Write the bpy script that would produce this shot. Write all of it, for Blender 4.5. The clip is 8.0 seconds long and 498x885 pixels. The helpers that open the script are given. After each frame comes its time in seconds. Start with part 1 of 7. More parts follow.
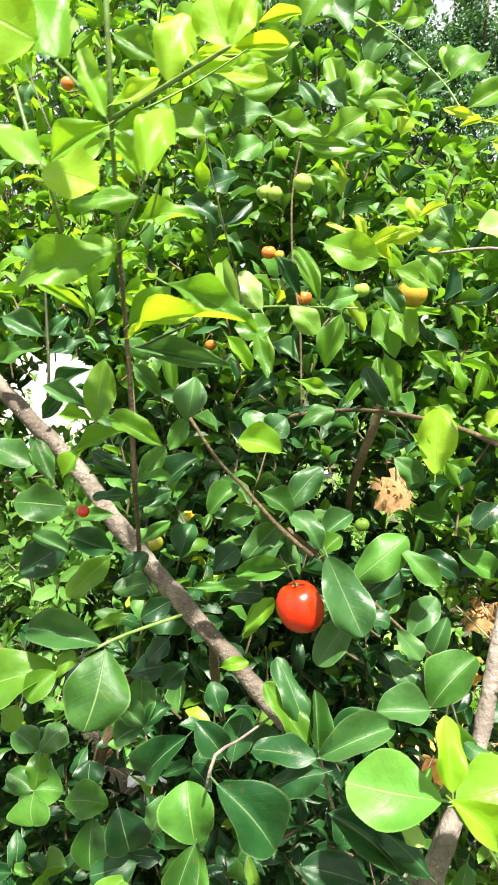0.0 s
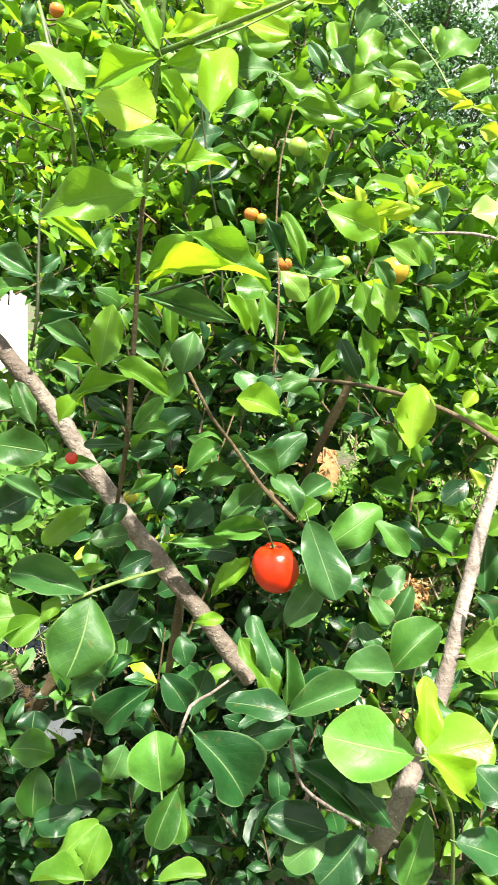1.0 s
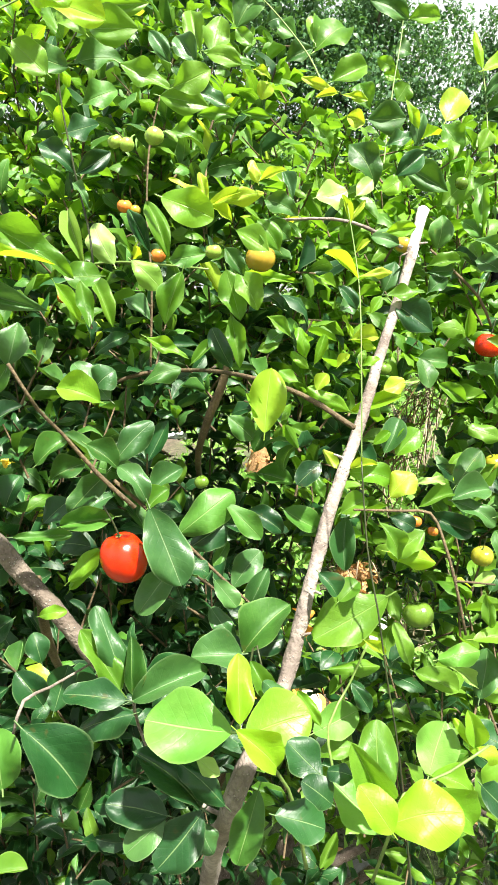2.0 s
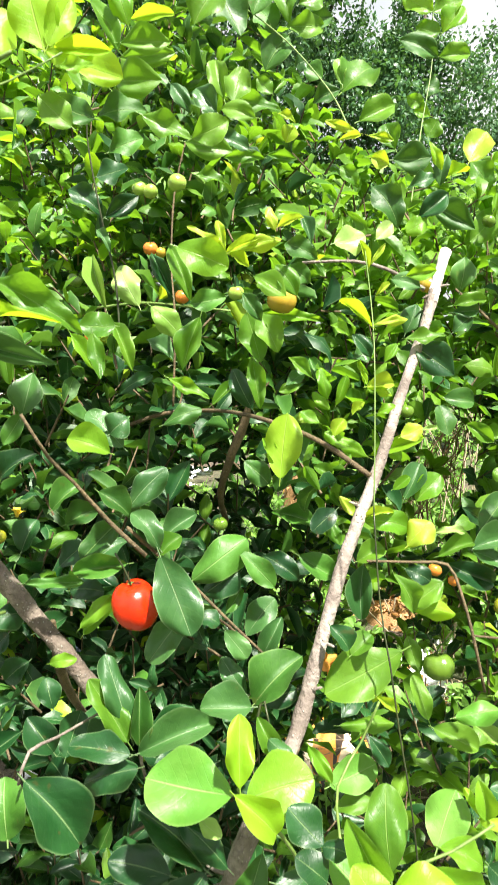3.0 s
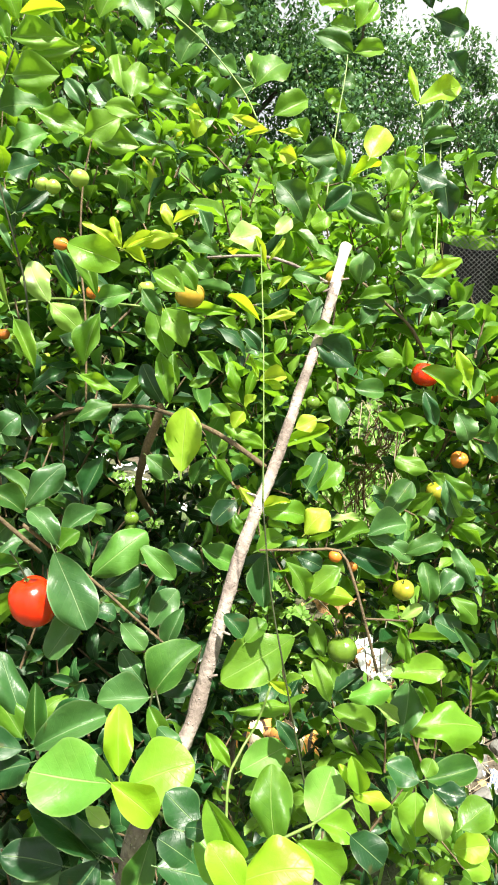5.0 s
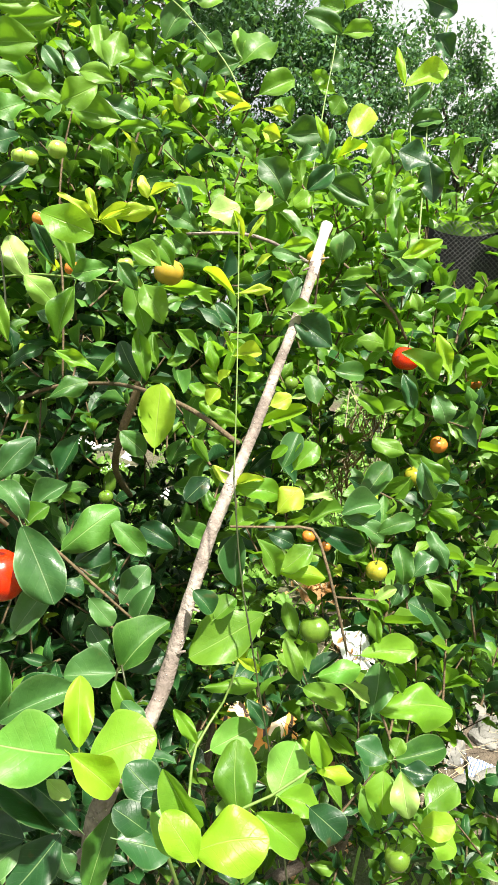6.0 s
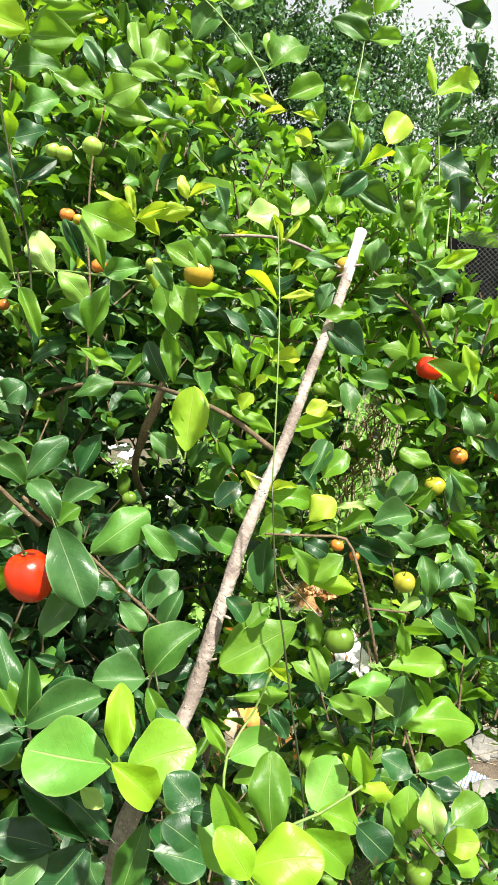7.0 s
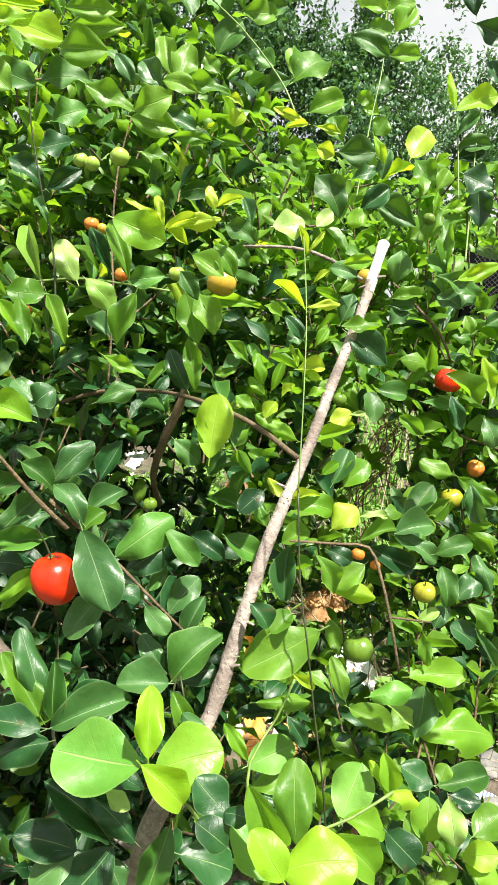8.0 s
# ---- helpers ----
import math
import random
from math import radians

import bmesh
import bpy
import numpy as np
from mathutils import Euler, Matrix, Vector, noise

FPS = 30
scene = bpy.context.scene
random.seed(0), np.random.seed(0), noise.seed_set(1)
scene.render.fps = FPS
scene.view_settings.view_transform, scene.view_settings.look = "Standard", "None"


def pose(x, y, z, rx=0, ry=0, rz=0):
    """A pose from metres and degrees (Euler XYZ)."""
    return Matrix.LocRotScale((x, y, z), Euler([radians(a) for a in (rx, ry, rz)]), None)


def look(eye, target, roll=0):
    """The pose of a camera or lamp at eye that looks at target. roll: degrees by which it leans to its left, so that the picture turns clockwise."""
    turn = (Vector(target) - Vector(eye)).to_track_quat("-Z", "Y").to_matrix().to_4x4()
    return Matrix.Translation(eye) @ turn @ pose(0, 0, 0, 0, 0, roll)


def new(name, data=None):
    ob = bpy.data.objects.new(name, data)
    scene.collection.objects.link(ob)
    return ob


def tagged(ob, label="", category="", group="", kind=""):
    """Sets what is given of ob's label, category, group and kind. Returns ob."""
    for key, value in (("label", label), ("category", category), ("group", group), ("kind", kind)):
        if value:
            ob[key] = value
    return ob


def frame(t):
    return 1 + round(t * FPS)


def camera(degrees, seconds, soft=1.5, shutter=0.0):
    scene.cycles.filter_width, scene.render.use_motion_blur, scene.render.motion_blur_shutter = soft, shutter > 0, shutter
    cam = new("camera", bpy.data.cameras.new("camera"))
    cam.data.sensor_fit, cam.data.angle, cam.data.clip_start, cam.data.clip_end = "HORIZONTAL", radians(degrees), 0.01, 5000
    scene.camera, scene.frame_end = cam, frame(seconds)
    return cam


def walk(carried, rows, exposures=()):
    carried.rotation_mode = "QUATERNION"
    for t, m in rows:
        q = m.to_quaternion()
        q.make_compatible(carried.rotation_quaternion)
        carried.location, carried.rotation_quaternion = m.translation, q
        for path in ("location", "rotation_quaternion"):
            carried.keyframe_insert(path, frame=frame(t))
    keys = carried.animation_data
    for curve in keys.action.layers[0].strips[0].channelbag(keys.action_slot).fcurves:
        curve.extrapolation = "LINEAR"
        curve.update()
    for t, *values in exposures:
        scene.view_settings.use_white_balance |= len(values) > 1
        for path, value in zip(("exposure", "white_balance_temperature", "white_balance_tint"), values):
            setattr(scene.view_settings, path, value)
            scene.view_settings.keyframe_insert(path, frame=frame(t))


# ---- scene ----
import collections

cam = camera(40.0, 8.0, soft=0.9, shutter=0.2)
PATH = [
    (0, (0.0513, -0.0166, 1.2944), (-0.1419, 1.9469, 0.9670), -2.24),
    (0.5, (0.0124, -0.0150, 1.2829), (-0.1108, 1.9416, 0.8872), 2.05),
    (1, (0.0156, -0.0201, 1.2901), (0.0347, 1.9356, 0.8721), 3.49),
    (1.5, (0.0616, -0.0231, 1.2890), (0.2007, 1.9282, 0.8732), 2.79),
    (1.7, (0.0737, -0.0240, 1.2865), (0.2267, 1.9257, 0.8678), 1.88),
    (2.8, (0.1032, -0.0200, 1.2914), (0.1502, 1.9394, 0.8930), 1.41),
    (3, (0.1030, -0.0194, 1.3008), (0.1210, 1.9491, 0.9481), 1.30),
    (3.5, (0.1063, -0.0216, 1.3127), (0.1434, 1.9590, 1.0371), 1.40),
    (4, (0.1220, -0.0244, 1.3101), (0.1847, 1.9484, 0.9872), 0.35),
    (4.5, (0.1207, -0.0267, 1.3054), (0.1895, 1.9432, 0.9665), 0.97),
    (5, (0.1407, -0.0277, 1.3033), (0.2872, 1.9319, 0.9311), 0.64),
    (5.2, (0.1451, -0.0235, 1.2981), (0.2978, 1.9280, 0.8880), 0.66),
    (6.3, (0.1509, -0.0266, 1.2912), (0.3291, 1.9256, 0.8946), 2.19),
    (6.5, (0.1477, -0.0077, 1.2884), (0.3186, 1.9397, 0.8661), 2.41),
    (7, (0.1257, -0.0184, 1.2941), (0.3212, 1.9331, 0.9026), 3.73),
    (7.5, (0.1198, -0.0212, 1.2952), (0.2929, 1.9369, 0.9266), 4.01),
    (8, (0.1138, -0.0213, 1.2914), (0.2901, 1.9381, 0.9315), 4.49),
]
walk(cam, [(t, look(eye, target, roll)) for t, eye, target, roll in PATH], exposures=[(0, 1.84, 6600, 6.5), (0.5, 1.88, 6600, 6.5), (1.0, 1.92, 6600, 6.5), (1.5, 1.98, 6600, 7), (3.0, 1.80, 6600, 7.5), (3.5, 1.88, 6600, 8), (4.5, 1.86, 6600, 8), (5.0, 1.79, 6700, 8), (6.5, 1.64, 6700, 8), (7, 1.61, 6600, 9), (8, 1.58, 6600, 9)])

# ---- sky and sun ----
SUN_ELEVATION, SUN_TURN = 63.0, 152.0
world = bpy.data.worlds.new("sky")
scene.world = world
world.use_nodes = True
wn = world.node_tree
sky = wn.nodes.new("ShaderNodeTexSky")
sky.sky_type, sky.sun_disc = "NISHITA", False
sky.sun_elevation, sky.sun_rotation = radians(SUN_ELEVATION), radians(SUN_TURN)
sky.air_density, sky.dust_density, sky.ozone_density = 1.0, 5.0, 0.3
back = wn.nodes["Background"]
back.inputs["Strength"].default_value = 0.056
# bright hazy cloud over the blue
cloud = wn.nodes.new("ShaderNodeTexNoise")
cloud.inputs["Scale"].default_value, cloud.inputs["Detail"].default_value = 2.2, 5.0
cover = wn.nodes.new("ShaderNodeMapRange")
for slot, value in zip((1, 2, 3, 4), (0.30, 0.55, 0.45, 0.95)):
    cover.inputs[slot].default_value = value
haze = wn.nodes.new("ShaderNodeMix")
haze.data_type = "RGBA"
haze.inputs[7].default_value = (5.9, 5.95, 6.0, 1)
wn.links.new(cloud.outputs[0], cover.inputs[0])
wn.links.new(cover.outputs[0], haze.inputs[0])
wn.links.new(sky.outputs[0], haze.inputs[6])
wn.links.new(haze.outputs[2], back.inputs["Color"])
sun_data = bpy.data.lights.new("sun", "SUN")
sun_data.energy, sun_data.angle, sun_data.color = 5.0, radians(2.0), (1.0, 0.955, 0.87)
sun = new("sun", sun_data)
toward = Vector((math.sin(radians(SUN_TURN)) * math.cos(radians(SUN_ELEVATION)), math.cos(radians(SUN_TURN)) * math.cos(radians(SUN_ELEVATION)), math.sin(radians(SUN_ELEVATION))))
sun.matrix_world = look(toward * 30, (0, 0, 0))


# ---- materials ----
class Nodes:
    """A short hand for node materials."""

    def __init__(self, name):
        self.mat = bpy.data.materials.new(name)
        self.mat.use_nodes = True
        self.tree = self.mat.node_tree
        self.main = self.tree.nodes["Principled BSDF"]
        self.out = self.tree.nodes["Material Output"]

    def add(self, kind, **inputs):
        node = self.tree.nodes.new("ShaderNode" + kind)
        for key, value in inputs.items():
            self.put(node, key, value)
        return node

    def put(self, node, key, value):
        slot = node.inputs[int(key[1:])] if key[0] == "i" and key[1:].isdigit() else node.inputs[key.replace("_", " ")]
        if isinstance(value, bpy.types.NodeSocket):
            self.tree.links.new(value, slot)
        else:
            slot.default_value = value

    def math(self, op, a, b=0.0):
        node = self.add("Math", i0=a, i1=b)
        node.operation = op
        return node.outputs[0]

    def ramp(self, value, low, high, a=0.0, b=1.0):
        node = self.add("MapRange", Value=value)
        node.inputs[1].default_value, node.inputs[2].default_value = low, high
        node.inputs[3].default_value, node.inputs[4].default_value = a, b
        return node.outputs[0]

    def mix(self, fac, a, b):
        node = self.add("Mix")
        node.data_type = "RGBA"
        self.put(node, "i0", fac)
        self.put(node, "i6", a)
        self.put(node, "i7", b)
        return node.outputs[2]

    def noise(self, scale, detail=4.0, coords=None, rough=0.55):
        node = self.add("TexNoise", Scale=scale, Detail=detail, Roughness=rough)
        if coords is not None:
            self.put(node, "Vector", coords)
        return node.outputs[0]

    def bump(self, height, strength, distance=0.01):
        node = self.add("Bump", Height=height, Strength=strength, Distance=distance)
        self.put(self.main, "Normal", node.outputs[0])
        return node.outputs[0]


def rgb(c):
    return (c[0], c[1], c[2], 1.0)


def leaf_material(name, dark, light, rib, rough=0.38, passing=0.35, glow=(0.3, 0.5, 0.03), spots=0.0, edge=0.0):
    """A leaf: its colour changes from leaf to leaf and over the blade, with midrib and side veins along its own u and v."""
    n = Nodes(name)
    uv = n.add("TexCoord").outputs["UV"]
    parts = n.add("SeparateXYZ", Vector=uv)
    off = n.math("ABSOLUTE", n.math("SUBTRACT", parts.outputs[0], 0.5))
    v = parts.outputs[1]
    mid = n.ramp(off, 0.004, 0.022, 1.0, 0.0)
    slant = n.math("MULTIPLY", n.math("SUBTRACT", v, n.math("MULTIPLY", off, 0.55)), 7.5)
    side = n.ramp(n.math("ABSOLUTE", n.math("SUBTRACT", n.math("FRACT", slant), 0.5)), 0.0, 0.07, 1.0, 0.0)
    rand = n.math("FRACT", n.math("ADD", n.add("ObjectInfo").outputs["Random"], n.add("NewGeometry").outputs["Random Per Island"]))
    world_place = n.add("NewGeometry").outputs["Position"]
    blotch = n.noise(38.0, 3.0, world_place)
    grain = n.noise(420.0, 3.0, world_place)
    mottle = n.noise(150.0, 4.0, world_place, 0.7)
    tone = n.math("ADD", n.math("MULTIPLY", rand, 0.7), n.math("MULTIPLY", n.math("SUBTRACT", blotch, 0.5), 1.1))
    tone = n.math("ADD", tone, n.math("MULTIPLY", n.math("SUBTRACT", mottle, 0.5), 0.7))
    tone = n.math("ADD", tone, n.math("MULTIPLY", n.math("SUBTRACT", v, 0.45), n.math("SUBTRACT", rand, 0.4)))
    col = n.mix(n.ramp(tone, 0.0, 0.8), rgb(dark), rgb(light))
    col = n.mix(n.math("MULTIPLY", grain, 0.18), col, rgb([c * 0.55 for c in dark]))
    col = n.mix(n.math("MULTIPLY", n.math("MULTIPLY", side, n.ramp(blotch, 0.4, 0.7)), 0.07), col, rgb(rib))
    col = n.mix(n.math("MULTIPLY", mid, 0.55), col, rgb(rib))
    if edge:
        col = n.mix(n.math("MULTIPLY", n.ramp(off, 0.46, 0.492), edge * 0.6), col, rgb(rib))
    if spots:
        col = n.mix(n.math("MULTIPLY", n.ramp(n.noise(130.0, 2.0, world_place), 0.66, 0.72), spots), col, (0.12, 0.06, 0.02, 1))
    n.put(n.main, "Base Color", col)
    n.put(n.main, "Roughness", n.ramp(blotch, 0.3, 0.7, rough * 0.8, rough * 1.25))
    n.main.inputs["IOR"].default_value = 1.45
    n.main.inputs["Specular IOR Level"].default_value = 0.52
    relief = n.math("ADD", n.math("MULTIPLY", mid, -0.5), n.math("MULTIPLY", blotch, 2.2))
    relief = n.math("ADD", relief, n.math("ADD", n.math("MULTIPLY", side, -0.06), n.math("MULTIPLY", mottle, 0.45)))
    normal = n.bump(relief, 0.5, 0.0016)
    lit = n.mix(n.math("MULTIPLY", mid, 0.5), rgb(glow), rgb(rib))
    lit = n.mix(n.math("MULTIPLY", rand, 0.35), lit, rgb(light))
    trans = n.add("BsdfTranslucent", Color=lit, Normal=normal)
    mixer = n.add("MixShader", Fac=passing)
    n.tree.links.new(n.main.outputs[0], mixer.inputs[1])
    n.tree.links.new(trans.outputs[0], mixer.inputs[2])
    n.tree.links.new(mixer.outputs[0], n.out.inputs[0])
    return n.mat


LEAF = {
    # besides age, dark old leaves stand for shade, fresh and young for sun
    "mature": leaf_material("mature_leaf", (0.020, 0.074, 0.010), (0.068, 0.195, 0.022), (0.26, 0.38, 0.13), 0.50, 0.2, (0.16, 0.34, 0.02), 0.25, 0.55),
    "old_shaded": leaf_material("old_shaded_leaf", (0.006, 0.036, 0.010), (0.019, 0.084, 0.018), (0.22, 0.33, 0.14), 0.42, 0.14, (0.09, 0.22, 0.02), 0.25, 0.5),
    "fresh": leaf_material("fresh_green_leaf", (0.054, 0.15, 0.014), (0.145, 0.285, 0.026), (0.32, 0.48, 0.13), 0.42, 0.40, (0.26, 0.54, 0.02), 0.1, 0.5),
    "glossy": leaf_material("glossy_old_leaf", (0.026, 0.088, 0.022), (0.070, 0.172, 0.040), (0.25, 0.35, 0.18), 0.42, 0.18, (0.12, 0.26, 0.03), 0.15, 0.6),
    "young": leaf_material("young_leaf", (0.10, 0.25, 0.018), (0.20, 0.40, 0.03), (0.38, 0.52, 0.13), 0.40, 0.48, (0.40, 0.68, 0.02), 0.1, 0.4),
    "new_growth": leaf_material("yellow_new_leaf", (0.27, 0.44, 0.03), (0.45, 0.58, 0.06), (0.60, 0.64, 0.18), 0.42, 0.48, (0.50, 0.63, 0.02), 0.05, 0.2),
    "lime": leaf_material("lime_leaf", (0.19, 0.40, 0.02), (0.33, 0.53, 0.04), (0.48, 0.62, 0.14), 0.46, 0.52, (0.56, 0.78, 0.02), 0.0, 0.3),
    "light": leaf_material("light_green_leaf", (0.085, 0.25, 0.028), (0.195, 0.375, 0.068), (0.40, 0.54, 0.20), 0.50, 0.32, (0.33, 0.54, 0.05), 0.0, 0.3),
    "pale": leaf_material("pale_leaf_underside", (0.17, 0.33, 0.05), (0.31, 0.46, 0.13), (0.42, 0.52, 0.24), 0.42, 0.3, (0.36, 0.52, 0.08), 0.1, 0.3),
    "weed": leaf_material("weed_leaf", (0.10, 0.23, 0.035), (0.22, 0.40, 0.07), (0.3, 0.42, 0.14), 0.5, 0.35, (0.25, 0.48, 0.05), 0.1, 0.4),
    "weed_bush": leaf_material("weed_bush_leaf", (0.065, 0.19, 0.03), (0.15, 0.32, 0.06), (0.42, 0.54, 0.22), 0.5, 0.4, (0.36, 0.58, 0.10), 0.1, 0.5),
    "tree": leaf_material("tree_leaf", (0.022, 0.072, 0.028), (0.095, 0.21, 0.085), (0.16, 0.28, 0.10), 0.36, 0.25, (0.14, 0.32, 0.04)),
    "withered": leaf_material("withered_orange_leaf", (0.55, 0.20, 0.025), (0.82, 0.46, 0.10), (0.75, 0.5, 0.2), 0.6, 0.4, (0.9, 0.42, 0.05), 0.7),
    "dry": leaf_material("dry_leaf", (0.40, 0.20, 0.07), (0.66, 0.40, 0.18), (0.6, 0.42, 0.24), 0.7, 0.25, (0.65, 0.34, 0.08), 0.6),
}


def bark_material(name, dark, light, dots, scale=90.0, rough=0.8, relief=0.7, patch=0.18):
    n = Nodes(name)
    place = n.add("TexCoord").outputs["Object"]
    coarse = n.noise(scale * 0.35, 4.0, place)
    fine = n.noise(scale * 4.0, 5.0, place)
    col = n.mix(n.ramp(coarse, 0.5 - patch, 0.5 + patch), rgb(dark), rgb(light))
    col = n.mix(n.math("MULTIPLY", n.ramp(fine, 0.35, 0.65), 0.5), col, rgb([c * 0.45 for c in dark]))
    cells = n.add("TexVoronoi", Vector=place, Scale=scale * 5.0)
    dot = n.ramp(cells.outputs["Distance"], 0.16, 0.30, 1.0, 0.0)
    spot = n.math("MULTIPLY", n.math("MULTIPLY", dot, 0.7), n.ramp(n.noise(scale * 2.0, 2.0, place), 0.52, 0.62))
    col = n.mix(spot, col, rgb(dots))
    n.put(n.main, "Base Color", col)
    n.main.inputs["Roughness"].default_value = rough
    n.bump(n.math("ADD", n.math("ADD", fine, coarse), n.math("MULTIPLY", spot, 0.7)), relief, 0.002)
    return n.mat


BARK = {
    "grey": bark_material("grey_brown_bark", (0.12, 0.09, 0.07), (0.26, 0.215, 0.175), (0.6, 0.56, 0.5), 90.0, 0.8, 1.0, 0.1),
    "pale": bark_material("pale_weathered_bark", (0.17, 0.135, 0.115), (0.36, 0.31, 0.27), (0.55, 0.49, 0.43), 80.0, 0.8, 1.0, 0.1),
    "brown": bark_material("brown_twig_bark", (0.07, 0.048, 0.022), (0.17, 0.12, 0.06), (0.3, 0.25, 0.17), 120.0),
    "green": bark_material("green_young_bark", (0.022, 0.032, 0.012), (0.055, 0.065, 0.022), (0.16, 0.2, 0.07), 60.0, 0.5, 0.12),
    "shoot": bark_material("green_shoot_skin", (0.09, 0.16, 0.03), (0.2, 0.3, 0.07), (0.3, 0.38, 0.14), 60.0, 0.5, 0.12),
    "trunk": bark_material("tree_bark", (0.05, 0.04, 0.03), (0.14, 0.11, 0.08), (0.2, 0.18, 0.15), 12.0),
}


def fruit_material(name, main, blush, amount):
    """Waxy cherry skin, blushed on one side and freckled."""
    n = Nodes(name)
    place = n.add("TexCoord").outputs["Object"]
    patch = n.noise(70.0, 2.0, place)
    freckle = n.noise(900.0, 2.0, place)
    col = n.mix(n.math("MULTIPLY", n.ramp(patch, 0.40, 0.66), amount), rgb(main), rgb(blush))
    col = n.mix(n.math("MULTIPLY", n.ramp(freckle, 0.6, 0.72), 0.25), col, rgb([min(1.0, c * 1.6 + 0.03) for c in main]))
    n.put(n.main, "Base Color", col)
    n.main.inputs["Roughness"].default_value = 0.24
    n.main.inputs["Subsurface Weight"].default_value = 0.0
    n.main.inputs["Subsurface Radius"].default_value = (0.004, 0.002, 0.001)
    n.main.inputs["Coat Weight"].default_value = 0.2
    n.main.inputs["Coat Roughness"].default_value = 0.12
    n.bump(n.math("ADD", patch, n.math("MULTIPLY", freckle, 0.2)), 0.12, 0.001)
    return n.mat


FRUIT = {
    "red": fruit_material("ripe_red_skin", (0.46, 0.006, 0.002), (0.70, 0.045, 0.004), 0.9),
    "orange": fruit_material("orange_skin", (0.58, 0.13, 0.02), (0.5, 0.25, 0.04), 0.8),
    "amber": fruit_material("amber_skin", (0.44, 0.26, 0.025), (0.30, 0.30, 0.04), 0.6),
    "amber_green": fruit_material("half_ripe_skin", (0.17, 0.26, 0.018), (0.45, 0.22, 0.02), 0.7),
    "pale_green": fruit_material("pale_green_skin", (0.22, 0.36, 0.05), (0.33, 0.42, 0.08), 0.8),
    "green": fruit_material("unripe_green_skin", (0.055, 0.125, 0.010), (0.14, 0.215, 0.022), 0.9),
}


def plain_material(name, a, b, scale, rough=0.7, bump=0.2, size=0.005):
    n = Nodes(name)
    place = n.add("NewGeometry").outputs["Position"]
    coarse = n.noise(scale, 5.0, place)
    fine = n.noise(scale * 9.0, 4.0, place)
    col = n.mix(n.ramp(coarse, 0.3, 0.7), rgb(a), rgb(b))
    col = n.mix(n.math("MULTIPLY", fine, 0.3), col, rgb([c * 0.6 for c in a]))
    n.put(n.main, "Base Color", col)
    n.main.inputs["Roughness"].default_value = rough
    n.bump(n.math("ADD", coarse, fine), bump, size)
    return n.mat


def ground_material():
    n = Nodes("soil_and_grass")
    place = n.add("NewGeometry").outputs["Position"]
    big, small = n.noise(0.9, 5.0, place), n.noise(22.0, 6.0, place)
    soil = n.mix(n.ramp(small, 0.3, 0.7), (0.05, 0.037, 0.026, 1), (0.15, 0.118, 0.085, 1))
    grass = n.mix(n.ramp(small, 0.3, 0.7), (0.03, 0.06, 0.015, 1), (0.10, 0.15, 0.045, 1))
    n.put(n.main, "Base Color", n.mix(n.ramp(big, 0.42, 0.58), soil, grass))
    n.main.inputs["Roughness"].default_value = 0.95
    n.bump(n.math("ADD", small, n.noise(140.0, 4.0, place)), 0.8, 0.02)
    return n.mat


STRAW = plain_material("dry_straw", (0.26, 0.20, 0.13), (0.52, 0.43, 0.30), 60.0, 0.8)
RUBBER = plain_material("dusty_black_rubber", (0.003, 0.008, 0.012), (0.008, 0.024, 0.036), 14.0, 0.85, 0.3)
PLASTIC = plain_material("dirty_white_plastic", (0.66, 0.68, 0.70), (0.82, 0.82, 0.82), 25.0, 0.45)
WRAPPER = plain_material("orange_wrapper", (0.80, 0.28, 0.04), (0.88, 0.46, 0.13), 9.0, 0.4)


def print_bands(material, color, scale, bend, low, high):
    """Wavy printed bands over the colour of a material."""
    tree = material.node_tree
    main = tree.nodes["Principled BSDF"]
    base = main.inputs["Base Color"].links[0].from_socket
    band = tree.nodes.new("ShaderNodeTexWave")
    band.inputs["Scale"].default_value, band.inputs["Distortion"].default_value, band.inputs["Detail Scale"].default_value = scale, bend, 1.5
    where = tree.nodes.new("ShaderNodeTexCoord")
    cut = tree.nodes.new("ShaderNodeMapRange")
    cut.inputs[1].default_value, cut.inputs[2].default_value = low, high
    mix = tree.nodes.new("ShaderNodeMix")
    mix.data_type = "RGBA"
    mix.inputs[7].default_value = rgb(color)
    for a, b in ((where.outputs["Object"], band.inputs["Vector"]), (band.outputs["Fac"], cut.inputs[0]), (cut.outputs[0], mix.inputs[0]), (base, mix.inputs[6]), (mix.outputs[2], main.inputs["Base Color"])):
        tree.links.new(a, b)


print_bands(WRAPPER, (0.80, 0.66, 0.48), 2.4, 2.5, 0.74, 0.80)
print_bands(WRAPPER, (0.035, 0.02, 0.015), 4.2, 5.0, 0.88, 0.92)
CLOTH = plain_material("white_cloth", (0.60, 0.61, 0.62), (0.78, 0.78, 0.78), 25.0, 0.8)
print_bands(CLOTH, (0.10, 0.14, 0.24), 34.0, 0.6, 0.55, 0.7)
# near-black colour that takes the place of shade behind the net
SHADE_BLACK = plain_material("black_net_shade", (0.0015, 0.0018, 0.002), (0.004, 0.0045, 0.005), 20.0, 1.0)
SHADE_BLACK.node_tree.nodes["Principled BSDF"].inputs["Specular IOR Level"].default_value = 0.1
DEAD = plain_material("dead_brown_stem", (0.22, 0.12, 0.055), (0.46, 0.30, 0.16), 60.0, 0.8)
SAND = plain_material("tan_earth", (0.28, 0.14, 0.055), (0.50, 0.29, 0.13), 30.0, 0.9, 0.8, 0.01)
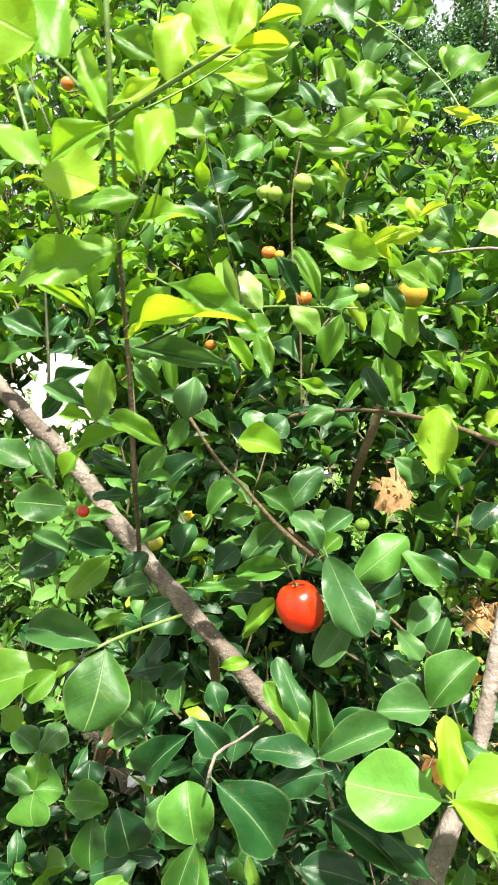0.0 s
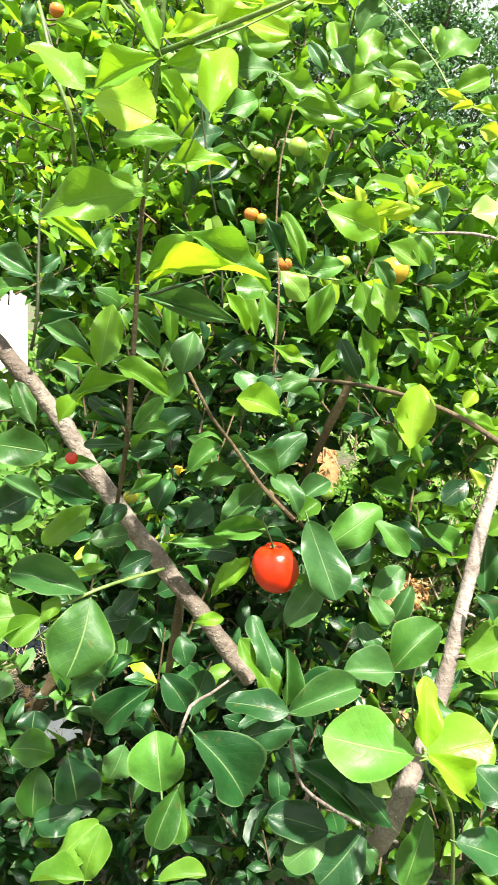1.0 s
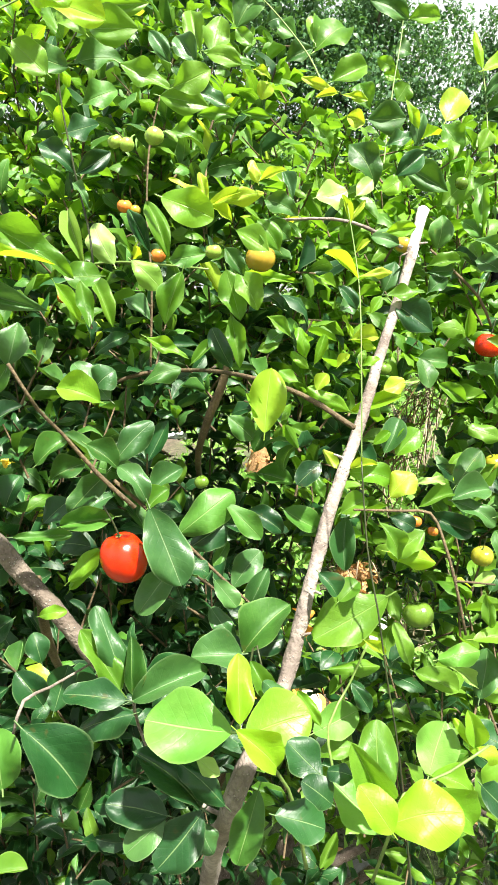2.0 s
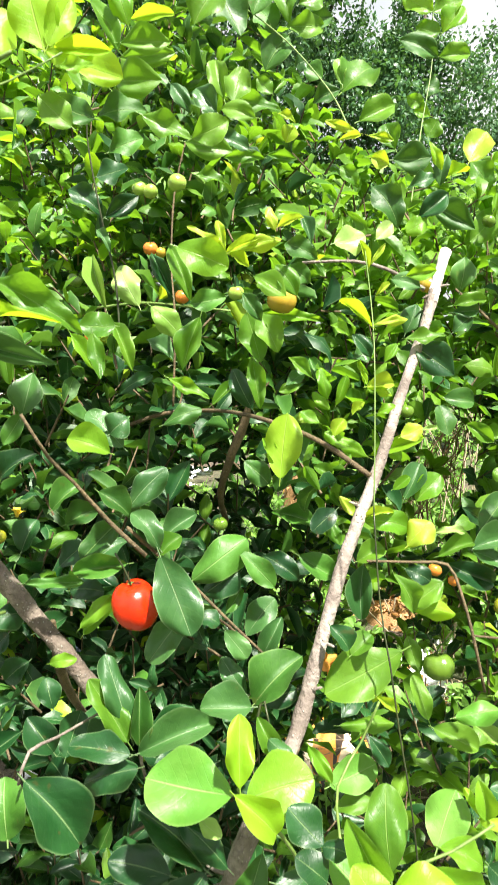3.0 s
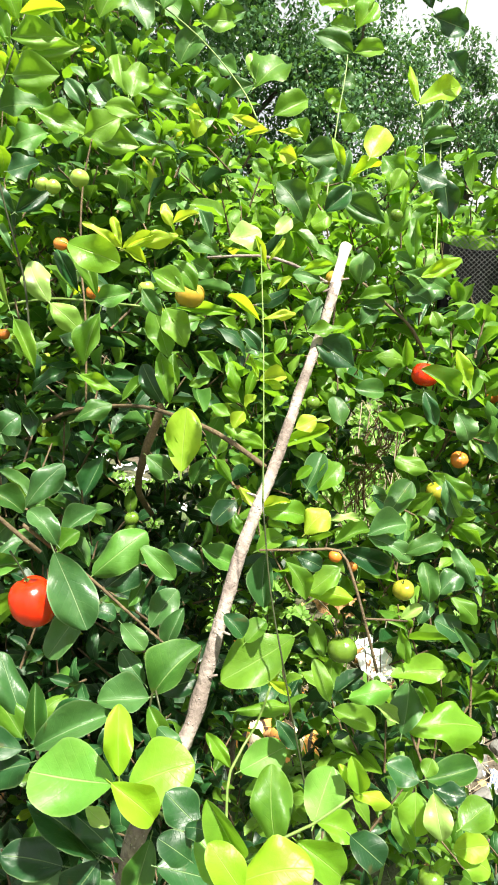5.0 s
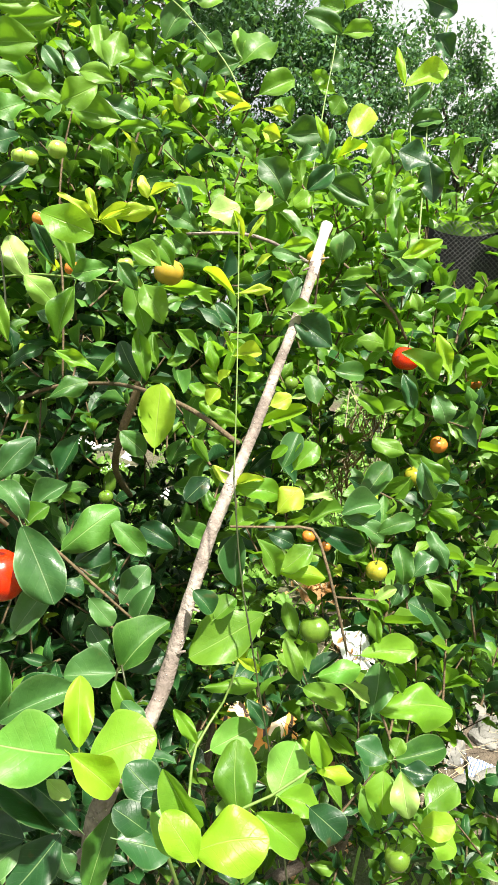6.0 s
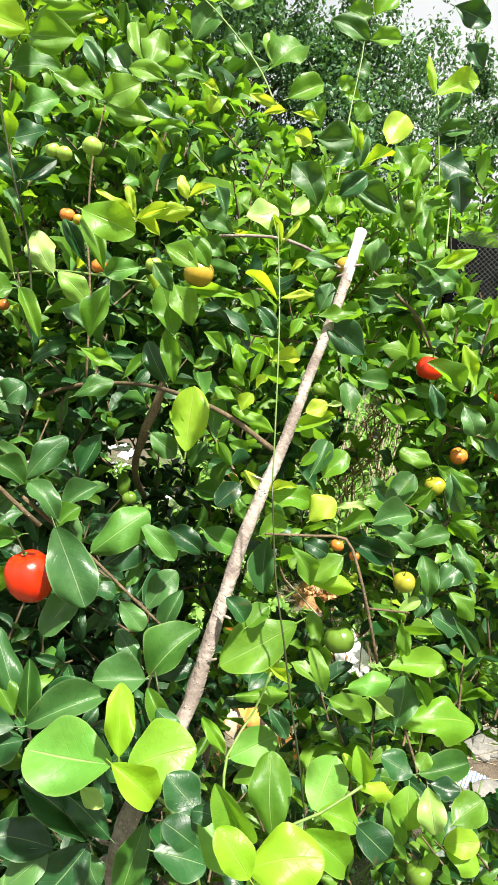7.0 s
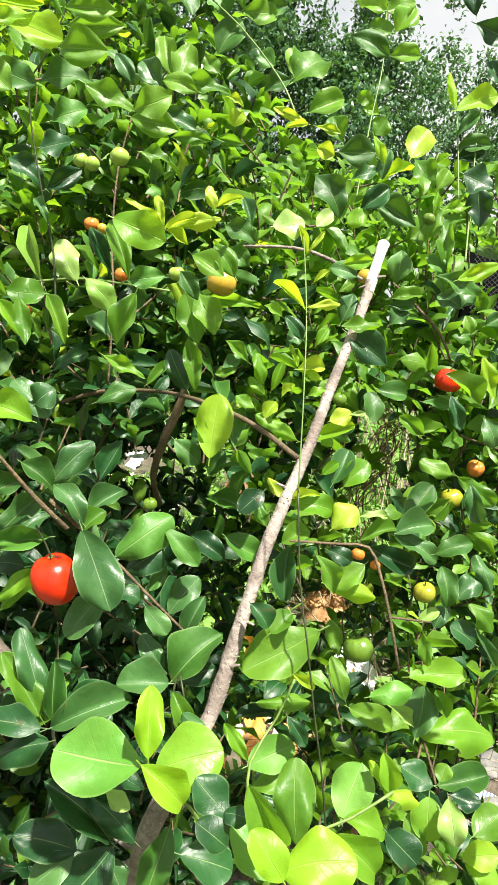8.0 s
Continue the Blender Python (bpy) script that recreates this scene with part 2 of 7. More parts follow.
PLASTER = plain_material("white_limewash", (0.72, 0.71, 0.68), (0.84, 0.83, 0.81), 2.5, 0.85)
WIRE = plain_material("grey_net_cord", (0.05, 0.05, 0.05), (0.13, 0.13, 0.13), 30.0, 0.7)
STONE = plain_material("pale_grey_stone", (0.10, 0.10, 0.09), (0.25, 0.24, 0.22), 18.0, 0.85, 0.6)
PEELED = plain_material("peeled_white_wood", (0.52, 0.47, 0.41), (0.74, 0.70, 0.64), 120.0, 0.7, 0.3, 0.002)
CUT = plain_material("pale_cut_wood", (0.58, 0.48, 0.36), (0.74, 0.66, 0.54), 160.0, 0.75)
POLLEN = plain_material("yellow_petal", (0.6, 0.42, 0.03), (0.75, 0.6, 0.05), 300.0, 0.6)


# ---- helpers of this scene ----
def mesh_of(name, verts, faces, material, uvs=None, smooth=True):
    me = bpy.data.meshes.new(name)
    me.from_pydata([tuple(p) for p in verts], [], [tuple(f) for f in faces])
    me.materials.append(material)
    if smooth:
        me.shade_smooth()
    if uvs is not None:
        layer = me.uv_layers.new(name="UVMap")
        index = np.empty(len(me.loops), dtype=np.int32)
        me.loops.foreach_get("vertex_index", index)
        layer.data.foreach_set("uv", np.asarray(uvs, dtype=np.float32)[index].ravel())
    return me


def thing(name, place, label, category, group="", kind=""):
    ob = new(name)
    ob.location = place
    ob.empty_display_size = 0.05
    return tagged(ob, label, category, group, kind)


def part(name, me, parent, label="", kind=""):
    """A mesh in world places becomes one part under its thing."""
    ob = new(name, me)
    ob.parent = parent
    ob.matrix_parent_inverse = Matrix.Translation(-parent.location) if parent.parent is None else Matrix()
    return tagged(ob, label, kind=kind)


def leaf_shape(rows, cols, fold, bend, wave, seed, petiole=True, blunt=0.62, skew=1.05):
    """Verts, faces and uvs of one leaf: along +y from 0 to 1, 1 wide, facing +z, broad and rounded towards its tip."""
    rng = random.Random(seed)
    lean, turns, phase = rng.uniform(-0.06, 0.06), rng.uniform(5, 10), rng.uniform(0, 6.3)
    curl, twist, droop = rng.uniform(0.0, 0.35), rng.uniform(-0.35, 0.35), rng.uniform(-0.02, 0.12)
    edge_phase = (rng.uniform(0, 6.3), rng.uniform(0, 6.3))
    notch = rng.uniform(-0.02, 0.035)
    verts, faces, uvs = [], [], []
    for i in range(rows + 1):
        v = 0.5 - 0.5 * math.cos(math.pi * (i / rows) ** 0.94)
        half = 0.5 * max(0.02, (4 * v**skew * max(0.0, 1 - v**skew)) ** blunt) * (0.84 + 0.16 * min(1.0, v / 0.4))
        for j in range(cols + 1):
            u = 2 * j / cols - 1
            side = 1 + (0.035 * math.sin(7 * v + edge_phase[u > 0]) + 0.02 * math.sin(17 * v + edge_phase[u <= 0])) * abs(u)
            x = u * half * side
            z = fold * abs(u) ** 1.4 * half - curl * abs(u) ** 4 * half + wave * u * u * half * math.sin(turns * v + phase + 1.3 * u)
            y = v - notch * math.exp(-((u / 0.4) ** 2)) * max(0.0, (v - 0.8) / 0.2) ** 2
            t = twist * (v - 0.3)
            x, z = x * math.cos(t) - z * math.sin(t), x * math.sin(t) + z * math.cos(t)
            verts.append((x + lean * math.sin(math.pi * v), y, z - bend * (4 * (v - 0.5) ** 2 - 1) - droop * v**3))
            uvs.append((0.5 + 0.5 * u, v))
    for i in range(rows):
        for j in range(cols):
            a = i * (cols + 1) + j
            faces.append((a, a + 1, a + cols + 2, a + cols + 1))
    if petiole:
        base = len(verts)
        for y, r in ((-0.12, 0.012), (0.02, 0.016)):
            for k in range(3):
                a = k * 2.0944
                verts.append((r * 1.6 * math.cos(a), y, r * math.sin(a) + (0.02 if y < 0 else 0.0)))
                uvs.append((0.5, 0.0))
        for k in range(3):
            faces.append((base + k, base + (k + 1) % 3, base + 3 + (k + 1) % 3, base + 3 + k))
    return np.array(verts), faces, uvs


LEAF_FORMS = [(0.75, 0.12, 0.22, 0.62, 1.1), (0.5, 0.2, 0.3, 0.68, 1.0), (0.25, 0.05, 0.18, 0.58, 1.12), (0.45, 0.03, 0.25, 0.7, 1.1), (0.18, 0.10, 0.28, 0.56, 1.18), (0.6, 0.08, 0.26, 0.62, 1.02), (0.3, -0.05, 0.25, 0.58, 1.2), (0.8, 0.14, 0.2, 0.66, 1.05), (0.25, 0.16, 0.28, 0.6, 1.15), (-0.2, 0.08, 0.3, 0.6, 1.1), (0.45, -0.06, 0.28, 0.64, 1.05), (0.9, 0.05, 0.22, 0.7, 1.02)]
POINTED = [(0.6, 0.10, 0.24, 0.92, 0.95), (0.35, 0.16, 0.3, 0.85, 1.05), (0.8, 0.06, 0.2, 0.98, 1.0), (0.3, -0.05, 0.28, 0.88, 0.9)]
leaf_shapes = [leaf_shape(20, 8, fold, bend, wave, 10 + k, True, blunt, skew) for k, (fold, bend, wave, blunt, skew) in enumerate(LEAF_FORMS + POINTED)]
leaf_meshes = {(kind_name, k): mesh_of("leaf_" + kind_name, shape[0], shape[1], material, shape[2]) for kind_name, material in LEAF.items() for k, shape in enumerate(leaf_shapes)}


def basis(along, normal):
    y = Vector(along).normalized()
    z = Vector(normal)
    z = (z - y * z.dot(y)).normalized()
    return y.cross(z), y, z


leaf_rng = random.Random(5)
far_leaves = collections.defaultdict(list)


def leaf(kind, base, tip, normal, width, form=None):
    """A leaf of the shrub: near ones are parts of their own, those deeper in are joined later."""
    base, tip = Vector(base), Vector(tip)
    length = (tip - base).length
    x, y, z = basis(tip - base, normal)
    place = Matrix.Translation(base) @ Matrix((x, y, z)).transposed().to_4x4() @ Matrix.Diagonal((width, length, length, 1))
    pick = form is None
    form = leaf_rng.randrange(len(LEAF_FORMS)) if pick else form
    # leaves high on the shrub are narrower at the tip
    if pick and base.z > 1.24 and kind in ("mature", "fresh", "young", "old_shaded", "glossy"):
        form = len(LEAF_FORMS) + form % len(POINTED)
    if base.y > 0.58:
        far_leaves[kind].append((place, form))
    else:
        part("leaf", leaf_meshes[kind, form], shrub).matrix_basis = place


def join_far_leaves():
    for kind, some in far_leaves.items():
        verts, faces, uvs, at = [], [], [], 0
        for place, form in some:
            shape, quads, uv = leaf_shapes[form]
            verts.extend(place @ Vector(p) for p in shape)
            faces.extend(tuple(i + at for i in q) for q in quads)
            uvs.extend(uv)
            at += len(shape)
        part("outer_leaves", mesh_of("outer_leaves", verts, faces, LEAF[kind], uvs), shrub, kind="stuff")


def tube(points, sides=8, step=0.012, rough=0.10, seed=0, cap=True):
    """Verts and faces of a bent tube through (x, y, z, r), with an uneven skin."""
    pts = [Vector(p[:3]) for p in points]
    rad = [p[3] for p in points]
    path, radii = [], []
    for i in range(len(pts) - 1):
        p0, p1, p2, p3 = pts[max(i - 1, 0)], pts[i], pts[i + 1], pts[min(i + 2, len(pts) - 1)]
        count = max(2, int((p2 - p1).length / step))
        for k in range(count + (i == len(pts) - 2)):
            s = k / count
            path.append(0.5 * ((2 * p1) + (p2 - p0) * s + (2 * p0 - 5 * p1 + 4 * p2 - p3) * s * s + (3 * p1 - p0 - 3 * p2 + p3) * s**3))
            radii.append(rad[i] * (1 - s) + rad[i + 1] * s)
    verts, faces = [], []
    side = Vector((1, 0.2, 0.1))
    for i, p in enumerate(path):
        ahead = (path[min(i + 1, len(path) - 1)] - path[max(i - 1, 0)]).normalized()
        side = (side - ahead * side.dot(ahead)).normalized()
        other = ahead.cross(side)
        for k in range(sides):
            a = 2 * math.pi * k / sides
            way = side * math.cos(a) + other * math.sin(a)
            swell = 1 + rough * (noise.noise(p * 60 + way * 1.2 + Vector((seed, 0, 0))) + 0.6 * noise.noise(p * 190 + way * 2.0))
            verts.append(p + way * radii[i] * swell)
    n = len(path)
    for i in range(n - 1):
        for k in range(sides):
            a, b = i * sides + k, i * sides + (k + 1) % sides
            faces.append((a, b, b + sides, a + sides))
    if cap:
        faces.append(tuple(range(sides - 1, -1, -1)))
        faces.append(tuple(range((n - 1) * sides, n * sides)))
    return verts, faces


limb_count = 0


def limb(name, bark, points):
    global limb_count
    limb_count += 1
    thick = max(p[3] for p in points)
    verts, faces = tube(points, 12 if thick > 0.004 else 7, 0.004 if thick > 0.004 else 0.012, 0.22 if thick > 0.004 else 0.12 if bark == "brown" else 0.05, limb_count)
    if name == "limb":
        # knots where twigs were cut away
        rng = random.Random(limb_count)
        sides = 12
        for _ in range(7):
            k = rng.randrange(len(verts) // 5, len(verts))
            ring = k // sides * sides
            mid = sum((verts[i] for i in range(ring, min(ring + sides, len(verts)))), Vector()) / min(sides, len(verts) - ring)
            seat, out = verts[k].copy(), (verts[k] - mid).normalized()
            for i, p in enumerate(verts):
                d = (p - seat).length / (thick * 0.55)
                if d < 1:
                    verts[i] = p + out * thick * 0.28 * (1 - d * d)
    me = mesh_of(name, verts, faces, BARK[bark])
    label = {"grey": "rough grey-brown branch dotted with pale lenticels", "pale": "pale weathered branch"}.get(bark, "") if name == "limb" else ""
    ob = part(name, me, shrub, label)
    if name == "limb":
        me.materials.append(CUT)
        me.polygons[-1].material_index = me.polygons[-2].material_index = 1
        if bark == "pale":
            # the top end is peeled down to the white wood
            me.materials.append(PEELED)
            end = Vector(points[0][:3])
            for face in me.polygons[:-2]:
                reach = (face.center - end).length + 0.035 * noise.noise(face.center * 110)
                if reach < 0.040:
                    face.material_index = 2
    return ob


def scatter(name, spots, material_mix, parent, form=(3, 2, 0.35, 0.06, 0.1), label="", seed=0):
    """Leaves at many spots (base, along, normal, length, width), joined into one mesh for each material."""
    made = []
    shapes = [leaf_shape(form[0], form[1], form[2] * f, form[3] * g, form[4], seed + k, False, 0.8) for k, (f, g) in enumerate(((1, 1), (0.4, 2.2), (1.5, -0.6)))]
    for material, some in material_mix(spots):
        if not some:
            continue
        verts, faces, uvs, at = [], [], [], 0
        for i, (base, along, normal, length, width) in enumerate(some):
            shape, quads, uv = shapes[i % 3]
            y = along / np.linalg.norm(along)
            z = normal - y * (normal @ y)
            z /= np.linalg.norm(z) + 1e-9
            x = np.cross(y, z)
            verts.append(base + shape[:, :1] * x * width + shape[:, 1:2] * y * length + shape[:, 2:] * z * length)
            faces.extend([tuple(c + at for c in q) for q in quads])
            uvs.extend(uv)
            at += len(shape)
        me = mesh_of(name, np.concatenate(verts), faces, material, uvs)
        made.append(part(name, me, parent, label, "stuff"))
    return made


def rosettes(rng, count, inside, size, per=6, up=0.6, spread=0.9, lean=0.35, slim=0.42):
    """Leaf spots round the ends of short twigs at random places that inside() accepts, and the twigs."""
    spots, twigs = [], []
    tries = 0
    while len(twigs) < count and tries < count * 60:
        tries += 1
        c = inside(rng)
        if c is None:
            continue
        axis = rng.normal(size=3) * 0.7 + np.array([0, -lean, up])
        axis /= np.linalg.norm(axis)
        a = np.cross(axis, [0.3, 0.8, 0.5])
        a /= np.linalg.norm(a)
        b = np.cross(axis, a)
        reach = size * rng.uniform(0.9, 1.7)
        twigs.append((c - axis * reach, c + axis * reach * 0.25))
        k = rng.integers(max(3, per - 2), per + 3)
        for i in range(k):
            ang = i * 2.4 + rng.uniform(-0.4, 0.4)
            out = a * math.cos(ang) + b * math.sin(ang)
            along = out * spread + axis * rng.uniform(0.1, 0.9)
            normal = axis + rng.normal(size=3) * 0.35 + np.array([0, -0.15, 0.25])
            length = size * rng.uniform(0.6, 1.3)
            start = c - axis * reach * rng.uniform(0, 1.0)
            spots.append((start, along, normal, length, length * rng.uniform(slim, slim + 0.18)))
    return spots, twigs


def twig_mesh(name, twigs, radius, material):
    verts, faces = [], []
    for p, q in twigs:
        p, q = np.asarray(p), np.asarray(q)
        y = (q - p) / np.linalg.norm(q - p)
        x = np.cross(y, [0.31, 0.53, 0.79])
        x /= np.linalg.norm(x)
        z = np.cross(x, y)
        at = len(verts)
        for end, r in ((p, radius), (q, radius * 0.6)):
            for k in range(4):
                ang = k * math.pi / 2
                verts.append(end + (x * math.cos(ang) + z * math.sin(ang)) * r)
        faces.extend([(at + k, at + (k + 1) % 4, at + 4 + (k + 1) % 4, at + 4 + k) for k in range(4)])
    return mesh_of(name, verts, faces, material)


# ---- ground ----
def ground():
    xs = np.concatenate([-np.geomspace(300, 6, 14), np.linspace(-5, 6, 90), np.geomspace(7, 300, 14)])
    ys = np.concatenate([-np.geomspace(300, 3, 14), np.linspace(-2, 8, 84), np.geomspace(9, 300, 16)])
    verts = []
    for y in ys:
        for x in xs:
            near = math.exp(-((x / 8) ** 2 + (y / 9) ** 2))
            verts.append((x, y, near * (0.05 * noise.noise(Vector((x * 1.3, y * 1.3, 0))) + 0.02 * noise.noise(Vector((x * 6, y * 6, 3)))) - 0.01))
    w = len(xs)
    faces = [(j * w + i, j * w + i + 1, (j + 1) * w + i + 1, (j + 1) * w + i) for j in range(len(ys) - 1) for i in range(w - 1)]
    return tagged(new("ground", mesh_of("ground", verts, faces, ground_material())), "bare brown soil with patches of short grass", "ground", kind="structure")


ground()


# ---- white garden wall, far behind the shrub ----
def white_wall():
    bm = bmesh.new()
    bmesh.ops.create_cube(bm, size=1.0)
    bmesh.ops.scale(bm, vec=(4.6, 0.2, 1.8), verts=bm.verts)
    bmesh.ops.bevel(bm, geom=list(bm.edges), offset=0.012, segments=2, affect="EDGES")
    bmesh.ops.translate(bm, vec=(-4.3, 6.2, 0.88), verts=bm.verts)
    me = bpy.data.meshes.new("wall")
    bm.to_mesh(me)
    bm.free()
    me.materials.append(PLASTER)
    tagged(new("wall_north", me), "sunlit white limewashed garden wall", "wall", kind="structure")


white_wall()


# ---- trees behind ----
def tree(place, height, spread, seed, leaves, size, lean=0.0):
    rng = np.random.default_rng(seed)
    base = Vector(place)
    top = thing("tree", base, "tall leafy tree with a dark green crown behind the shrub", "tree", "trees behind the shrub")
    trunk = [(base.x, base.y, base.z - 0.05, 0.13), (base.x + 0.1, base.y, height * 0.3, 0.10), (base.x + lean * 0.5, base.y + 0.1, height * 0.6, 0.06), (base.x + lean, base.y, height * 0.88, 0.02)]
    part("trunk", mesh_of("trunk", *tube(trunk, 10, 0.15, 0.2, seed), BARK["trunk"]), top)
    ends = []
    for k in range(11):
        h = height * (0.28 + 0.06 * k)
        a = k * 2.4 + seed
        reach = spread * rng.uniform(0.55, 1.0) * math.sin(math.pi * min(0.97, 0.22 + 0.07 * k)) ** 0.6
        s = Vector((base.x + lean * h / height, base.y, h))
        e = s + Vector((math.cos(a) * reach, math.sin(a) * reach, height * rng.uniform(0.08, 0.2)))
        m = (s + e) / 2 + Vector((0, 0, -0.08))
        part("limb", mesh_of("limb", *tube([(*s, 0.045), (*m, 0.03), (*e, 0.01)], 6, 0.15, 0.15, seed + k), BARK["trunk"]), top)
        ends.extend([np.array(e), np.array(m), np.array((s + e * 2) / 3)])
    clumps = []
    for e in ends:
        for _ in range(5):
            clumps.append(e + rng.normal(size=3) * spread * np.array([0.24, 0.24, 0.2]))
    spots = []
    for _ in range(leaves):
        c = clumps[rng.integers(len(clumps))] + rng.normal(size=3) * spread * 0.085
        along = rng.normal(size=3) + np.array([0, 0, -0.4])
        normal = rng.normal(size=3) * 0.7 + np.array([0, -0.2, 1.0])
        length = size * rng.uniform(0.6, 1.3)
        spots.append((c, along, normal, length, length * 0.48))
    scatter("crown", spots, lambda s: [(LEAF["tree"], s)], top, (2, 1, 0.3, 0.08, 0.0), seed=seed)
    return top


tree((-0.6, 8.6, 0), 7.4, 2.0, 1, 52000, 0.085)
tree((2.05, 9.4, 0), 5.25, 1.25, 2, 34000, 0.075, 0.1)
tree((4.15, 10.5, 0), 4.7, 0.85, 3, 18000, 0.075)
tree((-3.2, 8.2, 0), 7.0, 2.0, 4, 26000, 0.09)
tree((0.85, 9.3, 0), 5.4, 1.0, 9, 20000, 0.08)
tree((5.6, 10.0, 0), 4.6, 1.3, 7, 7000, 0.12)


# ---- black net among the branches ----
def net_strands(x0, x1, z0, z1, y, gap):
    """Crossed slanting strands, cut off at the edges of the sheet."""
    strands = []
    for s in (1, -1):
        k = x0 - (z1 - z0)
        while k < x1 + z1 - z0:
            xa, xb = (k, k + z1 - z0) if s > 0 else (k + z1 - z0, k)
            za, zb = z0, z1
            if xa > xb:
                xa, za, xb, zb = xb, zb, xa, za
            if xb > x0 and xa < x1:
                slope = (zb - za) / (xb - xa)
                if xa < x0:
                    za, xa = za + (x0 - xa) * slope, x0
                if xb > x1:
                    zb, xb = zb + (x1 - xb) * slope, x1
                if xb - xa > gap:
                    cuts = np.linspace(0, 1, 9)
                    ways = [np.array([xa + (xb - xa) * c, y + 0.0004 * s, za + (zb - za) * c]) for c in cuts]
                    for w in ways:
                        w[1] += 0.012 * math.sin(w[0] * 31 + 1.0) * math.cos(w[2] * 23)
                    strands.extend(zip(ways, ways[1:]))
            k += gap
    return strands


def net_shade(place, wide, tall):
    """Black sheet in folds, added behind the net for the dark shade there."""
    cols, rows = 30, 16
    verts, faces = [], []
    for side in (0.0, 0.003):
        for j in range(rows + 1):
            for i in range(cols + 1):
                u, v = i / cols, j / rows
                fold = 0.006 * math.sin(u * 21 + 1.2 * noise.noise(Vector((u * 3, v * 2, 1)))) * (0.4 + 0.6 * v)
                verts.append((place[0] + (u - 0.5) * wide, place[1] + fold + side, place[2] - v * tall - 0.01 * math.sin(u * math.pi * 2) * (1 - v)))
    w, step = cols + 1, (cols + 1) * (rows + 1)
    for j in range(rows):
        for i in range(cols):
            a = j * w + i
            faces.append((a, a + 1, a + w + 1, a + w))
            faces.append((a + step + w, a + step + w + 1, a + step + 1, a + step))
    return mesh_of("net_shade", verts, faces, SHADE_BLACK)


def garden_net():
    net = thing("garden_net", (0.53, 0.78, 1.395), "grey garden net hung among the branches, the shade behind it a black sheet", "net")
    part("mesh", twig_mesh("mesh", net_strands(0.435, 0.62, 1.30, 1.395, 0.775, 0.0056), 0.0004, WIRE), net, kind="stuff")
    part("net_shade", net_shade((0.53, 0.80, 1.39), 0.20, 0.095), net, "black folded sheet standing for the shade behind the net")


garden_net()


# ---- weeds, grass and litter ----
# larger litter and heaps on the ground, in view through the gaps of the shrub
LITTER = [(0.58, 4.85, 0.055), (0.78, 2.86, 0.09), (0.78, 2.86, 0.02), (0.395, 1.9, 0.135), (0.80, 2.32, 0.13), (0.95, 1.65, 0.13), (-0.72, 5.9, 0.13), (-0.33, 5.6, 0.13), (0.03, 4.42, 0.13), (-0.45, 1.8, 0.02)]


def cleared(x, y, z):
    """Open lines of sight to the litter, free of tall weeds."""
    for cx, cy, ex in LITTER:
        k = y / cy
        if k < 1.04 and math.hypot(x - ex - (cx - ex) * k, z - 1.29 + 1.17 * k) < 0.14 * k + 0.05:
            return True
    return False


def weeds():
    rng = np.random.default_rng(21)

    def low(r):
        x, y = r.uniform(-2.6, 3.2), r.uniform(1.55, 5.2)
        if r.random() < 0.4:
            x, y = r.uniform(0.15, 2.0), r.uniform(1.55, 3.6)
        if -1.35 < x < -0.4 and y < 2.9 or noise.noise(Vector((x * 0.9, y * 0.9, 2))) < -0.12 - 0.25 * (abs(x) < 1.6) + 0.18 * max(0.0, abs(x) - 1.6) + 0.2 * max(0.0, y - 4.4):
            return None
        z = r.uniform(0.03, 0.35 + 0.75 * r.random() * min(1.0, (y - 1.5) * 0.6))
        if cleared(x, y, z):
            return None
        return np.array([x, y, z])

    def left_bush(r):
        x, y, z = r.uniform(-0.85, -0.22), r.uniform(0.85, 1.3), r.uniform(0.5, 1.14)
        if z < 1.29 - 0.42 * y:
            return None
        return np.array([x, y, z])

    def near_bush(r):
        return np.array([r.uniform(-0.40, -0.165), r.uniform(0.56, 0.8), r.uniform(0.93, 1.125)])

    def hedge(r):
        x, y = r.uniform(-3.2, 5.0), r.uniform(6.5, 7.4)
        return np.array([x, y, r.uniform(0.1, (2.7 if x < 2.5 else 1.7) + 0.35 * noise.noise(Vector((x, y, 0))))])

    for nm, where, count, size, text in (("weed_plants", low, 4600, 0.04, "low green weeds growing on the ground"), ("weed_bush", left_bush, 330, 0.03, "small-leaved weedy bush with pointed leaves"), ("weed_bush", near_bush, 170, 0.021, "small-leaved weedy bush with pointed leaves"), ("hedge", hedge, 1900, 0.10, "sunlit green hedge in the distance")):
        spots, stalks = rosettes(rng, count, where, size, 8, 0.8, 0.9)
        top = thing(nm, (float(np.mean([s[0][0] for s in spots])), float(np.mean([s[0][1] for s in spots])), 0), text, "weeds", kind="stuff")
        scatter("leaves", spots, lambda s: [(LEAF["weed_bush" if nm == "weed_bush" else "weed"], s)], top, (3, 1, 0.3, 0.1, 0.0) if nm == "hedge" else (3, 2, 0.3, 0.1, 0.0), seed=3)
        part("stems", twig_mesh("stems", stalks, 0.0018, BARK["green"]), top, kind="stuff")


weeds()


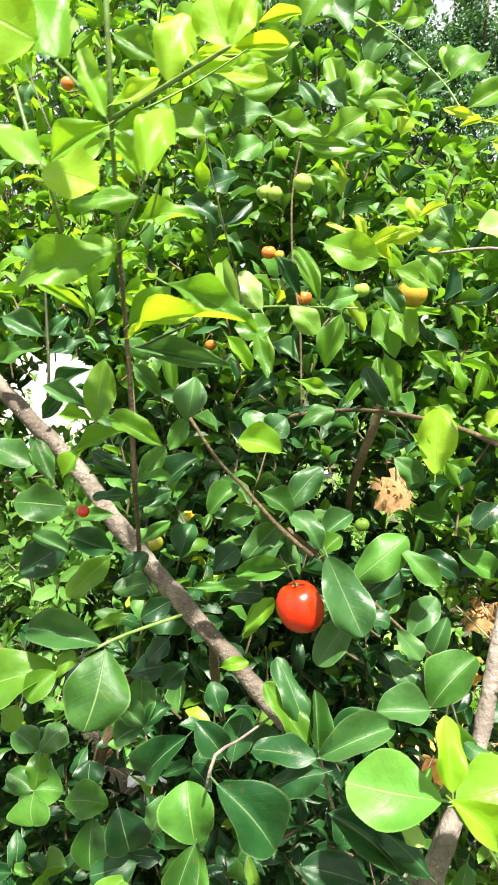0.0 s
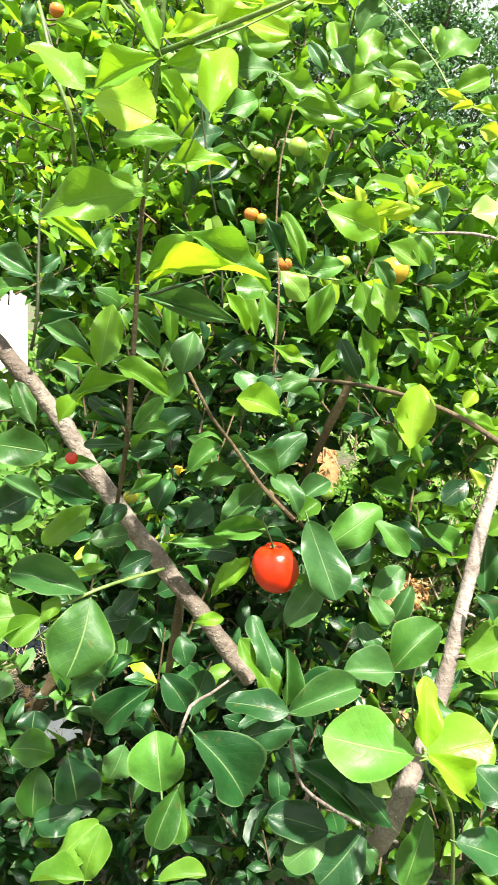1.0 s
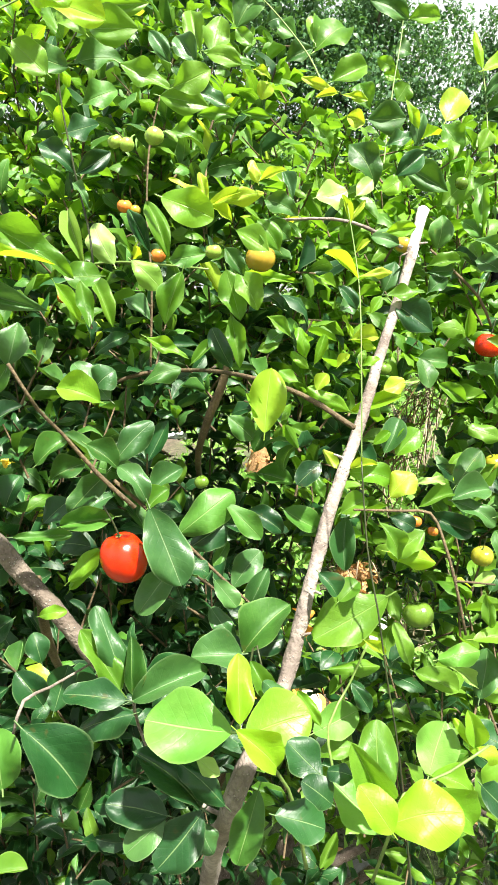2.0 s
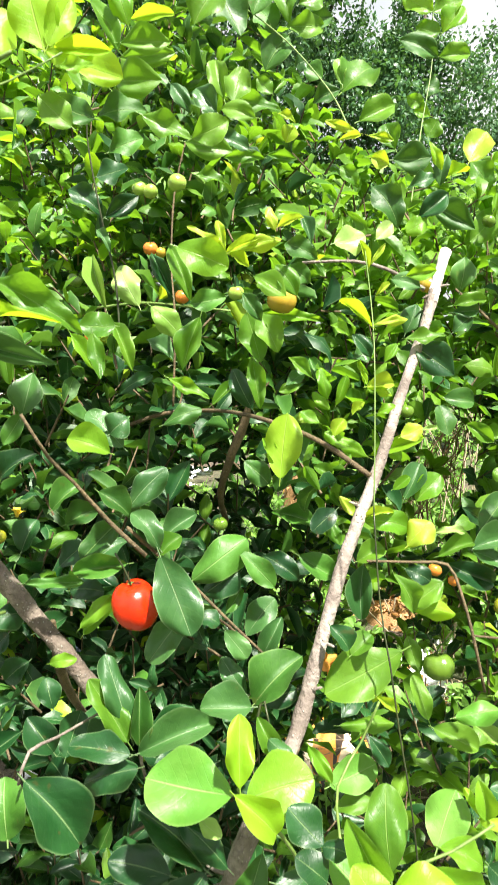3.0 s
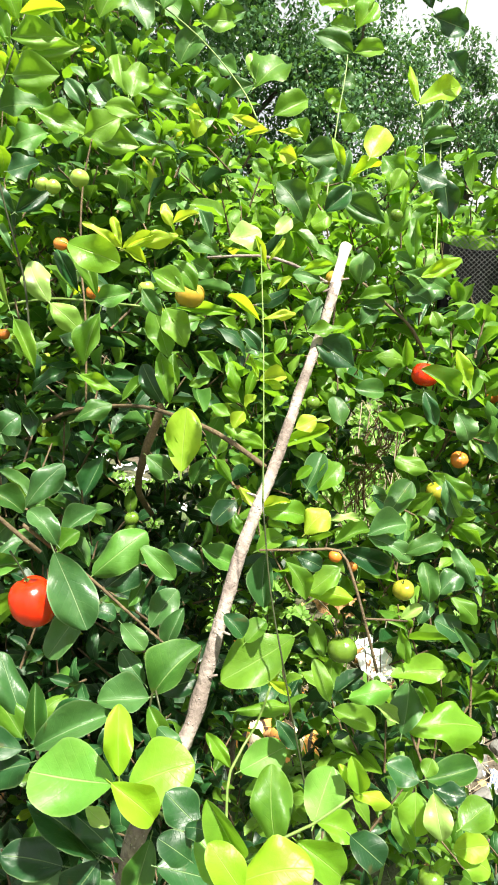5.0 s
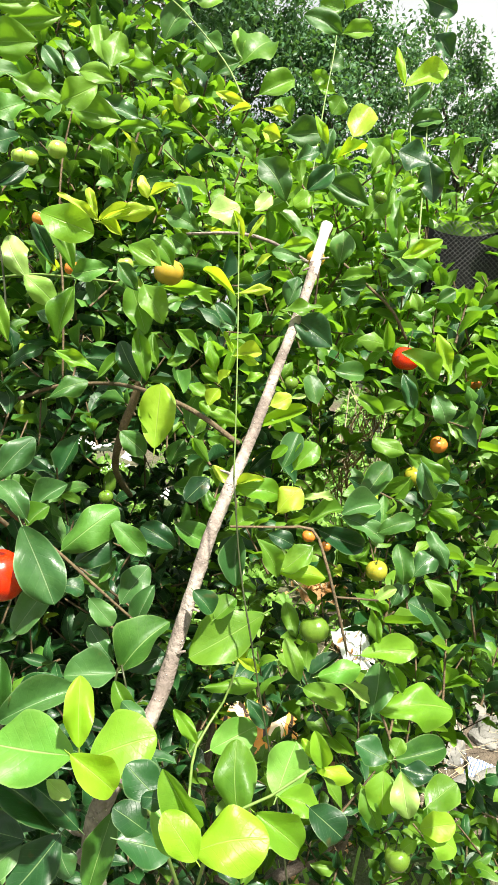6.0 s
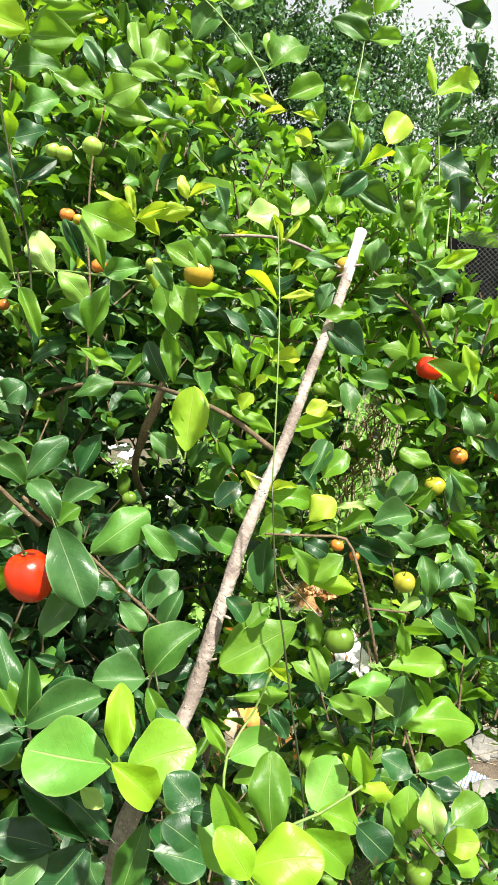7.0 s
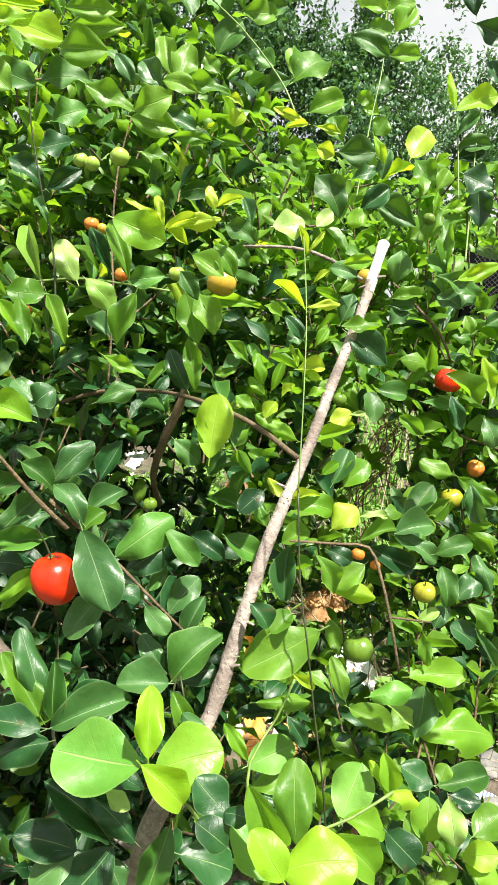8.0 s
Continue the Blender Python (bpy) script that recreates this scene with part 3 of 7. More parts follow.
def grass():
    rng = np.random.default_rng(8)
    spots = []
    for _ in range(9000):
        x, y = rng.uniform(-2.2, 3.0), rng.uniform(1.0, 5.0)
        if -1.3 < x < -0.3 and 1.2 < y < 2.6 and rng.random() < 0.85:
            continue
        if cleared(x, y, 0.1):
            continue
        length = rng.uniform(0.06, 0.2)
        spots.append((np.array([x, y, -0.01]), np.array([rng.normal() * 0.4, rng.normal() * 0.4, 1.0]), rng.normal(size=3), length, 0.008))
    top = thing("grass", (0.4, 3.0, 0), "short green grass tufts", "grass", kind="stuff")
    scatter("blades", spots, lambda s: [(LEAF["weed"], s)], top, (3, 1, 0.0, 0.15, 0.0), seed=5)


grass()


def litter():
    rng = np.random.default_rng(4)
    top = thing("dry_litter", (-0.5, 1.7, 0), "tangle of dry straw, roots and twigs on the soil", "litter", kind="stuff")
    straws = []
    for cx, cy, sx, sy, n in ((-0.68, 1.95, 0.11, 0.12, 260), (-0.62, 1.40, 0.15, 0.12, 120), (1.05, 1.75, 0.25, 0.3, 260), (1.0, 2.6, 0.35, 0.4, 200), (0.42, 2.0, 0.2, 0.2, 120)):
        for _ in range(n):
            p = np.array([cx + rng.normal() * sx, cy + rng.normal() * sy, abs(rng.normal()) * 0.05])
            d = rng.normal(size=3) * np.array([1, 1, 0.35])
            straws.append((p, p + d / np.linalg.norm(d) * rng.uniform(0.05, 0.22)))
    part("straw", twig_mesh("straw", straws, 0.0012, STRAW), top, kind="stuff")
    stalks = []
    for _ in range(70):
        p = np.array([rng.uniform(0.75, 1.5), rng.uniform(2.2, 3.2), 0.0])
        stalks.append((p, p + np.array([rng.normal() * 0.35, rng.normal() * 0.2, rng.uniform(0.5, 1.15)])))
    part("dry_stalks", twig_mesh("dry_stalks", stalks, 0.004, STRAW), top, kind="stuff")
    spots = []
    for _ in range(420):
        x, y = rng.uniform(-1.2, 1.6), rng.uniform(0.9, 2.8)
        spots.append((np.array([x, y, rng.uniform(0.0, 0.04)]), rng.normal(size=3) * np.array([1, 1, 0.3]), rng.normal(size=3) * 0.4 + np.array([0, 0, 1.0]), rng.uniform(0.03, 0.06), 0.025))
    scatter("fallen_leaves", spots, lambda s: [(LEAF["dry"], s)], top, (3, 2, 0.5, 0.2, 0.2), seed=9)


litter()


def dead_weed(foot, tip, seed):
    """A dead plant: thin brown stems from one foot, leaning and curling at the top."""
    rng = np.random.default_rng(seed)
    top = thing("dead_weed", foot, "dead brown weed with curled dry stems behind the shrub", "weed")
    for k in range(26):
        whole = k < 1
        head = np.array(tip) + rng.normal(size=3) * np.array([0.018, 0.03, 0.02])
        tail = np.array(foot) + rng.normal(size=3) * 0.02 if whole else head + np.array([rng.uniform(-0.085, 0.01), rng.uniform(-0.03, 0.03), -rng.uniform(0.05, 0.15)])
        bow = rng.normal(size=3) * np.array([0.018, 0.02, 0.012])
        ways = [tuple(tail * (1 - f) + head * f + bow * math.sin(math.pi * f)) + (0.0009 + 0.0003 * (1 - f),) for f in (0, 0.25, 0.5, 0.75, 1.0)]
        turn, reach = rng.uniform(0, 6.28), rng.uniform(0.008, 0.025)
        for m in range(1, 6):
            ways.append(tuple(head + np.array([math.cos(turn) * reach * math.sin(m * 0.8), 0.5 * reach * math.sin(turn), reach * (1.2 * math.sin(m * 0.5) - 0.25 * m)])) + (0.0008,))
        part("stem", mesh_of("stem", *tube(ways, 4, 0.012, 0.1, seed + k), DEAD), top)


dead_weed((0.56, 1.36, -0.01), (0.525, 1.3, 1.10), 5)
dead_weed((0.62, 1.45, -0.01), (0.488, 1.32, 1.01), 8)


def tyre(place, outer, tall):
    """A worn tyre lying flat on the soil: a carcass ring with a hollow, and tread blocks round it."""
    top = thing("tyre", place, "worn black rubber tyre lying on the soil", "tyre")
    c = Vector(place)
    prof = [(0.58, 0.10), (0.60, 0.0), (0.80, -0.02), (0.95, 0.06), (1.0, 0.22), (1.0, 0.78), (0.95, 0.94), (0.80, 1.02), (0.60, 1.0), (0.58, 0.90), (0.66, 0.86), (0.9, 0.8), (0.9, 0.2), (0.66, 0.14)]
    n = 72
    verts = [(c.x + outer * r * math.cos(2 * math.pi * k / n), c.y + outer * r * math.sin(2 * math.pi * k / n), c.z + tall * h) for k in range(n) for r, h in prof]
    m = len(prof)
    faces = [(k * m + i, k * m + (i + 1) % m, (k + 1) % n * m + (i + 1) % m, (k + 1) % n * m + i) for k in range(n) for i in range(m)]
    carcass = part("carcass", mesh_of("carcass", verts, faces, RUBBER), top)
    verts, faces = [], []
    for k in range(64):
        for row in range(3):
            a0 = 2 * math.pi * (k + 0.3 * row) / 64
            at = len(verts)
            for r in (0.985, 1.035):
                for a in (a0, a0 + 0.062):
                    for h in (0.2 + 0.21 * row, 0.38 + 0.21 * row):
                        verts.append((c.x + outer * r * math.cos(a), c.y + outer * r * math.sin(a), c.z + tall * h))
            faces.extend([tuple(at + i for i in f) for f in ((4, 6, 7, 5), (0, 1, 5, 4), (2, 6, 7, 3), (0, 4, 6, 2), (1, 3, 7, 5))])
    part("tread", mesh_of("tread", verts, faces, RUBBER, smooth=False), carcass)


tyre((-0.72, 2.45, 0.0), 0.30, 0.16)


def plastic_scrap(place, w, d, seed, name="plastic_sheet", label="crumpled white plastic sheet lying on the soil", material=None, tilt=(0, 0, 0)):
    bm = bmesh.new()
    bmesh.ops.create_grid(bm, x_segments=14, y_segments=14, size=0.5)
    for p in bm.verts:
        q = Vector((p.co.x * 3, p.co.y * 3, seed))
        p.co.x += 0.12 * noise.noise(q + Vector((5, 0, 0)))
        p.co.y += 0.12 * noise.noise(q + Vector((0, 7, 0)))
        p.co.z = 0.10 + 0.28 * abs(noise.noise(q * 1.2)) + 0.1 * noise.noise(q * 3)
    bmesh.ops.scale(bm, vec=(w, d, min(w, d)), verts=bm.verts)
    bmesh.ops.solidify(bm, geom=list(bm.faces), thickness=0.002)
    me = bpy.data.meshes.new(name)
    bm.to_mesh(me)
    bm.free()
    me.materials.append(material or PLASTIC)
    me.shade_smooth()
    ob = new(name, me)
    ob.location, ob.rotation_euler = place, tilt
    return tagged(ob, label, "litter")


plastic_scrap((-0.455, 1.78, 0.01), 0.10, 0.14, 1.0)
plastic_scrap((0.80, 2.30, 0.0), 0.13, 0.24, 4.0, tilt=(0.35, 0.0, 0.3))
plastic_scrap((0.93, 2.60, 0.0), 0.11, 0.10, 6.0, tilt=(0.5, 0.0, -0.4))
plastic_scrap((-0.74, 5.90, 0.0), 0.17, 0.22, 21.0, tilt=(0.5, 0, 0.2))
plastic_scrap((-0.33, 5.60, 0.0), 0.12, 0.22, 24.0, tilt=(0.5, 0, -0.5))
plastic_scrap((0.03, 4.42, 0.0), 0.10, 0.16, 27.0, tilt=(0.5, 0, 0.9))
plastic_scrap((0.93, 1.70, 0.0), 0.11, 0.10, 15.0, "cloth", "white cloth with thin blue stripes lying on the soil", CLOTH, (0.3, 0, 0.3))
plastic_scrap((1.0, 1.58, 0.0), 0.14, 0.12, 18.0, "cloth", "white cloth with thin blue stripes lying on the soil", CLOTH, (0.3, 0, -0.7))
plastic_scrap((-0.37, 5.1, 0.0), 0.24, 0.2, 7.0)
plastic_scrap((0.058, 0.735, 1.128), 0.022, 0.02, 9.0, "plastic_sheet", "small scrap of white plastic caught between the twigs")
plastic_scrap((0.372, 1.86, 0.0), 0.25, 0.42, 12.0, "wrapper", "crumpled orange wrapper with dark print lying on the soil", WRAPPER)


def heap(place, wide, tall, seed):
    """A heap of loose tan earth and dry leaves: a rough mound and the leaves on it."""
    rng = np.random.default_rng(seed)
    top = thing("heap", place, "small heap of tan earth and dry leaves on the ground", "heap")
    rings, cols = 12, 28
    verts, faces = [], []
    for i in range(rings + 1):
        f = i / rings
        for k in range(cols):
            a = 2 * math.pi * k / cols
            r = wide * 0.5 * f * (1 + 0.25 * noise.noise(Vector((math.cos(a) * 1.5, math.sin(a) * 1.5, seed))))
            q = Vector((r * math.cos(a), r * math.sin(a), seed)) * 14
            z = tall * (math.cos(math.pi * 0.5 * f) ** 0.8 if f < 1 else -0.08) * (1 + 0.3 * noise.noise(q))
            verts.append((place[0] + r * math.cos(a), place[1] + r * math.sin(a), place[2] + z))
    for i in range(rings):
        for k in range(cols):
            a, b = i * cols + k, i * cols + (k + 1) % cols
            faces.append((a, b, b + cols, a + cols))
    part("mound", mesh_of("mound", verts, faces, SAND), top)
    spots = []
    for _ in range(160):
        p = np.array(verts[rng.integers(len(verts))]) + rng.normal(size=3) * 0.008
        spots.append((p, rng.normal(size=3), rng.normal(size=3) * 0.5 + np.array([0, -0.3, 0.9]), wide * rng.uniform(0.08, 0.17), wide * 0.06))
    scatter("dry_leaves", spots, lambda s: [(LEAF["dry"], s)], top, (3, 2, 0.5, 0.2, 0.2), seed=seed)


heap((0.58, 4.85, 0.0), 0.36, 0.36, 3)
heap((0.78, 2.86, 0.0), 0.26, 0.10, 5)
heap((1.05, 3.3, 0.0), 0.3, 0.12, 8)

# ---- the cherry shrub: one plant ----
shrub = thing("cherry_shrub", (0.17, 0.62, 0.0), "dense leafy cherry shrub with pale pruned branches and ripening fruit", "shrub")

# pruned limbs, branches and shoots
limb("limb", "grey", [(-0.1, 1.1, -0.03, 0.014), (-0.42, 1.1, 0.3, 0.011), (-0.62, 0.95, 1.0, 0.008), (-0.56, 0.72, 1.42, 0.007), (-0.36, 0.5, 1.46, 0.006), (-0.1520, 0.4115, 1.2636, 0.0053), (-0.1039, 0.4028, 1.2131, 0.0053), (-0.0750, 0.3960, 1.1741, 0.0058), (-0.0455, 0.3861, 1.1400, 0.0059), (-0.0206, 0.3790, 1.1132, 0.0056), (0.0037, 0.3720, 1.0870, 0.0055), (0.0293, 0.3672, 1.0557, 0.0057)])
limb("branch", "brown", [(-0.0188, 0.4006, 1.1042, 0.0020), (-0.0223, 0.4229, 1.0646, 0.0036), (-0.0320, 0.4909, 0.9997, 0.0037), (-0.0454, 0.5957, 0.9152, 0.0028)])
limb("limb", "pale", [(0.2604, 0.5394, 1.3577, 0.0047), (0.2365, 0.5031, 1.2926, 0.0039), (0.2154, 0.4706, 1.2476, 0.0039), (0.1944, 0.4303, 1.2048, 0.0038), (0.1697, 0.3908, 1.1592, 0.0043), (0.1549, 0.3642, 1.1215, 0.0042), (0.1375, 0.3337, 1.0732, 0.0045), (0.1231, 0.3108, 1.0539, 0.0046), (0.1095, 0.2908, 1.0392, 0.0055), (0.1024, 0.2955, 1.0082, 0.0056), (0.0946, 0.3668, 0.9001, 0.0063), (0.0820, 0.5475, 0.5171, 0.0098), (0.1, 0.75, 0.3, 0.013), (0.1, 0.98, -0.03, 0.016)])
limb("branch", "pale", [(0.2494, 0.5226, 1.3277, 0.0013), (0.2543, 0.5206, 1.3300, 0.0010), (0.2592, 0.5186, 1.3308, 0.0006)])
limb("branch", "pale", [(0.2475, 0.5199, 1.3226, 0.0013), (0.2429, 0.5179, 1.3221, 0.0010), (0.2384, 0.5159, 1.3200, 0.0006)])
limb("branch", "pale", [(0.1433, 0.3439, 1.0893, 0.0013), (0.1472, 0.3419, 1.0931, 0.0010), (0.1511, 0.3399, 1.0953, 0.0006)])
limb("branch", "pale", [(0.1817, 0.4100, 1.1814, 0.0013), (0.1770, 0.4080, 1.1851, 0.0010), (0.1722, 0.4060, 1.1872, 0.0006)])
limb("branch", "pale", [(0.1518, 0.3587, 1.1128, 0.0013), (0.1555, 0.3567, 1.1137, 0.0010), (0.1592, 0.3547, 1.1129, 0.0006)])
limb("branch", "brown", [(-0.0033, 0.6114, 1.2018, 0.0019), (0.0324, 0.6003, 1.2153, 0.0019), (0.0817, 0.5721, 1.2223, 0.0017), (0.1191, 0.4881, 1.2274, 0.0018), (0.1543, 0.4340, 1.2215, 0.0018), (0.1833, 0.4002, 1.2061, 0.0018)])
limb("branch", "brown", [(0.0396, 0.5932, 1.2223, 0.00105), (0.0399, 0.6038, 1.2984, 0.00105), (0.0346, 0.6211, 1.3495, 0.00091), (0.0353, 0.6400, 1.4130, 0.00091), (0.0448, 0.6464, 1.4603, 0.00070)])
limb("branch", "shoot", [(-0.0200, 0.2500, 1.4367, 0.0009), (-0.0200, 0.2470, 1.4131, 0.0010), (-0.0216, 0.2508, 1.3919, 0.0010), (-0.0233, 0.2553, 1.3756, 0.0011), (-0.0282, 0.2721, 1.3544, 0.0010), (-0.0333, 0.2904, 1.3294, 0.0011)])
limb("branch", "brown", [(-0.0333, 0.2904, 1.3294, 0.0011), (-0.0375, 0.3071, 1.3027, 0.0011), (-0.0408, 0.3205, 1.2666, 0.0013), (-0.0445, 0.3300, 1.2180, 0.0016), (-0.0526, 0.3600, 1.1845, 0.0013), (-0.0697, 0.4200, 1.1230, 0.0018)])
limb("branch", "shoot", [(-0.0234, 0.2556, 1.3753, 0.0011), (-0.0087, 0.2436, 1.3771, 0.0009), (0.0042, 0.2321, 1.3785, 0.0009), (0.0179, 0.2204, 1.3800, 0.0008), (0.0276, 0.2139, 1.3819, 0.0006)])
limb("branch", "shoot", [(-0.0243, 0.2550, 1.3761, 0.0009), (-0.0332, 0.2526, 1.3858, 0.0007), (-0.0417, 0.2502, 1.3955, 0.0005)])
limb("branch", "shoot", [(-0.0314, 0.2869, 1.3350, 0.0009), (-0.0196, 0.2696, 1.3457, 0.0007), (-0.0070, 0.2403, 1.3518, 0.0005)])
limb("branch", "shoot", [(-0.0729, 0.3300, 1.3464, 0.0012), (-0.0700, 0.3100, 1.3640, 0.0010), (-0.0762, 0.3100, 1.3795, 0.0010), (-0.0870, 0.3200, 1.4129, 0.0008)])
limb("branch", "green", [(-0.1220, 0.4268, 1.4613, 0.00060), (-0.1042, 0.4165, 1.4139, 0.00066), (-0.0924, 0.4304, 1.3838, 0.00066), (-0.0873, 0.4367, 1.3656, 0.00066)])
limb("branch", "brown", [(-0.0146, 0.3395, 1.2490, 0.0009), (-0.0018, 0.3444, 1.2247, 0.0010), (0.0096, 0.3513, 1.2098, 0.0010), (0.0270, 0.3611, 1.1844, 0.0013), (0.0481, 0.3617, 1.1642, 0.0013)])
limb("branch", "brown", [(0.0335, 0.3819, 1.1749, 0.0012), (0.0518, 0.3867, 1.1564, 0.0012), (0.0749, 0.3854, 1.1359, 0.0011), (0.0925, 0.3851, 1.1180, 0.0010), (0.1197, 0.3824, 1.0926, 0.0008)])
limb("branch", "shoot", [(0.1845, 0.4688, 1.3510, 0.00042), (0.1806, 0.3994, 1.2958, 0.00042), (0.1791, 0.3718, 1.2445, 0.00042), (0.1774, 0.3512, 1.1959, 0.00048)])
limb("branch", "green", [(0.1774, 0.3512, 1.1959, 0.00048), (0.1815, 0.3402, 1.1466, 0.00048), (0.1867, 0.3286, 1.1149, 0.00054), (0.1937, 0.3253, 1.0755, 0.00054), (0.2026, 0.3182, 1.0268, 0.00054), (0.2197, 0.3154, 0.9136, 0.00066)])
limb("branch", "green", [(0.0006, 0.5981, 1.5425, 0.00059), (-0.0196, 0.6020, 1.4953, 0.00072), (-0.0368, 0.6080, 1.4637, 0.00072), (-0.0276, 0.6086, 1.3967, 0.00084), (-0.0140, 0.6095, 1.3325, 0.00098), (-0.0092, 0.6017, 1.2769, 0.00098)])
limb("branch", "shoot", [(-0.0024, 0.8398, 1.6828, 0.00065), (0.0716, 0.8141, 1.6530, 0.00078), (0.1357, 0.7750, 1.5985, 0.00072), (0.1833, 0.7350, 1.5352, 0.00084), (0.2004, 0.7089, 1.4952, 0.00098)])
limb("branch", "pale", [(0.1481, 0.5537, 1.3475, 0.0011), (0.1896, 0.5499, 1.3493, 0.0013), (0.2171, 0.5459, 1.3430, 0.0015), (0.2469, 0.5451, 1.3282, 0.0016)])
limb("branch", "brown", [(0.1766, 0.3591, 1.1645, 0.0007), (0.2092, 0.3705, 1.1602, 0.0009), (0.2285, 0.3749, 1.1575, 0.0010), (0.2353, 0.3681, 1.1438, 0.0010), (0.2414, 0.3584, 1.1207, 0.0010), (0.2505, 0.3553, 1.0854, 0.0009)])
limb("branch", "brown", [(0.2421, 0.3579, 1.1199, 0.0007), (0.2573, 0.3632, 1.1163, 0.0007), (0.2719, 0.3685, 1.1126, 0.0006)])
limb("branch", "shoot", [(0.1040, 0.2500, 1.0975, 0.0007), (0.1120, 0.2640, 1.0750, 0.0008), (0.1330, 0.2820, 1.0383, 0.0010), (0.1490, 0.3050, 0.9674, 0.0012)])
limb("branch", "shoot", [(0.1549, 0.1980, 1.0640, 0.0007), (0.1595, 0.1937, 1.0918, 0.0007), (0.1665, 0.2035, 1.0985, 0.0006), (0.1849, 0.2059, 1.1061, 0.0006), (0.2012, 0.2092, 1.1152, 0.0006)])
limb("branch", "shoot", [(0.1536, 0.2659, 1.0563, 0.0007), (0.1576, 0.3081, 1.0558, 0.0008), (0.1735, 0.3298, 1.0689, 0.0007), (0.1807, 0.3246, 1.0959, 0.0007)])
limb("branch", "pale", [(0.0223, 0.3480, 1.0721, 0.0007), (0.0061, 0.3160, 1.0770, 0.0008), (-0.0034, 0.2990, 1.0800, 0.0010), (-0.0082, 0.2950, 1.0640, 0.0008)])
limb("branch", "shoot", [(-0.0877, 0.2836, 1.1278, 0.0006), (-0.0793, 0.2845, 1.1320, 0.0006), (-0.0581, 0.2867, 1.1435, 0.0008), (-0.0445, 0.2974, 1.1465, 0.0009), (-0.0229, 0.3272, 1.1433, 0.0010)])
limb("branch", "brown", [(-0.1460, 0.6244, 0.9493, 0.0052), (-0.1682, 0.6316, 0.8861, 0.0059), (-0.1978, 0.6489, 0.8224, 0.0068), (-0.2456, 0.7197, 0.6730, 0.0077)])
limb("branch", "brown", [(0.1084, 0.5807, 1.2349, 0.0017), (0.1039, 0.5855, 1.2090, 0.0040), (0.0918, 0.5889, 1.1768, 0.0041), (0.0825, 0.6207, 1.1339, 0.0029), (0.0853, 0.7504, 1.0710, 0.0033)])
limb("branch", "shoot", [(0.4415, 0.7915, 1.6574, 0.00072), (0.4264, 0.7781, 1.5835, 0.00084), (0.4123, 0.7684, 1.5279, 0.00084), (0.3960, 0.7198, 1.4308, 0.00098), (0.3782, 0.6669, 1.3624, 0.00104)])
limb("branch", "shoot", [(0.3863, 0.7889, 1.5661, 0.00059), (0.3888, 0.7680, 1.5143, 0.00072), (0.3830, 0.7209, 1.4299, 0.00084)])
limb("branch", "shoot", [(0.3363, 0.9651, 1.7582, 0.00066), (0.3352, 0.9283, 1.6382, 0.00078), (0.3141, 0.8745, 1.5391, 0.00090), (0.2902, 0.8003, 1.4381, 0.00102)])
limb("branch", "brown", [(0.2907, 0.6081, 1.3321, 0.0011), (0.3120, 0.6022, 1.3134, 0.0013), (0.3394, 0.6049, 1.2897, 0.0015), (0.3545, 0.6086, 1.2645, 0.0013)])
limb("branch", "brown", [(0.2923, 0.4089, 1.0078, 0.0010), (0.2999, 0.3979, 0.9858, 0.0010), (0.2987, 0.3842, 0.9802, 0.0008)])
limb("branch", "green", [(-0.1097, 0.4020, 1.3456, 0.00030), (-0.1105, 0.3978, 1.3262, 0.00066), (-0.1094, 0.3916, 1.2971, 0.00102), (-0.1085, 0.3861, 1.2713, 0.00102), (-0.1141, 0.3920, 1.2508, 0.00102)])
limb("branch", "pale", [(0.0504, 0.3209, 1.0653, 0.0010), (0.0523, 0.3261, 1.0462, 0.0009), (0.0650, 0.3430, 1.0003, 0.0011), (0.0937, 0.2933, 1.0171, 0.0013), (0.1167, 0.3124, 0.9925, 0.0010)])
limb("branch", "shoot", [(-0.0451, 0.6781, 1.3091, 0.0014), (0.0019, 0.6540, 1.3145, 0.0013), (0.0542, 0.6071, 1.3112, 0.0011), (0.0900, 0.5846, 1.3081, 0.0009)])
limb("branch", "green", [(0.1151, 0.3037, 1.0722, 0.0005), (0.1139, 0.3107, 1.0939, 0.0006), (0.1173, 0.3123, 1.1028, 0.0006), (0.1213, 0.3055, 1.0842, 0.0005)])
limb("branch", "green", [(-0.0030, 0.2877, 1.2975, 0.0005), (-0.0327, 0.3118, 1.2875, 0.0006)])
limb("branch", "shoot", [(-0.0082, 0.2654, 1.3544, 0.0004), (-0.0179, 0.2840, 1.3404, 0.0005), (-0.0268, 0.2917, 1.3365, 0.0006)])
limb("branch", "shoot", [(0.0279, 0.2765, 1.4040, 0.0003), (0.0062, 0.2764, 1.3928, 0.0004), (-0.0172, 0.2657, 1.3795, 0.0006)])
limb("branch", "green", [(-0.0482, 0.3115, 1.4129, 0.0003), (-0.0337, 0.2885, 1.3967, 0.0004), (-0.0180, 0.2657, 1.3795, 0.0006)])

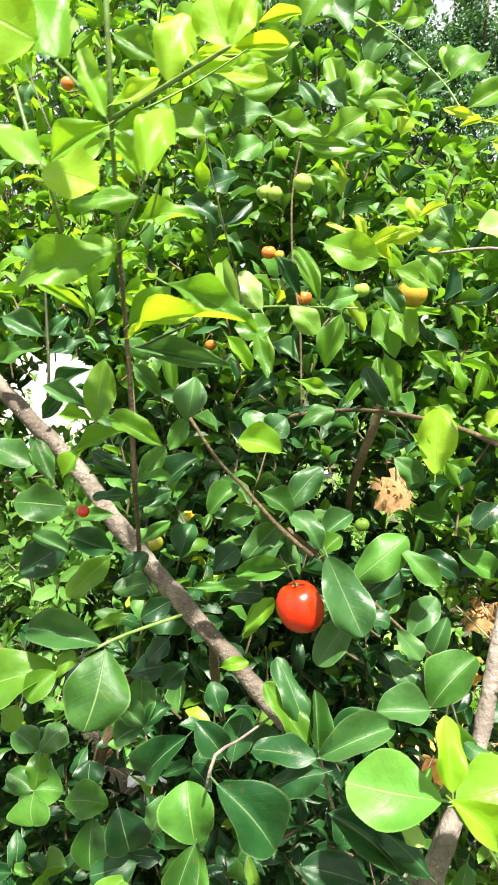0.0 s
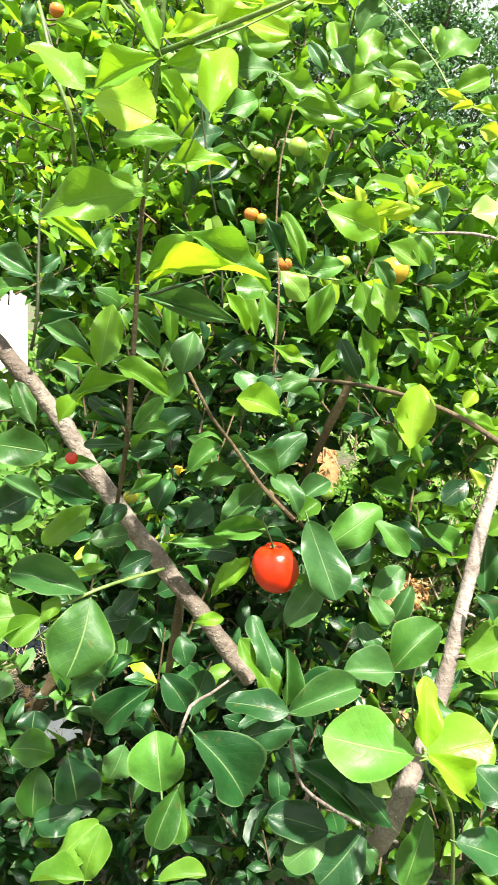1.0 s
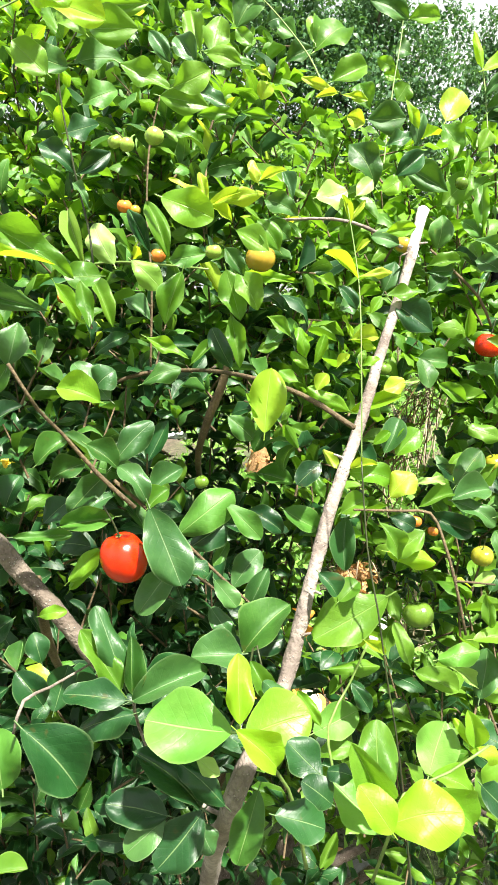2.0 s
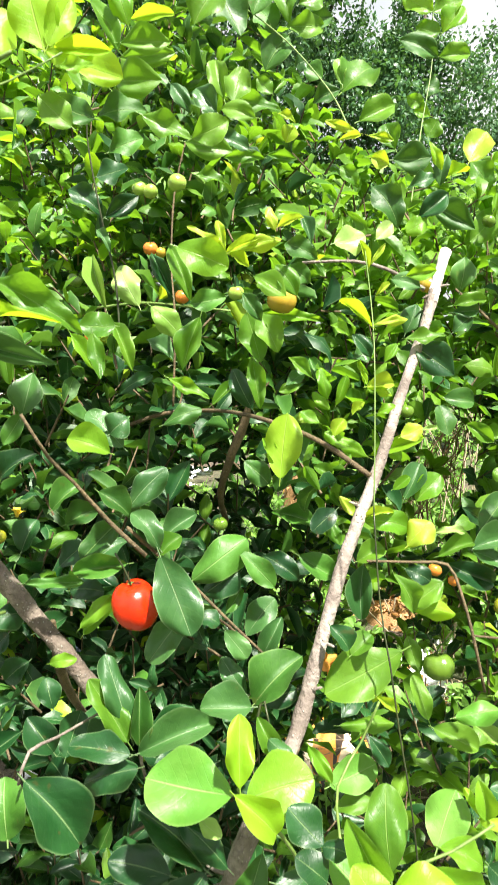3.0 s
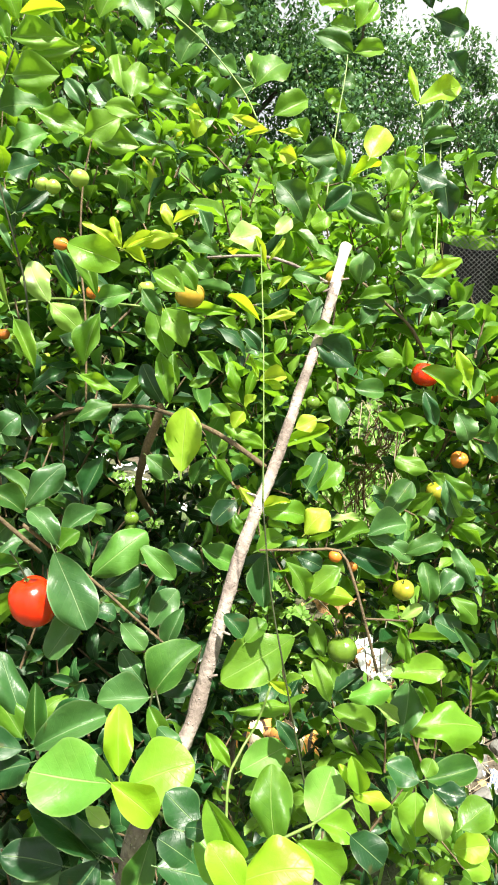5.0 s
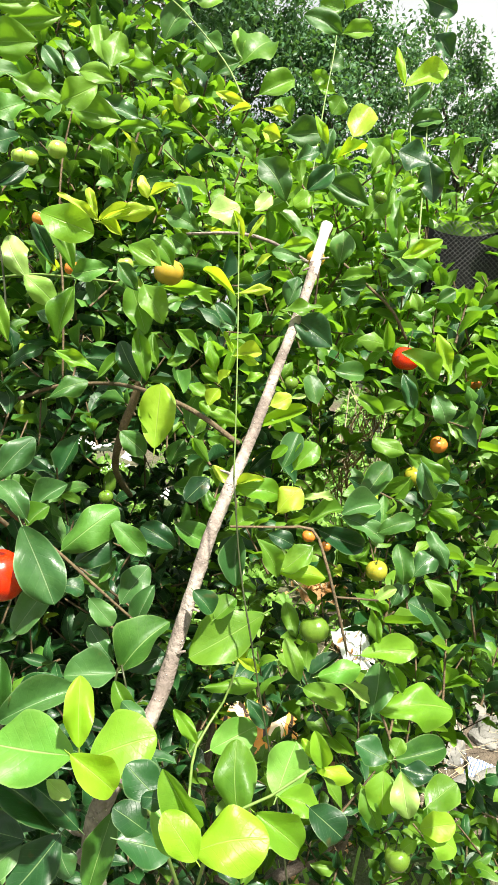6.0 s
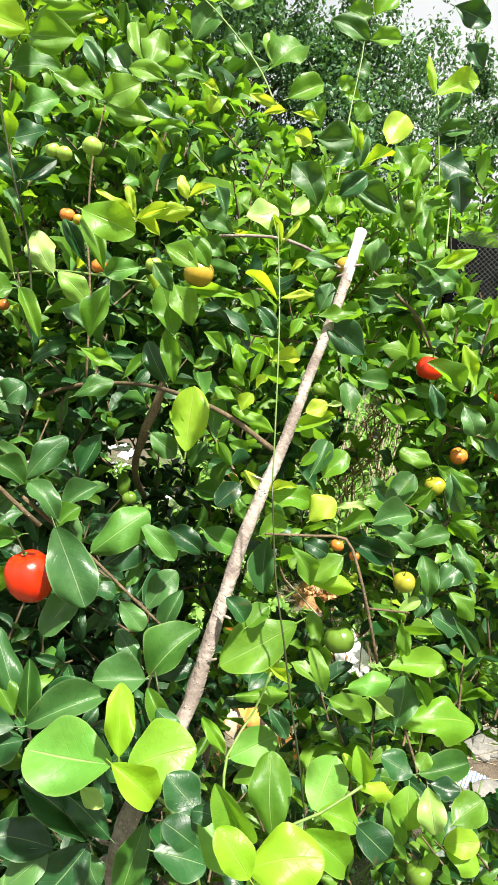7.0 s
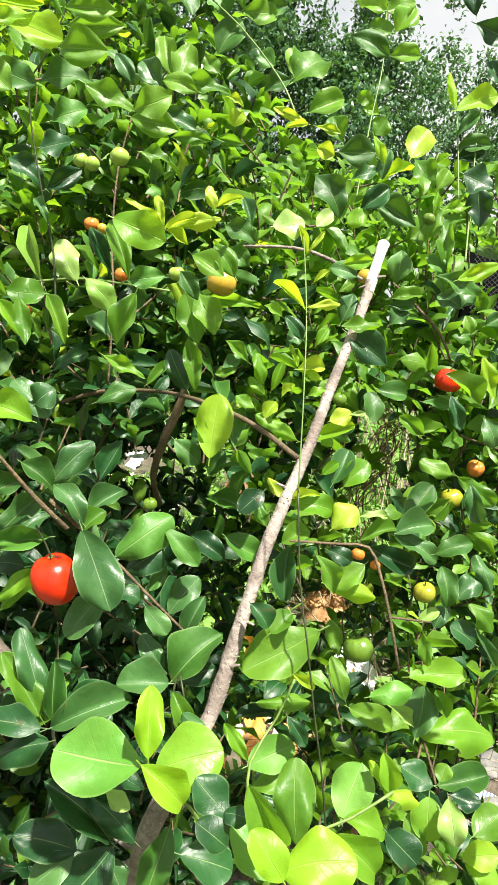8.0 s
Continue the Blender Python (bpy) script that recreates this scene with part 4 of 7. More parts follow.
# leaves near the path, shoot by shoot
leaf("fresh", (-0.0611, 0.2419, 1.0296), (-0.0415, 0.2467, 1.0528), (-0.46, -0.71, 0.53), 0.0166)
leaf("fresh", (-0.0440, 0.2411, 1.0266), (-0.0373, 0.2464, 1.0516), (-0.21, -0.94, 0.26), 0.0142)
leaf("fresh", (-0.0421, 0.2328, 1.0356), (-0.0664, 0.2329, 1.0351), (-0.02, -0.18, 0.98), 0.0131)
leaf("fresh", (-0.0108, 0.2413, 1.0291), (0.0110, 0.2418, 1.0324), (-0.14, -0.23, 0.96), 0.0119)
leaf("lime", (-0.0443, 0.1869, 1.3878), (-0.0261, 0.1896, 1.3786), (0.13, -0.99, 0.05), 0.0226, 2)
leaf("young", (-0.0384, 0.2066, 1.4020), (-0.0203, 0.1901, 1.3742), (0.29, -0.78, 0.56), 0.0171, 4)
leaf("pale", (-0.0359, 0.2582, 1.4128), (-0.0417, 0.2544, 1.3985), (0.22, -0.97, 0.12), 0.0090)
leaf("young", (-0.0215, 0.2418, 1.3720), (-0.0335, 0.2530, 1.4018), (0.18, -0.92, 0.35), 0.0087)
leaf("lime", (-0.0194, 0.2427, 1.3766), (-0.0019, 0.2456, 1.3858), (0.05, -0.99, 0.15), 0.0074)
leaf("fresh", (-0.0482, 0.3600, 1.4478), (-0.0269, 0.3621, 1.4345), (0.22, -0.95, 0.21), 0.0140)
leaf("lime", (-0.0049, 0.2800, 1.3946), (0.0012, 0.2876, 1.4242), (0.14, -0.97, 0.22), 0.0169, 4)
leaf("lime", (0.0195, 0.2800, 1.4065), (0.0134, 0.2814, 1.4282), (0.06, -1.00, 0.08), 0.0209, 6)
leaf("lime", (0.0213, 0.2800, 1.4074), (0.0297, 0.2847, 1.4275), (0.31, -0.95, 0.09), 0.0118, 2)
leaf("lime", (0.0212, 0.2900, 1.4103), (0.0442, 0.2911, 1.4103), (0.04, -0.98, -0.20), 0.0074)
leaf("young", (0.0179, 0.3100, 1.4100), (0.0331, 0.3095, 1.4111), (-0.04, -1.00, 0.08), 0.0069)
leaf("young", (-0.0193, 0.2456, 1.3687), (-0.0010, 0.2539, 1.3769), (0.35, -0.94, -0.02), 0.0067)
leaf("young", (-0.0214, 0.2422, 1.3694), (-0.0452, 0.2432, 1.3586), (-0.05, -1.00, 0.05), 0.0123)
leaf("young", (-0.0321, 0.2753, 1.3730), (-0.0478, 0.2756, 1.3635), (-0.04, -1.00, 0.04), 0.0131)
leaf("young", (-0.0477, 0.2427, 1.3576), (-0.0681, 0.2456, 1.3729), (0.31, -0.78, 0.54), 0.0155, 2)
leaf("lime", (-0.0390, 0.2216, 1.3506), (-0.0187, 0.2164, 1.3437), (-0.03, -0.87, 0.48), 0.0171, 2)
leaf("young", (-0.0223, 0.2556, 1.3695), (-0.0112, 0.2500, 1.3529), (0.14, -0.92, 0.35), 0.0080)
leaf("lime", (-0.0003, 0.2110, 1.3452), (0.0038, 0.2233, 1.3686), (0.21, -0.91, 0.35), 0.0132, 4)
leaf("fresh", (-0.0127, 0.2480, 1.3448), (-0.0378, 0.2454, 1.3435), (0.06, -0.92, 0.38), 0.0104, 4)
leaf("young", (-0.0235, 0.2834, 1.3410), (0.0045, 0.2838, 1.3424), (-0.01, -0.91, 0.42), 0.0105)
leaf("glossy", (-0.1289, 0.4500, 1.4586), (-0.1348, 0.4475, 1.4454), (0.38, -0.93, 0.00), 0.0096)
leaf("fresh", (-0.0234, 0.5000, 1.4328), (-0.0480, 0.5033, 1.4552), (0.03, -0.98, 0.18), 0.0233)
leaf("fresh", (-0.0126, 0.5000, 1.4556), (-0.0275, 0.5154, 1.4921), (-0.02, -0.92, 0.38), 0.0167)
leaf("fresh", (-0.0265, 0.2655, 1.3275), (-0.0682, 0.2580, 1.3165), (0.09, -0.96, 0.27), 0.0167, 8)
leaf("young", (-0.0295, 0.2727, 1.3320), (-0.0530, 0.2697, 1.3228), (0.01, -0.97, 0.25), 0.0173, 4)
leaf("young", (-0.0849, 0.3115, 1.3235), (-0.0568, 0.3084, 1.3073), (0.08, -0.95, 0.31), 0.0076)
leaf("fresh", (-0.0298, 0.2847, 1.2981), (-0.0110, 0.2894, 1.3142), (0.12, -0.98, 0.14), 0.0127)
leaf("lime", (-0.0316, 0.2901, 1.2922), (0.0217, 0.2830, 1.2990), (-0.17, -0.89, 0.43), 0.0070)
leaf("fresh", (-0.0178, 0.3100, 1.3172), (0.0253, 0.3124, 1.2929), (0.23, -0.92, 0.32), 0.0146)
leaf("fresh", (0.0217, 0.3500, 1.2921), (0.0276, 0.3396, 1.2690), (0.11, -0.90, 0.43), 0.0091)
leaf("glossy", (-0.0404, 0.3300, 1.2872), (0.0111, 0.3218, 1.2765), (-0.08, -0.94, 0.34), 0.0107)
leaf("mature", (-0.0793, 0.4000, 1.3081), (-0.0699, 0.4046, 1.3246), (0.35, -0.93, 0.06), 0.0112)
leaf("fresh", (-0.0530, 0.3000, 1.2537), (-0.0479, 0.3041, 1.2829), (0.39, -0.92, 0.06), 0.0161)
leaf("glossy", (-0.0584, 0.3100, 1.2581), (-0.0846, 0.3158, 1.2715), (0.03, -0.89, 0.45), 0.0103)
leaf("old_shaded", (-0.0918, 0.3300, 1.2518), (-0.0800, 0.3315, 1.2672), (0.20, -0.98, -0.05), 0.0087)
leaf("young", (-0.0541, 0.3000, 1.2538), (-0.0742, 0.3042, 1.2568), (-0.08, -0.80, 0.59), 0.0077)
leaf("fresh", (-0.0442, 0.2900, 1.2565), (-0.0175, 0.2815, 1.2451), (0.02, -0.78, 0.63), 0.0117)
leaf("fresh", (-0.0407, 0.3100, 1.2475), (-0.0668, 0.3032, 1.2383), (0.03, -0.85, 0.53), 0.0099)
leaf("young", (-0.0553, 0.3100, 1.2428), (-0.0739, 0.3038, 1.2248), (-0.16, -0.87, 0.46), 0.0085)
leaf("glossy", (-0.1146, 0.4000, 1.2947), (-0.1405, 0.3991, 1.3085), (0.19, -0.94, 0.30), 0.0160)
leaf("old_shaded", (-0.1133, 0.4000, 1.2964), (-0.0997, 0.4038, 1.3070), (0.25, -0.97, 0.02), 0.0093)
leaf("mature", (-0.1163, 0.4000, 1.2878), (-0.1437, 0.3957, 1.2802), (0.05, -0.93, 0.36), 0.0127)
leaf("old_shaded", (-0.1133, 0.4000, 1.2842), (-0.0884, 0.4055, 1.2926), (0.06, -0.90, 0.42), 0.0096)
leaf("old_shaded", (-0.0867, 0.4000, 1.2732), (-0.1142, 0.4001, 1.2631), (-0.12, -0.94, 0.33), 0.0100)
leaf("mature", (-0.0466, 0.3500, 1.2780), (-0.0307, 0.3453, 1.2605), (0.18, -0.90, 0.40), 0.0098)
leaf("glossy", (-0.0207, 0.3600, 1.2447), (-0.0150, 0.3644, 1.2692), (-0.08, -0.98, 0.19), 0.0179)
leaf("fresh", (-0.0279, 0.3600, 1.2862), (-0.0256, 0.3576, 1.2622), (0.05, -0.99, 0.11), 0.0093)
leaf("mature", (-0.0203, 0.3600, 1.2466), (-0.0304, 0.3546, 1.2294), (0.13, -0.96, 0.23), 0.0112)
leaf("mature", (-0.1088, 0.3800, 1.2076), (-0.1236, 0.3918, 1.2312), (0.23, -0.81, 0.55), 0.0139)
leaf("mature", (-0.1200, 0.3800, 1.2184), (-0.1496, 0.3819, 1.2300), (0.16, -0.82, 0.54), 0.0198)
leaf("mature", (-0.1356, 0.3800, 1.1945), (-0.1001, 0.3744, 1.1929), (-0.12, -0.89, 0.43), 0.0228)
leaf("old_shaded", (-0.0436, 0.3200, 1.2229), (-0.0626, 0.3199, 1.2358), (0.30, -0.85, 0.44), 0.0097)
leaf("mature", (-0.0437, 0.3200, 1.2215), (-0.0655, 0.3205, 1.2235), (0.05, -0.73, 0.68), 0.0061)
leaf("old_shaded", (-0.0428, 0.3200, 1.2125), (-0.0661, 0.3239, 1.2104), (-0.19, -0.82, 0.54), 0.0083)
leaf("mature", (-0.0372, 0.3100, 1.2221), (-0.0200, 0.3088, 1.2241), (-0.12, -0.82, 0.56), 0.0068)
leaf("mature", (-0.0399, 0.3200, 1.2205), (-0.0266, 0.3272, 1.2369), (0.19, -0.95, 0.27), 0.0106)
leaf("old_shaded", (-0.0432, 0.3300, 1.2054), (-0.0253, 0.3311, 1.2116), (-0.04, -0.96, 0.28), 0.0098)
leaf("mature", (-0.0431, 0.3300, 1.1835), (-0.0262, 0.3292, 1.1952), (-0.21, -0.95, 0.23), 0.0075)
leaf("mature", (-0.0666, 0.3600, 1.1912), (-0.0921, 0.3618, 1.1893), (-0.09, -0.90, 0.43), 0.0090)
leaf("old_shaded", (-0.0713, 0.3700, 1.1656), (-0.0974, 0.3687, 1.1758), (0.23, -0.84, 0.49), 0.0172)
leaf("fresh", (-0.0701, 0.3600, 1.1658), (-0.0966, 0.3541, 1.1431), (-0.06, -0.95, 0.32), 0.0172)
leaf("mature", (-0.0706, 0.3600, 1.1445), (-0.0488, 0.3628, 1.1493), (-0.06, -0.71, 0.70), 0.0164)
leaf("old_shaded", (-0.0675, 0.3700, 1.1506), (-0.0522, 0.3773, 1.1615), (0.11, -0.89, 0.44), 0.0115)
leaf("glossy", (-0.0552, 0.2900, 1.1438), (-0.0944, 0.2928, 1.1527), (0.08, -0.79, 0.61), 0.0176)
leaf("glossy", (-0.1337, 0.4000, 1.1683), (-0.1095, 0.3959, 1.1568), (0.15, -0.79, 0.59), 0.0126)
leaf("old_shaded", (-0.1184, 0.4200, 1.1556), (-0.1500, 0.4081, 1.1391), (0.14, -0.91, 0.39), 0.0248)
leaf("fresh", (-0.0564, 0.3400, 1.1377), (-0.0761, 0.3382, 1.1306), (-0.12, -0.83, 0.55), 0.0074)
leaf("old_shaded", (-0.0491, 0.3400, 1.1357), (-0.0315, 0.3409, 1.1460), (-0.16, -0.92, 0.35), 0.0120)
# from here, low on the west side, darker kinds carry the shade
leaf("mature", (-0.0539, 0.2900, 1.1420), (-0.0607, 0.2705, 1.1098), (0.32, -0.84, 0.44), 0.0313)
leaf("fresh", (-0.1232, 0.2850, 1.1169), (-0.0778, 0.2855, 1.1340), (-0.22, -0.77, 0.60), 0.0273)
leaf("fresh", (-0.0753, 0.2800, 1.1352), (-0.0876, 0.2719, 1.1244), (0.09, -0.84, 0.53), 0.0129)
leaf("fresh", (-0.0756, 0.2800, 1.1320), (-0.0671, 0.2835, 1.1443), (-0.14, -0.92, 0.36), 0.0079)
leaf("fresh", (-0.1065, 0.3000, 1.1056), (-0.1112, 0.2931, 1.0945), (0.15, -0.87, 0.48), 0.0123)
leaf("glossy", (-0.1907, 0.5000, 0.9434), (-0.1729, 0.5126, 0.9608), (-0.09, -0.76, 0.64), 0.0253)
leaf("glossy", (-0.1933, 0.5000, 0.9433), (-0.2132, 0.5013, 0.9617), (0.49, -0.65, 0.58), 0.0236)
leaf("fresh", (-0.1896, 0.4800, 0.9206), (-0.1850, 0.4881, 0.9478), (0.36, -0.91, 0.21), 0.0207)
leaf("mature", (-0.1896, 0.4800, 0.9206), (-0.2109, 0.4797, 0.9369), (0.43, -0.73, 0.54), 0.0231)
leaf("mature", (-0.1896, 0.4800, 0.9206), (-0.1659, 0.4840, 0.9183), (0.17, -0.53, 0.83), 0.0281)
leaf("mature", (-0.1850, 0.4700, 0.9260), (-0.1851, 0.4646, 0.9003), (0.12, -0.97, 0.20), 0.0328)
leaf("mature", (-0.1511, 0.4500, 0.9345), (-0.1171, 0.4537, 0.9298), (0.17, -0.60, 0.78), 0.0275)
leaf("old_shaded", (-0.1485, 0.5000, 0.9097), (-0.1484, 0.5052, 0.9318), (0.26, -0.94, 0.22), 0.0266)
leaf("mature", (-0.1290, 0.4500, 0.9204), (-0.1284, 0.4338, 0.8887), (0.27, -0.86, 0.44), 0.0270)
leaf("glossy", (-0.0473, 0.3600, 1.0102), (-0.0564, 0.3586, 0.9863), (-0.08, -0.99, 0.09), 0.0195)
leaf("old_shaded", (-0.0349, 0.3800, 1.0379), (-0.0656, 0.3785, 1.0089), (-0.34, -0.85, 0.41), 0.0243)
leaf("glossy", (-0.0687, 0.4000, 1.0319), (-0.0873, 0.4049, 1.0487), (0.31, -0.76, 0.57), 0.0160)
leaf("glossy", (-0.0687, 0.4000, 1.0319), (-0.0896, 0.3988, 1.0205), (-0.25, -0.81, 0.54), 0.0157)
leaf("mature", (-0.0687, 0.4000, 1.0319), (-0.0722, 0.4139, 1.0606), (0.07, -0.89, 0.44), 0.0195)
leaf("old_shaded", (-0.0675, 0.4000, 1.0320), (-0.0512, 0.4087, 1.0424), (-0.04, -0.74, 0.68), 0.0132)
leaf("fresh", (-0.2201, 0.5500, 0.7827), (-0.1973, 0.5467, 0.7903), (-0.34, -0.48, 0.81), 0.0301)
leaf("fresh", (-0.2204, 0.5500, 0.7802), (-0.2316, 0.5486, 0.7514), (0.11, -0.99, 0.01), 0.0258)
leaf("old_shaded", (-0.2201, 0.5500, 0.7827), (-0.2352, 0.5524, 0.7967), (0.48, -0.62, 0.62), 0.0148)
leaf("old_shaded", (-0.0980, 0.4200, 0.9548), (-0.0891, 0.4130, 0.9221), (0.40, -0.87, 0.29), 0.0344)
leaf("old_shaded", (-0.0872, 0.4200, 0.9083), (-0.1204, 0.4106, 0.9048), (0.06, -0.52, 0.85), 0.0272)
leaf("mature", (-0.0169, 0.3000, 1.0272), (-0.0225, 0.3137, 1.0540), (0.06, -0.88, 0.46), 0.0306)
leaf("old_shaded", (-0.0001, 0.2800, 1.0775), (0.0288, 0.2751, 1.0460), (0.44, -0.73, 0.52), 0.0292)
leaf("mature", (-0.0040, 0.2400, 1.0778), (-0.0125, 0.2321, 1.0557), (0.02, -0.94, 0.33), 0.0142)
leaf("mature", (-0.0038, 0.2400, 1.0778), (-0.0035, 0.2385, 1.0500), (0.36, -0.93, 0.06), 0.0099)
leaf("old_shaded", (-0.0089, 0.3600, 1.0374), (-0.0244, 0.3617, 1.0593), (0.38, -0.86, 0.34), 0.0196)
leaf("old_shaded", (-0.0112, 0.3700, 1.0605), (-0.0169, 0.3760, 1.0779), (0.37, -0.83, 0.41), 0.0146)
leaf("old_shaded", (-0.0071, 0.3800, 1.0199), (0.0008, 0.3885, 1.0476), (-0.06, -0.95, 0.31), 0.0207)
leaf("old_shaded", (0.0248, 0.3800, 1.0407), (0.0076, 0.3796, 1.0323), (-0.29, -0.72, 0.63), 0.0170)
leaf("mature", (-0.0227, 0.3600, 1.1461), (0.0113, 0.3602, 1.1484), (-0.03, -0.82, 0.57), 0.0080)
leaf("young", (0.0012, 0.4000, 1.0955), (0.0165, 0.4101, 1.1196), (-0.08, -0.90, 0.43), 0.0120)
leaf("old_shaded", (-0.0372, 0.4000, 1.1515), (-0.0295, 0.4086, 1.1707), (-0.05, -0.90, 0.42), 0.0177)
leaf("old_shaded", (-0.0358, 0.3600, 1.2075), (-0.0152, 0.3632, 1.2236), (-0.17, -0.90, 0.40), 0.0148)
leaf("mature", (-0.0170, 0.4000, 1.1794), (0.0018, 0.4061, 1.1967), (-0.16, -0.86, 0.48), 0.0164)
leaf("mature", (-0.0088, 0.4000, 1.1700), (0.0121, 0.4049, 1.1802), (-0.03, -0.87, 0.49), 0.0158)
leaf("old_shaded", (-0.0184, 0.4200, 1.1345), (-0.0024, 0.4270, 1.1487), (-0.21, -0.77, 0.61), 0.0183)
leaf("old_shaded", (-0.0571, 0.3800, 1.1123), (-0.0313, 0.3846, 1.1185), (-0.04, -0.72, 0.70), 0.0169)
leaf("old_shaded", (-0.0763, 0.4000, 1.0689), (-0.0531, 0.4058, 1.0730), (0.03, -0.65, 0.76), 0.0186)
leaf("glossy", (0.0044, 0.4000, 1.1379), (0.0293, 0.4094, 1.1581), (-0.17, -0.79, 0.58), 0.0168)
leaf("old_shaded", (-0.0475, 0.4000, 1.0956), (-0.0620, 0.3968, 1.0811), (-0.30, -0.82, 0.48), 0.0172)
leaf("old_shaded", (-0.0415, 0.4200, 1.0652), (-0.0566, 0.4132, 1.0540), (-0.02, -0.84, 0.54), 0.0186)
leaf("old_shaded", (-0.0364, 0.4200, 1.0861), (-0.0143, 0.4205, 1.0983), (-0.25, -0.83, 0.49), 0.0167)
leaf("young", (-0.0052, 0.3450, 1.1041), (0.0106, 0.3438, 1.1080), (-0.19, -0.84, 0.51), 0.0082)
leaf("lime", (-0.0194, 0.4235, 1.4557), (0.0278, 0.4093, 1.4396), (-0.12, -0.89, 0.44), 0.0227, 6)
leaf("lime", (-0.0141, 0.4248, 1.4586), (0.0132, 0.4200, 1.4554), (-0.16, -0.98, 0.09), 0.0106)
leaf("fresh", (-0.0170, 0.6573, 1.5333), (0.0341, 0.6611, 1.5402), (0.10, -0.98, -0.17), 0.0208)
leaf("fresh", (-0.0040, 0.5635, 1.4838), (0.0346, 0.5544, 1.4826), (-0.23, -0.97, 0.09), 0.0279)
leaf("mature", (-0.0203, 0.5625, 1.4555), (-0.0573, 0.5722, 1.4703), (-0.18, -0.97, 0.18), 0.0245)
leaf("mature", (-0.0126, 0.5377, 1.4507), (0.0237, 0.5420, 1.4568), (0.05, -0.94, 0.35), 0.0221)
leaf("fresh", (0.0036, 0.5014, 1.4593), (-0.0161, 0.5122, 1.4791), (-0.35, -0.92, 0.15), 0.0188)
leaf("fresh", (0.0252, 0.5087, 1.4444), (0.0612, 0.5040, 1.4291), (-0.02, -0.97, 0.25), 0.0180)
leaf("fresh", (0.0644, 0.4681, 1.4193), (0.0890, 0.4675, 1.4313), (0.03, -0.99, -0.11), 0.0204)
leaf("fresh", (0.0445, 0.6431, 1.4591), (0.0888, 0.6340, 1.4497), (-0.15, -0.97, 0.21), 0.0257)
leaf("glossy", (0.0606, 0.5107, 1.4471), (0.0454, 0.5140, 1.4679), (-0.11, -0.99, 0.07), 0.0125)
leaf("glossy", (0.0794, 0.5103, 1.4477), (0.0632, 0.5156, 1.4665), (-0.23, -0.97, 0.08), 0.0176)
leaf("mature", (-0.0165, 0.5984, 1.4384), (0.0119, 0.6063, 1.4530), (0.16, -0.96, 0.21), 0.0235)
leaf("old_shaded", (-0.0555, 0.7337, 1.4440), (-0.0226, 0.7310, 1.4542), (-0.14, -0.97, 0.21), 0.0267)
leaf("old_shaded", (-0.0388, 0.6865, 1.3974), (-0.0739, 0.6872, 1.4238), (0.20, -0.93, 0.29), 0.0221)
leaf("old_shaded", (-0.0378, 0.6865, 1.3975), (-0.0061, 0.6955, 1.4203), (0.22, -0.97, 0.07), 0.0197)
leaf("glossy", (-0.0006, 0.5215, 1.3480), (-0.0133, 0.5301, 1.3672), (0.12, -0.87, 0.47), 0.0077)
leaf("fresh", (0.0512, 0.6853, 1.4392), (0.0799, 0.6837, 1.4322), (0.05, -0.91, 0.40), 0.0144)
leaf("young", (0.0594, 0.4208, 1.3445), (0.0919, 0.4170, 1.3328), (-0.07, -0.99, 0.13), 0.0223, 2)
leaf("new_growth", (0.0891, 0.4632, 1.3457), (0.0617, 0.4649, 1.3629), (0.12, -0.95, 0.28), 0.0074)
leaf("new_growth", (0.0889, 0.4662, 1.3460), (0.1114, 0.4650, 1.3556), (-0.17, -0.95, 0.27), 0.0076)
leaf("new_growth", (0.0901, 0.4662, 1.3450), (0.1269, 0.4711, 1.3566), (0.04, -0.96, 0.27), 0.0096)
leaf("new_growth", (0.0902, 0.4643, 1.3448), (0.1049, 0.4619, 1.3369), (0.04, -0.93, 0.36), 0.0079)
leaf("new_growth", (0.0882, 0.4632, 1.3474), (0.0824, 0.4678, 1.3677), (-0.00, -0.98, 0.22), 0.0065)
leaf("mature", (0.1282, 0.8300, 1.6221), (0.1086, 0.8313, 1.6478), (0.17, -0.97, 0.18), 0.0345)
leaf("mature", (0.1461, 0.8400, 1.6243), (0.1194, 0.8309, 1.5830), (0.10, -0.98, 0.16), 0.0353)
leaf("mature", (0.1504, 0.8400, 1.6283), (0.1970, 0.8446, 1.6494), (0.05, -0.99, 0.11), 0.0286)
leaf("glossy", (0.1679, 0.8200, 1.5908), (0.1528, 0.8190, 1.5848), (0.10, -0.99, -0.08), 0.0195)
leaf("mature", (0.1638, 0.8200, 1.5851), (0.1851, 0.8161, 1.5729), (-0.04, -0.97, 0.24), 0.0237)
leaf("pale", (0.2053, 0.8000, 1.5609), (0.2005, 0.8080, 1.5912), (-0.24, -0.95, 0.21), 0.0145)
leaf("fresh", (0.2048, 0.8000, 1.5521), (0.2405, 0.8167, 1.5859), (-0.09, -0.85, 0.52), 0.0488)
leaf("mature", (0.2032, 0.8000, 1.5555), (0.1733, 0.8014, 1.5417), (-0.11, -0.99, 0.13), 0.0233)
leaf("fresh", (0.2255, 0.8000, 1.5227), (0.2683, 0.8113, 1.5469), (0.08, -0.95, 0.30), 0.0314)
leaf("fresh", (0.1196, 0.5383, 1.4701), (0.1078, 0.5416, 1.4826), (-0.11, -0.98, 0.15), 0.0131)
leaf("fresh", (0.0827, 0.6770, 1.5081), (0.1328, 0.6745, 1.4985), (-0.03, -1.00, 0.09), 0.0174)
